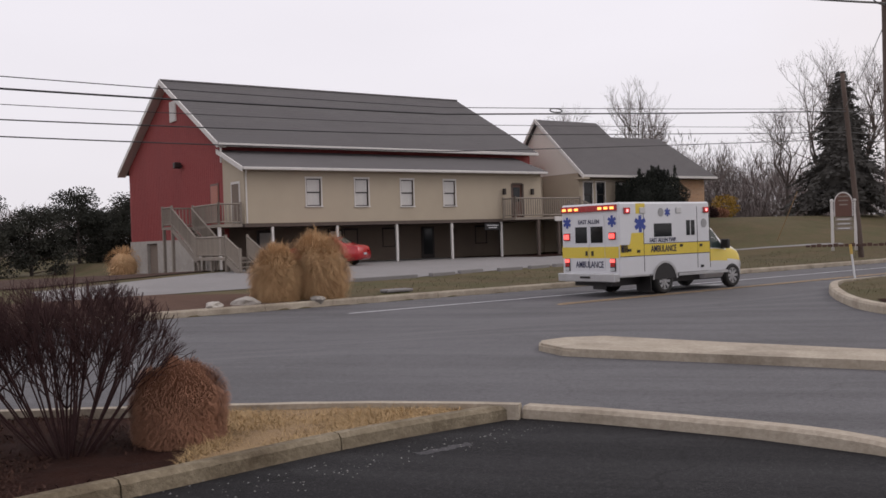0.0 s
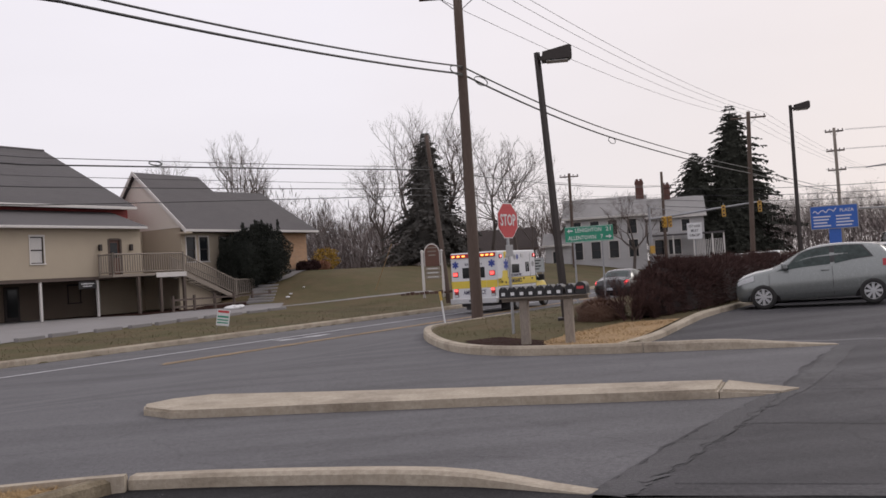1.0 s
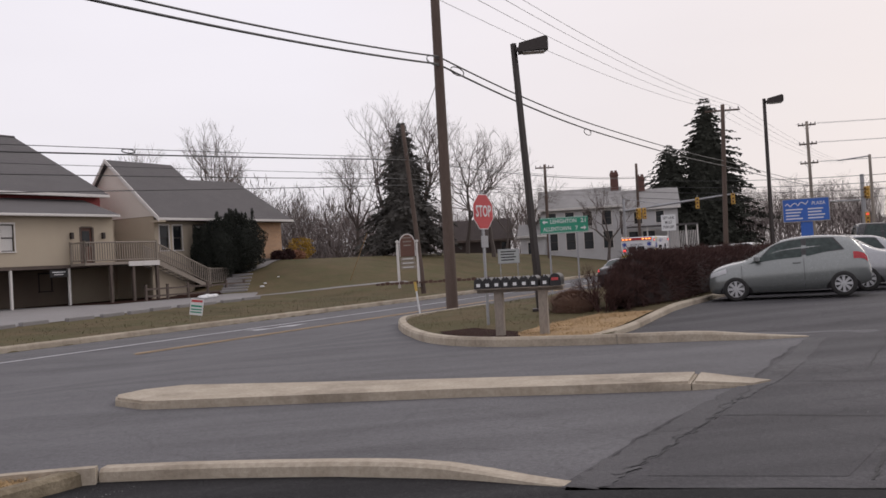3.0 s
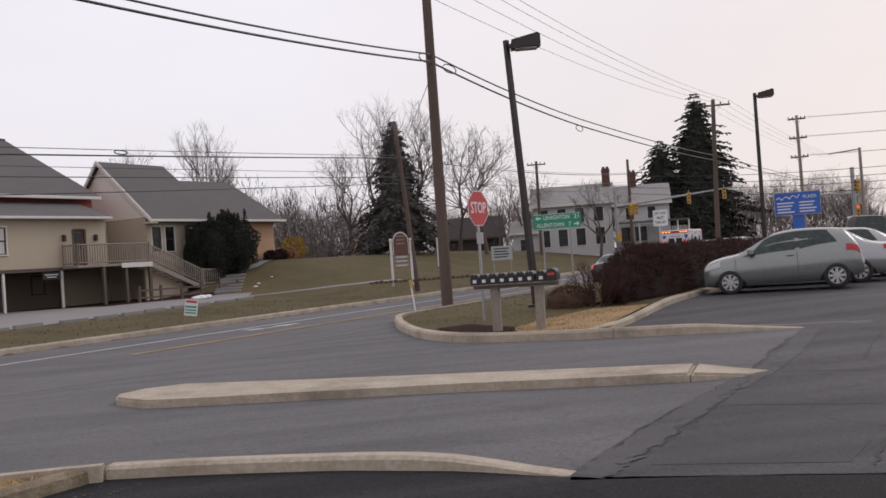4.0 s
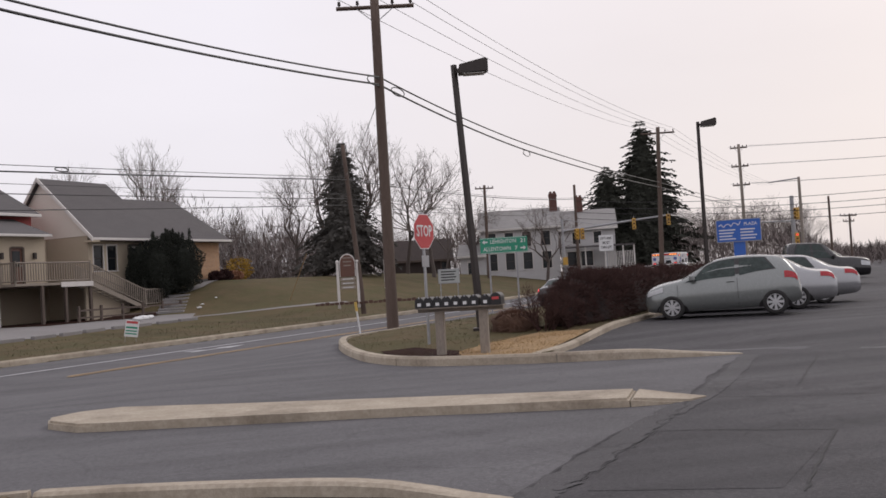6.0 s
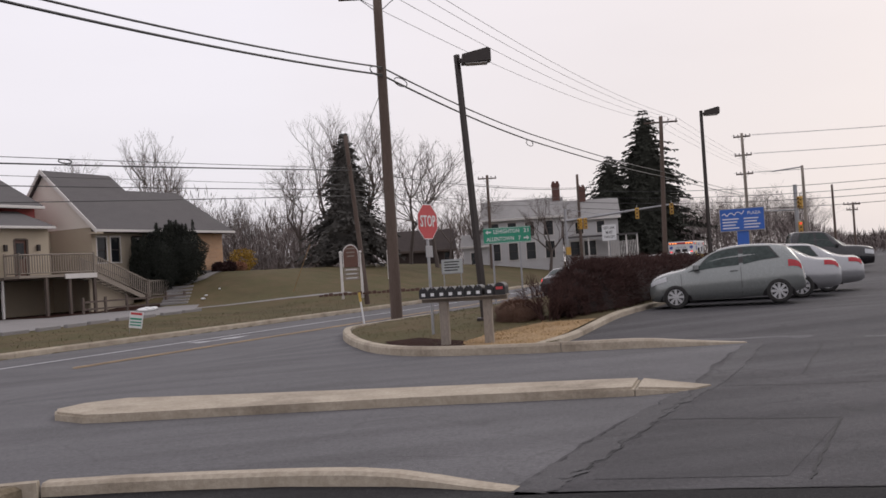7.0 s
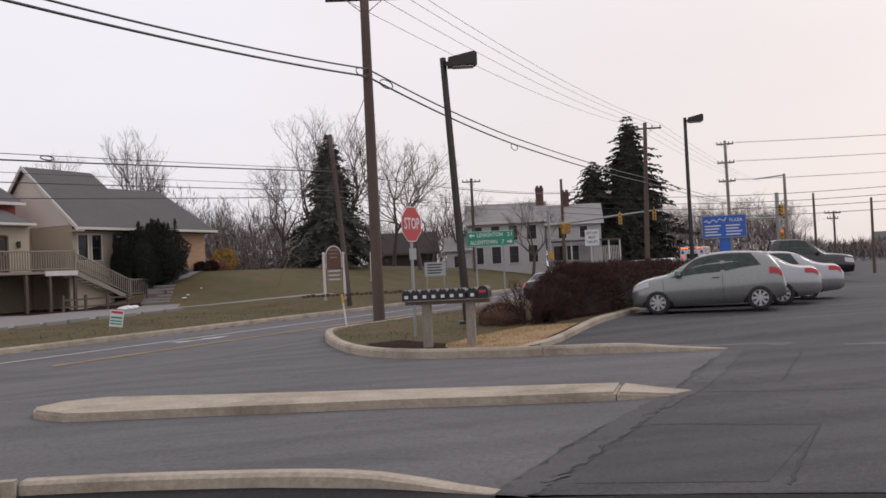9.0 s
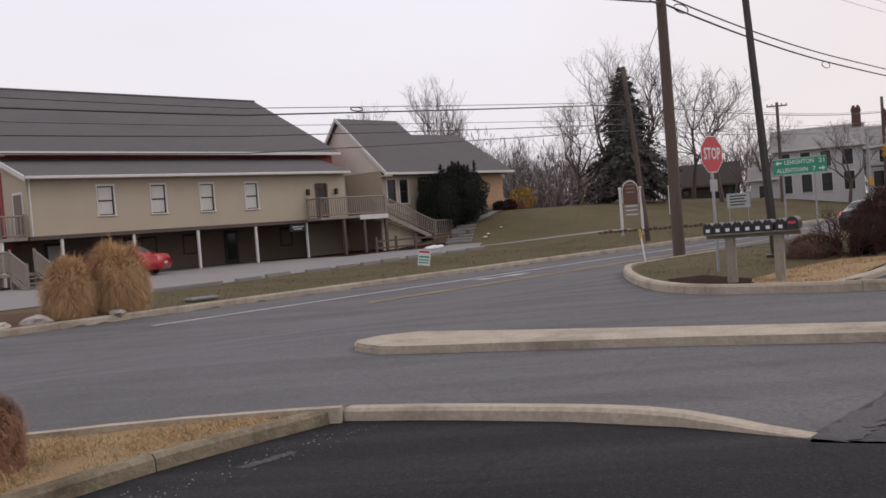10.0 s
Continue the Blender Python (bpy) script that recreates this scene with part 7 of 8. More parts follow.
STRAW_BLADE = material("straw_blades", (0.56, 0.385, 0.19), (0.43, 0.29, 0.14), 3, 30, 0.95, island=0.6, grime=0)
GREEN_BLADE = material("winter_grass_blades", (0.12, 0.11, 0.05), (0.17, 0.135, 0.075), 1, 30, 0.95, island=0.6, grime=0)
GOLD = material("golden_shrub", (0.42, 0.26, 0.03), (0.3, 0.18, 0.03), 3, 30, 0.9, island=0.5, grime=0)


class Soup:
    """Faces gathered in plain lists, for things of many small pieces."""

    def __init__(self):
        self.v, self.f = [], []

    def limb(self, p, q, r0, r1, sides=3):
        d = (q - p)
        if d.length < 1e-5:
            return
        a = d.orthogonal().normalized()
        b = d.cross(a).normalized()
        n = len(self.v)
        for c, r in ((p, r0), (q, r1)):
            for k in range(sides):
                t = 2 * math.pi * k / sides
                self.v.append(c + a * (r * math.cos(t)) + b * (r * math.sin(t)))
        for k in range(sides):
            j = (k + 1) % sides
            self.f.append((n + k, n + j, n + sides + j, n + sides + k))

    def leaf(self, c, d, w):
        """A narrow diamond from c along d, as wide as w."""
        n = len(self.v)
        self.v += [c, c + d * 0.5 + w, c + d, c + d * 0.5 - w]
        self.f.append((n, n + 1, n + 2, n + 3))

    def blade(self, pts, w):
        n = len(self.v)
        for k, p in enumerate(pts):
            s = 1 - 0.85 * k / (len(pts) - 1)
            self.v += [p - w * s, p + w * s]
        for k in range(len(pts) - 1):
            self.f.append((n + 2 * k, n + 2 * k + 1, n + 2 * k + 3, n + 2 * k + 2))

    def link(self, name, mat, parent=None, kind=""):
        me = bpy.data.meshes.new(name)
        me.from_pydata([tuple(p) for p in self.v], [], self.f)
        me.materials.append(mat)
        ob = new(name, me)
        if parent:
            ob.parent = parent
        if kind:
            ob["kind"] = kind
        return ob


def rand_dir(rng):
    while True:
        v = Vector((rng.uniform(-1, 1), rng.uniform(-1, 1), rng.uniform(-1, 1)))
        if 0.05 < v.length < 1:
            return v.normalized()


def bare_tree(x, y, z, high, wide, seed, label, stems=1, levels=6, twig=0.02, group="bare trees", bark=BARK, twigs=TWIGS, category="tree", name="bare_tree", upright=0.5, start=0.3, r0=None, thin=0.6):
    """A leafless tree or shrub: trunk and limbs that fork and taper, and a crown of fine twigs."""
    rng = random.Random(seed)
    root = thing(name, Matrix.Translation((x, y, z)), label, category, group)
    trunk, crown = Soup(), Soup()

    def grow(p, d, length, r, level):
        steps = 3 if level < 3 else 2
        soup = trunk if level < 2 else crown
        q = p
        for s in range(steps):
            d = (d + rand_dir(rng) * (0.13 + 0.03 * level) + Vector((0, 0, 0.05 * upright))).normalized()
            e = q + d * length / steps
            rr = r * (1 - 0.3 * (s + 1) / steps)
            soup.limb(q, e, r * (1 - 0.3 * s / steps), rr, 6 if level < 2 else 4 if level < 3 else 3)
            q = e
            if level > 0 and level < levels - 1 and rng.random() < 0.55:
                side = (d + rand_dir(rng) * 0.95 + Vector((0, 0, 0.15))).normalized()
                grow(q, side, length * rng.uniform(0.45, 0.7), rr * 0.5, level + 1 if level + 2 >= levels else level + 2)
        if level < levels - 1:
            for k in range(rng.choice((2, 3)) if level else rng.choice((3, 4))):
                spread = 0.55 + 0.25 * wide
                side = (d + rand_dir(rng) * spread + Vector((0, 0, 0.1 + 0.3 * upright))).normalized()
                grow(q, side, length * rng.uniform(0.62, 0.85), max(r * thin * rng.uniform(0.85, 1.05), twig * 0.4), level + 1)

    for k in range(stems):
        a = 2 * math.pi * (k + rng.random() * 0.6) / stems
        out = Vector((math.cos(a), math.sin(a), 0))
        d = (Vector((0, 0, 1)) + out * (0.0 if stems == 1 else rng.uniform(0.15, 0.85) * wide)).normalized()
        base = out * (0.0 if stems == 1 else rng.uniform(0.02, 0.13) * wide)
        grow(base - Vector((0, 0, 0.1)), d, high * start, r0 or high * 0.022, 0)
    top = max(p.z for p in crown.v)
    k = high / top
    for soup in (trunk, crown):
        soup.v = [Vector((p.x * k, p.y * k, p.z * k)) for p in soup.v]
    trunk.link("trunk" if stems == 1 else "stem", bark, root)
    crown.link("crown", twigs, root, "stuff")
    return root


def conifer(x, y, z, high, r, seed, label, group="conifers", droop=0.25, gap=0.0, whorls=34, name="spruce_tree", mat=NEEDLES, tip=0.0, full=0.8):
    """A dark spruce: tapered trunk, whorls of drooping boughs hung with needle sprays, ragged outline."""
    rng = random.Random(seed)
    root = thing(name, Matrix.Translation((x, y, z)), label, "conifer", group)
    trunk, crown = Soup(), Soup()
    trunk.limb(Vector((0, 0, -0.3)), Vector((0, 0, high * 0.97)), r * 0.085, 0.02, 8)
    trunk.link("trunk", BARK, root)
    heart = bmesh.new()
    last = None
    for i in range(15):
        t = i / 14
        rr = r * 0.5 * (1 - t) ** 0.8 * (0.55 + 0.45 * min(1, t * 6))
        row = [heart.verts.new((rr * (1 + 0.25 * noise.noise((math.cos(q) * 2, math.sin(q) * 2, t * 9 + seed))) * math.cos(q), rr * math.sin(q), high * (0.06 + 0.9 * t))) for q in (2 * math.pi * k / 12 for k in range(12))]
        if last:
            for k in range(12):
                heart.faces.new((last[k], last[(k + 1) % 12], row[(k + 1) % 12], row[k]))
        last = row
    part("inner_crown", heart, mat, root, smooth=True)
    for w in range(whorls):
        t = (w + rng.random() * 0.8) / whorls
        zz = high * (0.07 + 0.93 * t)
        reach = r * (1 - t) ** full * rng.uniform(0.82, 1.12) * (0.7 + 0.3 * min(1, t * 8)) + 0.006 * r
        if gap and rng.random() < gap:
            reach *= 0.62
        n = 6 + int(6 * (1 - t))
        for k in range(n):
            a = 2 * math.pi * (k + rng.random()) / n
            out = Vector((math.cos(a), math.sin(a), 0))
            side = Vector((-out.y, out.x, 0))
            l = reach * rng.uniform(0.6, 1.15)
            m = max(3, int(l / (0.028 * r + 0.04)))
            for j in range(m):
                s = (j + 0.7) / m
                c = out * (l * s) + Vector((0, 0, zz + l * (tip * s - droop * s * s * 1.5)))
                size = (0.07 * r + 0.06) * rng.uniform(0.6, 1.4) * (1.2 - 0.5 * s) * (0.4 + 0.6 * (1 - t) ** 0.5)
                for e in (-1, 1):
                    d = (out * rng.uniform(0.3, 0.8) + side * e * rng.uniform(0.4, 1.0) + Vector((0, 0, rng.uniform(-0.55, 0.1)))).normalized() * size * 1.8
                    crown.leaf(c, d, (Vector((0, 0, 1)) * rng.uniform(0.2, 1) + out * rng.uniform(-0.8, 0.8)).normalized() * size * 0.36)
    crown.link("crown", mat, root, "stuff")
    return root


PINE = material("pine_needles", (0.062, 0.064, 0.052), (0.042, 0.042, 0.036), 2, 20, 0.9, island=0.5, grime=0, spec=0.15)


def pine(x, y, z, high, r, seed):
    """A dark pine: bare trunk, limbs that carry separate rounded clouds of needles."""
    rng = random.Random(seed)
    root = thing("pine_tree", Matrix.Translation((x, y, z)), "dark round-headed pine in the wood beyond the barn", "conifer", "pines")
    trunk, crown = Soup(), Soup()
    trunk.limb(Vector((0, 0, -0.3)), Vector((0, 0, high * 0.9)), 0.16, 0.05, 7)
    for k in range(26):
        t = rng.uniform(0.12, 1.0)
        a = rng.uniform(0, 6.283)
        reach = r * (0.35 + 0.65 * math.sin(math.pi * min(1, 0.25 + 0.75 * t)) ** 0.7) * rng.uniform(0.3, 0.9)
        c = Vector((math.cos(a) * reach, math.sin(a) * reach, high * t * 0.93))
        trunk.limb(Vector((0, 0, c.z - 0.4)), c, 0.06, 0.02, 4)
        s = rng.uniform(0.3, 0.5) * r
        leafy(crown, c, s, s, s * 0.55, 420, 0.2, rng, 0.8)
    trunk.link("trunk", BARK, root)
    crown.link("crown", PINE, root, "stuff")
    return root


def leafy(soup, c, rx, ry, rz, n, size, rng, thick=0.3):
    """Leaves in the outer shell of an ellipsoid with an uneven surface."""
    for _ in range(n):
        d = rand_dir(rng)
        bump = 1 + 0.22 * noise.noise(d * 2.3 + Vector(c))
        k = (1 - thick * rng.random() ** 1.5) * bump
        p = Vector((c[0] + d.x * rx * k, c[1] + d.y * ry * k, c[2] + d.z * rz * k))
        e = (d + rand_dir(rng) * 0.9).normalized()
        soup.leaf(p, e * size * rng.uniform(0.7, 1.4), e.cross(rand_dir(rng)).normalized() * size * 0.3)


def grass_mound(x, y, z, r, high, n, mat, label, seed, name="ornamental_grass", width=0.006, group="", clipped=False):
    """A mound of dry grass: blades rising from a tight base and arching outwards, over a dense heart."""
    rng = random.Random(seed)
    root = thing(name, Matrix.Translation((x, y, z)), label, "ornamental grass", group)
    heart = bmesh.new()
    bmesh.ops.create_icosphere(heart, subdivisions=3, radius=1)
    core = 0.88 if clipped else 0.8

    def dome(e, out):
        """A point of the mound's skin, e radians down from its top."""
        f = math.cos(e)
        if clipped and e > 1.5:
            return out * r * (1 - 0.1 * (e - 1.5)) + Vector((0, 0, high * (0.44 + 0.56 * f)))
        return out * (r * max(math.sin(e), 0.0) ** 0.86) + Vector((0, 0, high * (0.44 + 0.56 * f)))

    for v in heart.verts:
        k = core * (1 + 0.1 * noise.noise(v.co * 2.5 + Vector((seed, 0, 0))))
        e = min(math.acos(max(-1, min(1, v.co.z))), 2.45)
        flat = Vector((v.co.x, v.co.y, 0))
        out = flat.normalized() if flat.length > 1e-6 else Vector()
        p = dome(e, out)
        v.co = Vector((p.x * k, p.y * k, p.z * k if p.z > 0.05 else -0.02))
    part("heart", heart, mat, root, smooth=True)
    soup = Soup()
    for _ in range(n):
        a = rng.uniform(0, 2 * math.pi)
        e = math.acos(rng.uniform(-0.75 if clipped else -0.72, 1.0))
        out = Vector((math.cos(a), math.sin(a), 0))
        lump = 1 + 0.13 * noise.noise((math.cos(a) * 1.9 + seed, math.sin(a) * 1.9, e * 1.8)) + (0 if clipped else 0.08 * noise.noise((math.cos(a) * 5 + seed, math.sin(a) * 5, e * 5))) + rng.gauss(0, 0.02 if clipped else 0.035)
        surf = dome(e, out) * lump
        away = (out * math.sin(e) + Vector((0, 0, math.cos(e)))).normalized()
        fall = Vector((0, 0, -0.55 * math.sin(e)))
        d = (away * 0.6 + fall + Vector((0, 0, 0.1 * math.cos(e))) + rand_dir(rng) * (0.5 if clipped else 0.6)).normalized()
        w = Vector((-out.y, out.x, 0)) * width
        l = high * rng.uniform(0.03, 0.07 if clipped else 0.17)
        start_p = surf * 0.86 + Vector((0, 0, 0.1 * high * (0.4 if clipped else 1.0) * math.sin(e)))
        soup.blade([start_p, surf, surf + d * l * 0.6, surf + d * l - Vector((0, 0, 0.2 * l))], w)
    soup.link("blades", mat, root, "stuff")
    return root


def tufts(name, pts, n, seed, mat, label, high=0.09, width=0.004, lift=0.1, flat=0.5, category="grass"):
    """Many short blades scattered inside an outline on the ground."""
    rng = random.Random(seed)
    xs, ys = [p[0] for p in pts], [p[1] for p in pts]

    def inside(x, y):
        hit = False
        for (a, b), (c, d) in zip(pts, pts[1:] + pts[:1]):
            if (b > y) != (d > y) and x < (c - a) * (y - b) / (d - b) + a:
                hit = not hit
        return hit

    soup = Soup()
    while n > 0:
        x, y = rng.uniform(min(xs), max(xs)), rng.uniform(min(ys), max(ys))
        if not inside(x, y) or noise.noise((x * 1.1, y * 1.1, seed)) < -0.35 * rng.random() - 0.05:
            n -= 0.3
            continue
        n -= 1
        p = Vector((x, y, height(x, y) + lift))
        lean = rand_dir(rng)
        d = Vector((lean.x * flat, lean.y * flat, 0.5)).normalized() * high * rng.uniform(0.5, 1.5)
        w = Vector((-d.y, d.x, 0.0))
        w = (w.normalized() if w.length > 1e-4 else Vector((1, 0, 0))) * width
        soup.blade([p, p + d * 0.6, p + d + Vector((lean.x, lean.y, -0.3)) * high * 0.25], w)
    return tagged(soup.link(name, mat), label, category, kind="stuff")


# foreground: winter shrub, clipped grass mounds, straw
def vase_shrub(x, y, z, high, wide, stems, seed, label):
    """A leafless shrub: many straight stems fanning up from one crown, forking at narrow angles into fine upright twigs."""
    rng = random.Random(seed)
    root = thing("winter_shrub", Matrix.Translation((x, y, z)), label, "shrub")
    stem, fine = Soup(), Soup()

    def run(p, d, length, r, level):
        n = (7, 5, 4, 3)[level]
        for k in range(n):
            d = (d + rand_dir(rng) * (0.05 + 0.02 * level) + Vector((0, 0, 0.035))).normalized()
            q = p + d * (length / n)
            t = (k + 1) / n
            rim = 1 + 0.16 * noise.noise(q * 3.1 + Vector((seed, 0, 0))) + rng.uniform(-0.06, 0.06)
            if q.z > 0.5 and (q.x * q.x + q.y * q.y) / (0.93 * rim) ** 2 + ((q.z - 0.5) / ((high - 0.5) * rim)) ** 2 > 1:
                return
            (stem if level == 0 else fine).limb(p, q, r * (1 - 0.6 * k / n), r * (1 - 0.6 * t), 5 if level == 0 else 3)
            p = q
            if level < 3 and t > (0.34, 0.2, 0.2)[level]:
                for _ in range((3, 3, 2)[level] if rng.random() < 0.75 else 2):
                    e = (d + rand_dir(rng) * 0.52 + Vector((0, 0, 0.06))).normalized()
                    run(p, e, length * rng.uniform(0.32, 0.5) * (1.15 - 0.35 * t), max(r * 0.5, 0.0016), level + 1)

    for k in range(stems):
        a = 2 * math.pi * (k * 0.618 + 0.1 * rng.random())
        lean = math.sqrt((k + 0.5) / stems)
        out = Vector((math.cos(a), math.sin(a), 0))
        run(out * 0.16 * lean + Vector((0, 0, -0.08)), (Vector((0, 0, 1)) + out * lean * wide).normalized(), high * rng.uniform(0.95, 1.15) * (1 + 0.1 * lean), rng.uniform(0.007, 0.012), 0)
    stem.link("stem", BUSH_TWIG, root)
    fine.link("crown", BUSH_TWIG, root, "stuff")
    return root


vase_shrub(-4.56, 6.0, 0.1, 1.27, 1.0, 40, 11, "dense dark leafless shrub with purple-brown upright twigs")
vase_shrub(-5.7, 5.75, 0.1, 1.24, 1.0, 34, 12, "dark leafless shrub touching its neighbour in the bed")
grass_mound(-3.93, 6.5, 0.06, 0.37, 0.62, 16000, RUST_BLADE, "rust-brown clipped mound of ornamental grass in the bed", 3, width=0.003, clipped=True)
BED = [(-1.75, 7.9), (-2.45, 7.05), (-2.85, 6.45), (-3.3, 5.68), (-3.5, 5.7), (-3.7, 6.5), (-4.2, 7.6), (-3.1, 7.85), (-2.2, 7.9)]
tufts("dead_grass", BED, 16000, 5, STRAW_BLADE, "matted straw-coloured dead grass blades in the bed", 0.075, 0.0028, 0.085, 1.3, "dead grass")
tufts("bark_chips", [(-3.9, 5.6), (-3.45, 5.3), (-3.95, 4.4), (-5.2, 2.5), (-7, 3.5), (-6.5, 7.1), (-4.3, 7.65)], 15000, 6, CHIPS, "dark bark chips strewn over the bed", 0.04, 0.008, 0.075, 1.6, "mulch")

# mailbox island
ISLE = [(5.6, 16.4), (4.2, 17.1), (3.4, 17.85), (3.1, 18.9), (2.95, 20.9), (3.05, 22.9), (3.5, 25.0), (4.85, 27.1), (6.5, 29.4), (11, 34), (14, 30), (8, 21), (6.9, 18.4)]
tufts("grass_blades", ISLE, 9000, 7, GREEN_BLADE, "thin winter grass blades on the island", 0.06, 0.006, 0.1, 0.8)
tufts("dead_grass", [(4.35, 17.2), (5.5, 16.65), (6.9, 18.4), (8.0, 19.8), (6.9, 20.2), (5.4, 19.4), (4.6, 18.3)], 6000, 8, STRAW_BLADE, "bright straw-coloured grass below the mailboxes", 0.07, 0.005, 0.12, 1.0, "dead grass")
grass_mound(6.85, 21.6, height(6.85, 21.6) + 0.08, 0.66, 0.5, 3600, SHADED_BLADE, "low clipped grass mound behind the mailboxes, its brown darkened as shade", 4, width=0.007, clipped=True)

# hedge along the parking bays
rng = random.Random(31)
hedge = thing("hedge", Matrix(), "long brown leafless clipped hedge along the parking bays", "hedge")
A, Bv = Vector((7.75, 20.95)), Vector((29.0, 47.0))
hd = (Bv - A).normalized()
hn = Vector((-hd.y, hd.x))
core, twigs_soup, stems_soup = bmesh.new(), Soup(), Soup()
rows = []
length = (Bv - A).length
for i in range(70):
    s = length * i / 69
    c = A + hd * s
    g = height(c.x, c.y) + 0.1
    endk = min(1.0, 0.25 + s / 1.9)
    ring = []
    for j in range(13):
        a = math.pi * j / 12
        bumpk = 1 + 0.12 * noise.noise((s * 0.9, a * 2, 3.3)) + 0.08 * noise.noise((s * 3, a * 4, 1))
        ring.append((math.cos(a) * 0.82 * bumpk * endk, 0.05 + (1.22 * endk) * (math.sin(a) ** 0.55 if j not in (0, 12) else 0) * bumpk))
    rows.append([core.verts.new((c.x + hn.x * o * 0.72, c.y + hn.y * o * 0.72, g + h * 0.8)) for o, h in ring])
    for _ in range(2600 if s < 4 else 1000 if s < 14 else 260):
        j = rng.randrange(12)
        t = rng.random()
        o, h = (ring[j][k] + (ring[j + 1][k] - ring[j][k]) * t for k in (0, 1))
        deep = 1 - 0.26 * rng.random() ** 2
        p = Vector((c.x + hn.x * o * 0.93 * deep, c.y + hn.y * o * 0.93 * deep, g + h * 0.95 * deep)) + Vector((hd.x, hd.y, 0)) * rng.uniform(-0.25, 0.25)
        d = (Vector((hn.x * o, hn.y * o, (h - 0.4))) + rand_dir(rng) * 0.7).normalized() * rng.uniform(0.08, 0.24)
        twigs_soup.leaf(p, d, d.cross(rand_dir(rng)).normalized() * rng.uniform(0.003, 0.009))
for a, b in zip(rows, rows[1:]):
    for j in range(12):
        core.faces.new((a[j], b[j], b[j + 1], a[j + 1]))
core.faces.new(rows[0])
# added solid core, coloured darker than the twigs as the shade between them
part("heart", core, material("hedge_shade_core", (0.035, 0.021, 0.019), (0.02, 0.013, 0.012), 4, 40, 0.95, bump=1.0), hedge, smooth=True)
twigs_soup.link("twig_mass", HEDGE_TWIG, hedge, "stuff")
bare_tree(7.3, 20.75, height(7.3, 20.75) + 0.1, 1.15, 1.1, 21, "loose brown leafless shrub at the hedge's end", stems=12, levels=5, twig=0.006, group="", bark=HEDGE_TWIG, twigs=HEDGE_TWIG, category="shrub", name="winter_shrub", upright=0.5, start=0.3, r0=0.016)

# tan grasses and boulders across the road
for x, y, r, h, sd in ((-11.95, 25.3, 0.72, 1.6, 1), (-11.1, 26.4, 0.92, 1.9, 2)):
    grass_mound(x, y, height(x, y) - 0.02, r, h, 14000, TAN_BLADE, "large tan mound of dry ornamental grass by the drive", sd, width=0.007, group="tan grass mounds")


def boulder(x, y, r, seed, flat=0.6):
    bm = bmesh.new()
    bmesh.ops.create_icosphere(bm, subdivisions=3, radius=r)
    for v in bm.verts:
        k = 1 + 0.35 * noise.noise(v.co * (1.6 / r) + Vector((seed * 7.1, 0, 0)))
        v.co = Vector((v.co.x * 1.25 * k, v.co.y * k, v.co.z * flat * k))
    ob = part("boulder", bm, STONE)
    ob.matrix_world = pose(x, y, height(x, y) + r * flat * 0.45, 0, 0, seed * 50)
    return tagged(ob, "pale grey landscaping boulder on the verge", "boulder", "boulders")


for x, y, r, s in ((-12.35, 24.1, 0.29, 1), (-12.85, 23.2, 0.24, 2), (-10.75, 25.45, 0.2, 3)):
    boulder(x, y, r, s)
filled("bark_bed", [xy(u, v) for u, v in ((-8, 24.22), (13.2, 24.22), (14.5, 25.4), (13.6, 28), (11, 30.2), (-8, 30.2))], 0.05, material("red_brown_bark", (0.125, 0.075, 0.054), (0.085, 0.05, 0.037), 3, 40, 0.95, bump=0.8, spec=0.1), "red-brown bark bed under the grasses", "mulch", 0.6)
tufts("grass_blades", [xy(u, v) for u, v in ((13, 24.25), (60, 24.25), (60, 29), (44, 31.2), (14, 30.2))], 9000, 9, GREEN_BLADE, "rough winter grass on the verge", 0.09, 0.011, 0.0, 0.9)
kerbslab = boxed("concrete_slab", (-0.5, -0.25, 0.0), (0.5, 0.25, 0.1), SLAB, None, 0.03)
kerbslab.matrix_world = pose(-9.6, 29.3, height(-9.6, 29.3) + 0.02, 0, 0, 50)
filled("leaf_litter", [xy(u, v) for u, v in ((3, 36), (8.5, 36), (13.5, 39), (19.5, 43.3), (20.3, 47), (20.5, 64), (6, 66), (-2, 52))], 0.04, material("brown_leaf_litter", (0.085, 0.052, 0.04), (0.045, 0.03, 0.025), 1.5, 25, 0.95, bump=0.9, spec=0.1), "dark brown leaf litter and bare soil beside the barn", "leaf litter", 0.9)
tagged(kerbslab, "loose pale concrete slab at the drive's edge", "slab")

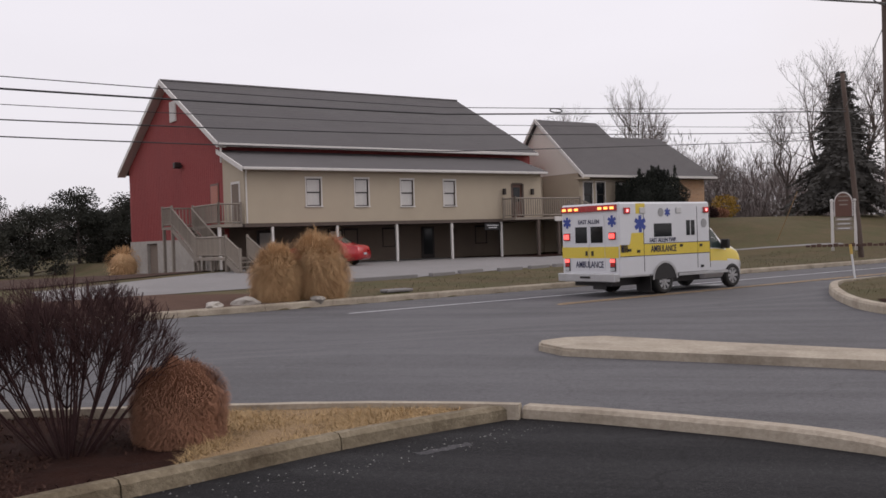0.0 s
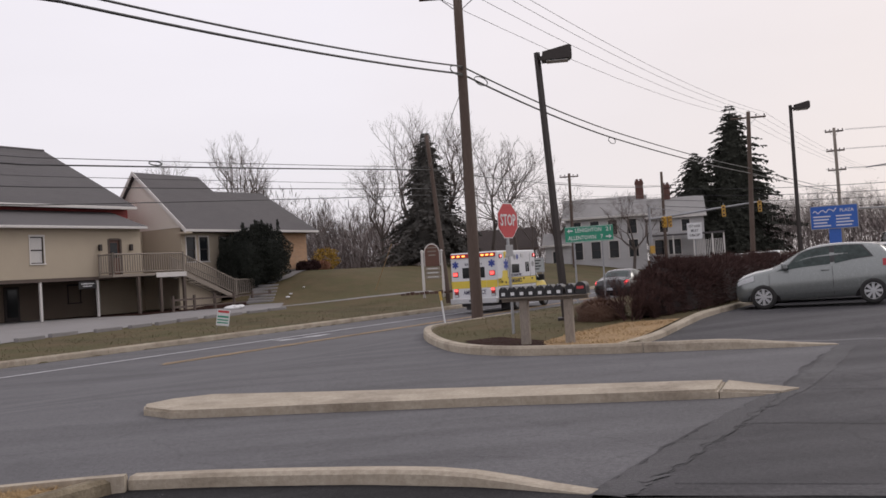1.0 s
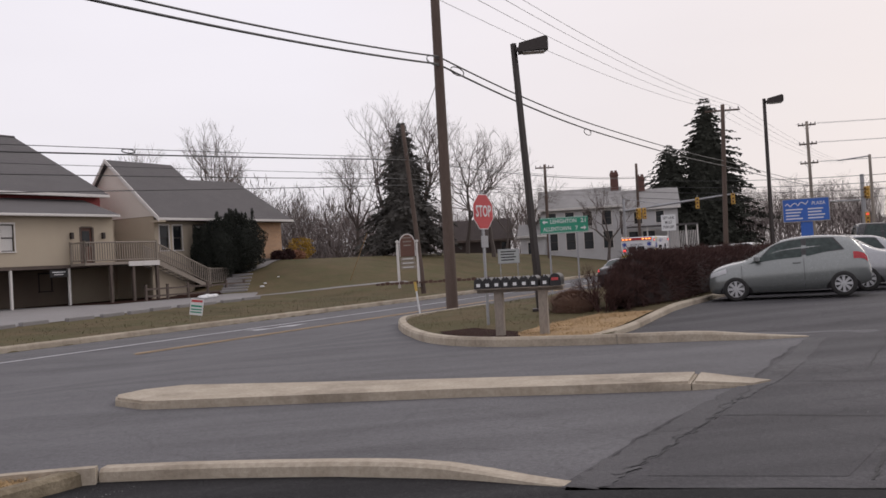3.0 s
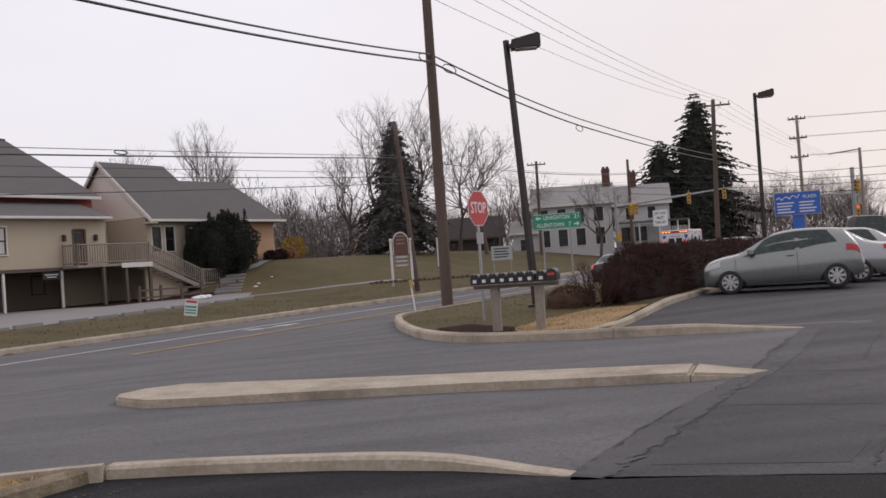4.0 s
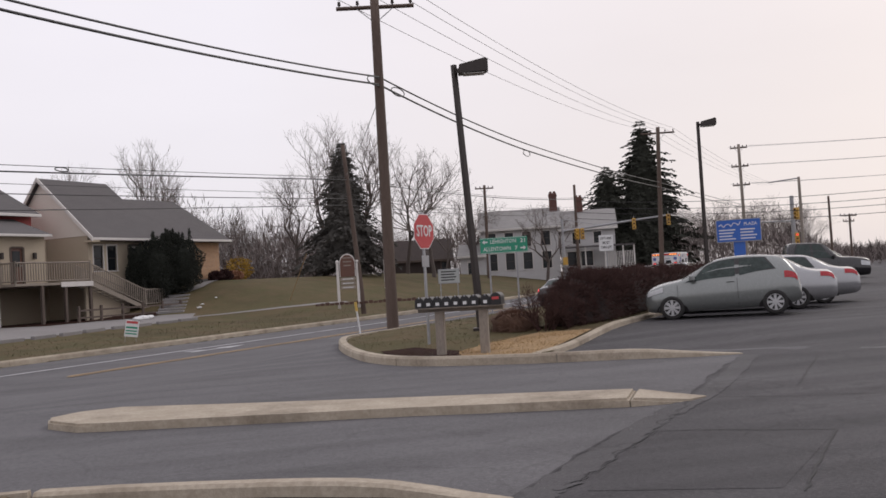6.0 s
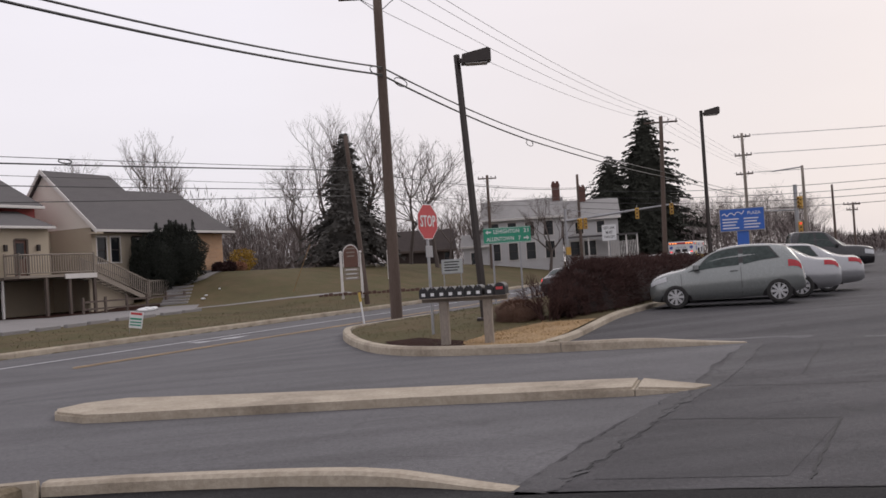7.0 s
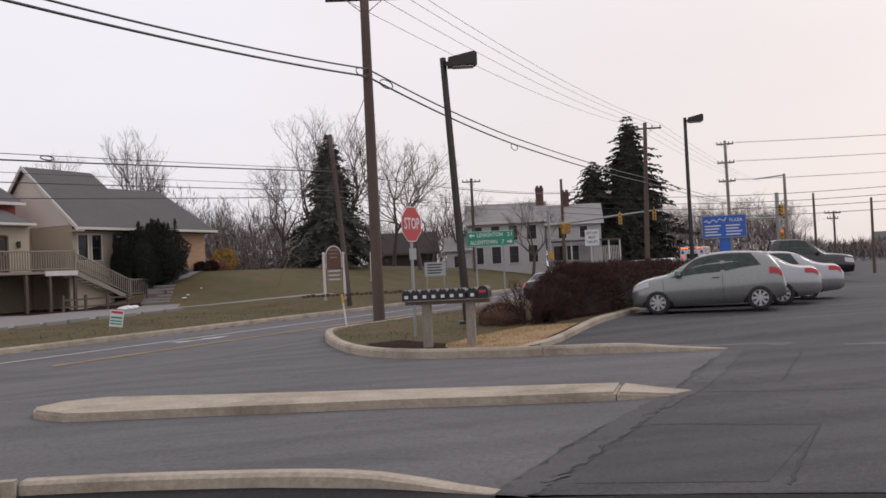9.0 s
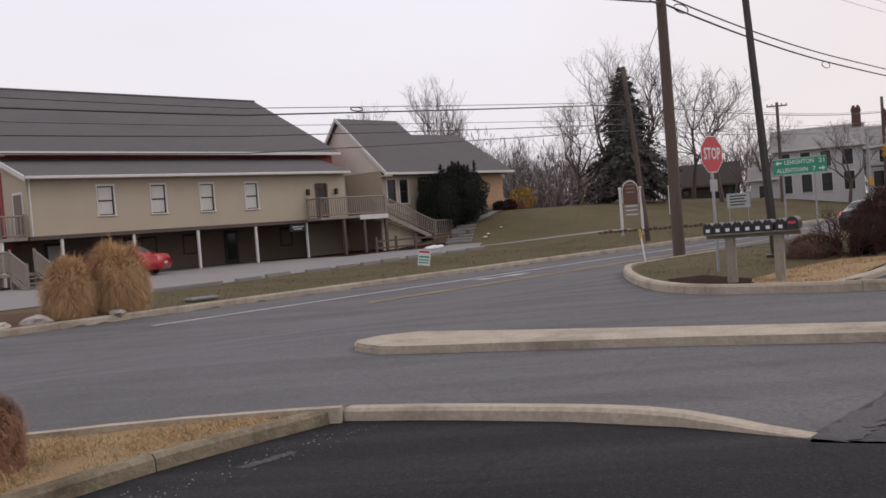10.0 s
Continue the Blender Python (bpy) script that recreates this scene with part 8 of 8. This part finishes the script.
# evergreens and shrubs at the house
for bx, by, r, top, sd in ((27.5, -0.6, 1.35, 5.2, 1), (29.15, -0.95, 1.5, 5.25, 2), (25.9, -0.35, 0.6, 4.3, 3)):
    x, y = (BARN @ Vector((bx, by, 0))).xy
    h = top - height(x, y) + 0.1
    root = thing("yew_shrub", Matrix.Translation((x, y, height(x, y) - 0.1)), "large dark rounded yew at the house corner", "shrub", "yews")
    core = bmesh.new()
    bmesh.ops.create_icosphere(core, subdivisions=3, radius=1)
    for v in core.verts:
        k = 0.76 + 0.12 * noise.noise(v.co * 2 + Vector((sd, 3, 0)))
        v.co = Vector((v.co.x * r * k, v.co.y * r * k, h * 0.5 + v.co.z * h * 0.5 * k))
    part("heart", core, YEW, root, smooth=True)
    s = Soup()
    rg = random.Random(sd)
    leafy(s, (0, 0, h * 0.5), r, r, h * 0.52, 14000, 0.1, rg, 0.3)
    for _ in range(9):
        a = rg.uniform(0, 6.28)
        c = Vector((math.cos(a) * r * 0.55, math.sin(a) * r * 0.55, h * 0.88))
        tall = rg.uniform(0.5, 1.0)
        for _ in range(150):
            q = rg.random()
            s.leaf(c + rand_dir(rg) * 0.16 * (1.1 - q) + Vector((0, 0, q * tall)), Vector((0, 0, 0.16)) + rand_dir(rg) * 0.1, rand_dir(rg) * 0.03)
    s.link("crown", YEW, root, "stuff")
for x, y, r, h, m, lab in ((1.7, 73.2, 1.0, 1.6, GOLD, "golden-leaved shrub at the house end"), (0.6, 70.2, 0.6, 0.7, BUSH_TWIG, "low brown shrub by the brick wall"), (1.4, 71.2, 0.5, 0.6, RUST_BLADE, "low rusty shrub by the brick wall"), (0.0, 68.2, 0.5, 0.6, BUSH_TWIG, "low brown shrub under the brick wall")):
    root = thing("low_shrub", Matrix.Translation((x, y, height(x, y))), lab, "shrub")
    s = Soup()
    leafy(s, (0, 0, h * 0.5), r, r, h * 0.55, 1500, 0.14, random.Random(int(x * 10)), 0.6)
    s.link("foliage", m, root, "stuff")

# conifers
conifer(10.75, 79.3, height(10.75, 79.3), 11.3, 4.3, 1, "tall dense dark spruce on the lawn", droop=0.22, whorls=60, mat=SOFT_NEEDLES, gap=0.25, full=0.72)
conifer(50.3, 104.5, 0.6, 18.6, 7.3, 2, "tall dark open-branched spruce by the crossroads", droop=0.16, gap=0.3, whorls=48, tip=0.1, full=0.66)
conifer(44.7, 102.5, 0.6, 12.9, 5.6, 3, "shorter dense dark spruce beside a taller one", droop=0.2, whorls=44, full=0.5)
conifer(47.6, 101.0, 0.6, 11.0, 5.4, 4, "dense dark spruce in a group", droop=0.3, whorls=40)
for k, (az, d, top, r) in enumerate(((41.5, 78, 8.0, 3.8), (38.8, 82, 7.2, 3.4), (36.3, 88, 8.4, 3.6), (34.8, 92, 6.4, 3.0), (33.2, 86, 7.6, 3.2), (31.8, 95, 6.0, 3.2), (30.6, 84, 6.8, 3.0), (44, 75, 7.0, 3.6), (47, 74, 7.5, 3.8))):
    x, y = -math.sin(radians(az)) * d, math.cos(radians(az)) * d
    pine(x, y, height(x, y) - 0.3, top * 0.82, r * 0.85, 40 + k)
grass_mound(-27.6, 41.0, height(-27.6, 41), 0.8, 1.5, 900, TAN_BLADE, "tan tuft of dry grass near the barn", 9, width=0.02)

# bare trees: behind the spruce, behind the house, along the skyline
TREES = [(9.7, 87.4, 17.3, 0.7, 1), (13.6, 88.0, 16.6, 0.6, 2), (17.3, 86.3, 15.2, 0.7, 3), (7.0, 86.0, 12.0, 0.9, 4), (19.0, 82.8, 11.8, 1.1, 5), (22.6, 93, 9.6, 0.9, 6), (26.5, 98, 10.6, 0.9, 7),
         (-5.7, 94.8, 16.4, 0.25, 8), (-12.2, 99.2, 15.0, 0.2, 9), (-2.7, 95, 13.4, 0.3, 10), (-10.0, 97, 13.0, 0.3, 11), (-20, 98, 13.0, 0.6, 26), (31.0, 86.5, 8.2, 1.1, 12), (37, 100, 9.5, 0.9, 13), (13.2, 95, 12.5, 0.9, 14), (2.0, 105, 10.0, 0.8, 15)]
for x, y, top, wide, sd in TREES:
    z = height(x, y)
    bare_tree(x, y, z - 0.2, top - z + 0.4, wide, sd, "leafless deciduous tree with fine grey-brown twigs" if wide < 1 else "broad leafless tree with spreading limbs", levels=7, twig=0.013, r0=(top - z) * (0.016 if wide < 1 else 0.02), upright=0.75 if wide < 0.75 else 0.45, start=0.26)
wood = random.Random(77)
FAR_TWIGS = material("hazy_twigs", (0.125, 0.1, 0.093), (0.095, 0.078, 0.073), 2, 20, 0.95)
template = []
for k in range(4):
    template.append(bare_tree(-300 - 10 * k, 500, -0.5, 10, 0.8, 60 + k, "distant leafless tree of the skyline wood", levels=7, twig=0.012, group="skyline trees", start=0.26, r0=0.085, thin=0.6, bark=FAR_TWIGS, twigs=FAR_TWIGS, upright=0.7))
spots = [(wood.uniform(-2.5, 8), wood.uniform(108, 150), wood.uniform(7.5, 10.5)) for _ in range(30)] + [(wood.uniform(-34.5, -25), wood.uniform(125, 165), wood.uniform(8, 11.5)) for _ in range(36)] \
    + [(wood.uniform(-24, -3), wood.uniform(120, 160), wood.uniform(8, 11)) for _ in range(26)] + [(wood.uniform(9, 24), wood.uniform(110, 150), wood.uniform(6, 9)) for _ in range(14)] + [(wood.uniform(24, 48), wood.uniform(110, 150), wood.uniform(4.5, 7.0)) for _ in range(14)]
for k, (az, d, h) in enumerate(spots):
    x, y = -math.sin(radians(az)) * d, math.cos(radians(az)) * d
    src = template[k % 4]
    src.scale = (h / 10 * 1.15, h / 10 * 1.15, h / 10)
    m = pose(x, y, min(height(x, y), 2.0) - 0.2, 0, 0, wood.uniform(0, 360))
    if k < 4:
        continue
    copy_thing(src, m)
for k in range(4):
    az, d, h = spots[k]
    template[k].matrix_world = pose(-math.sin(radians(az)) * d, math.cos(radians(az)) * d, 1.8, 0, 0, 40 * k)
    template[k].scale = (1, 1, h / 10)
# scrub that closes the skyline
scrub = Soup()
for k in range(110000):
    az, d = wood.uniform(-50, 50), wood.uniform(112, 175)
    x, y = -math.sin(radians(az)) * d, math.cos(radians(az)) * d
    hmax = (5.4 + 4.2 * math.exp(-((az - 0.5) / 6.5) ** 2)) * (0.22 + 0.78 * step(-37.5, -33, az)) + 2.0 * noise.noise((az * 0.22, 0, 0)) + 1.2 * noise.noise((az * 1.1, 3, 0))
    hmax = max(0.6, hmax)
    p = Vector((x, y, min(height(x, y), 2.2) + wood.random() * hmax))
    d3 = (Vector((0, 0, 1.0)) + rand_dir(wood) * 0.8).normalized() * wood.uniform(0.6, 1.8)
    scrub.leaf(p, d3, Vector((d3.y, -d3.x, 0.1)).normalized() * wood.uniform(0.015, 0.07))
for k in range(14000):
    az, d = wood.uniform(-7, 4.5), wood.uniform(96, 118)
    x, y = -math.sin(radians(az)) * d, math.cos(radians(az)) * d
    p = Vector((x, y, min(height(x, y), 2.2) + wood.random() ** 1.4 * (4.2 + 1.8 * noise.noise((az * 0.8, 7, 0)))))
    d3 = (Vector((0, 0, 1.0)) + rand_dir(wood) * 0.8).normalized() * wood.uniform(0.5, 1.4)
    scrub.leaf(p, d3, Vector((d3.y, -d3.x, 0.1)).normalized() * wood.uniform(0.012, 0.05))
tagged(scrub.link("distant_scrub", material("distant_scrub", (0.185, 0.15, 0.14), (0.14, 0.114, 0.107), 0.2, 3, 0.95, island=0.5)), "grey-brown leafless scrub along the skyline", "scrub", kind="stuff")


# ---- what moves ----
def motions():
    # ambulance: overtakes in the far lane, pulls back before the crossroads
    track = [(0, 20.3, 19.9), (0.2, 23.8, 19.9), (0.5, 29.3, 19.9), (1.0, 37.7, 19.9), (1.5, 46.0, 19.9), (2.0, 53.5, 19.9), (2.6, 62.0, 20.0), (3.5, 73.6, 20.0), (4.0, 79.0, 19.6), (4.5, 81.6, 19.0),
             (5.0, 82.8, 18.5), (5.5, 84.5, 17.8), (7.0, 88.2, 16.5), (8.0, 91.2, 15.6), (9.0, 96.5, 15.2), (10.0, 103.0, 15.2)]
    walk(amb, [(t, pose(*xy(u, v), paved(u, v) + 0.01, 0, 0, 90 - ROAD_TURN - (2.0 if 2.6 < t < 9 else 0.0))) for t, u, v in track])
    # black sedan: rolls up and stops behind the queue
    track = [(0, 41.0), (0.5, 42.3), (1.0, 43.8), (1.5, 45.4), (2.0, 46.8), (3.0, 47.8), (10.0, 47.9)]
    walk(black_car, [(t, pose(*xy(u, 14.9), paved(u, 14.9) + 0.01, 0, 0, 90 - ROAD_TURN)) for t, u in track])


motions()
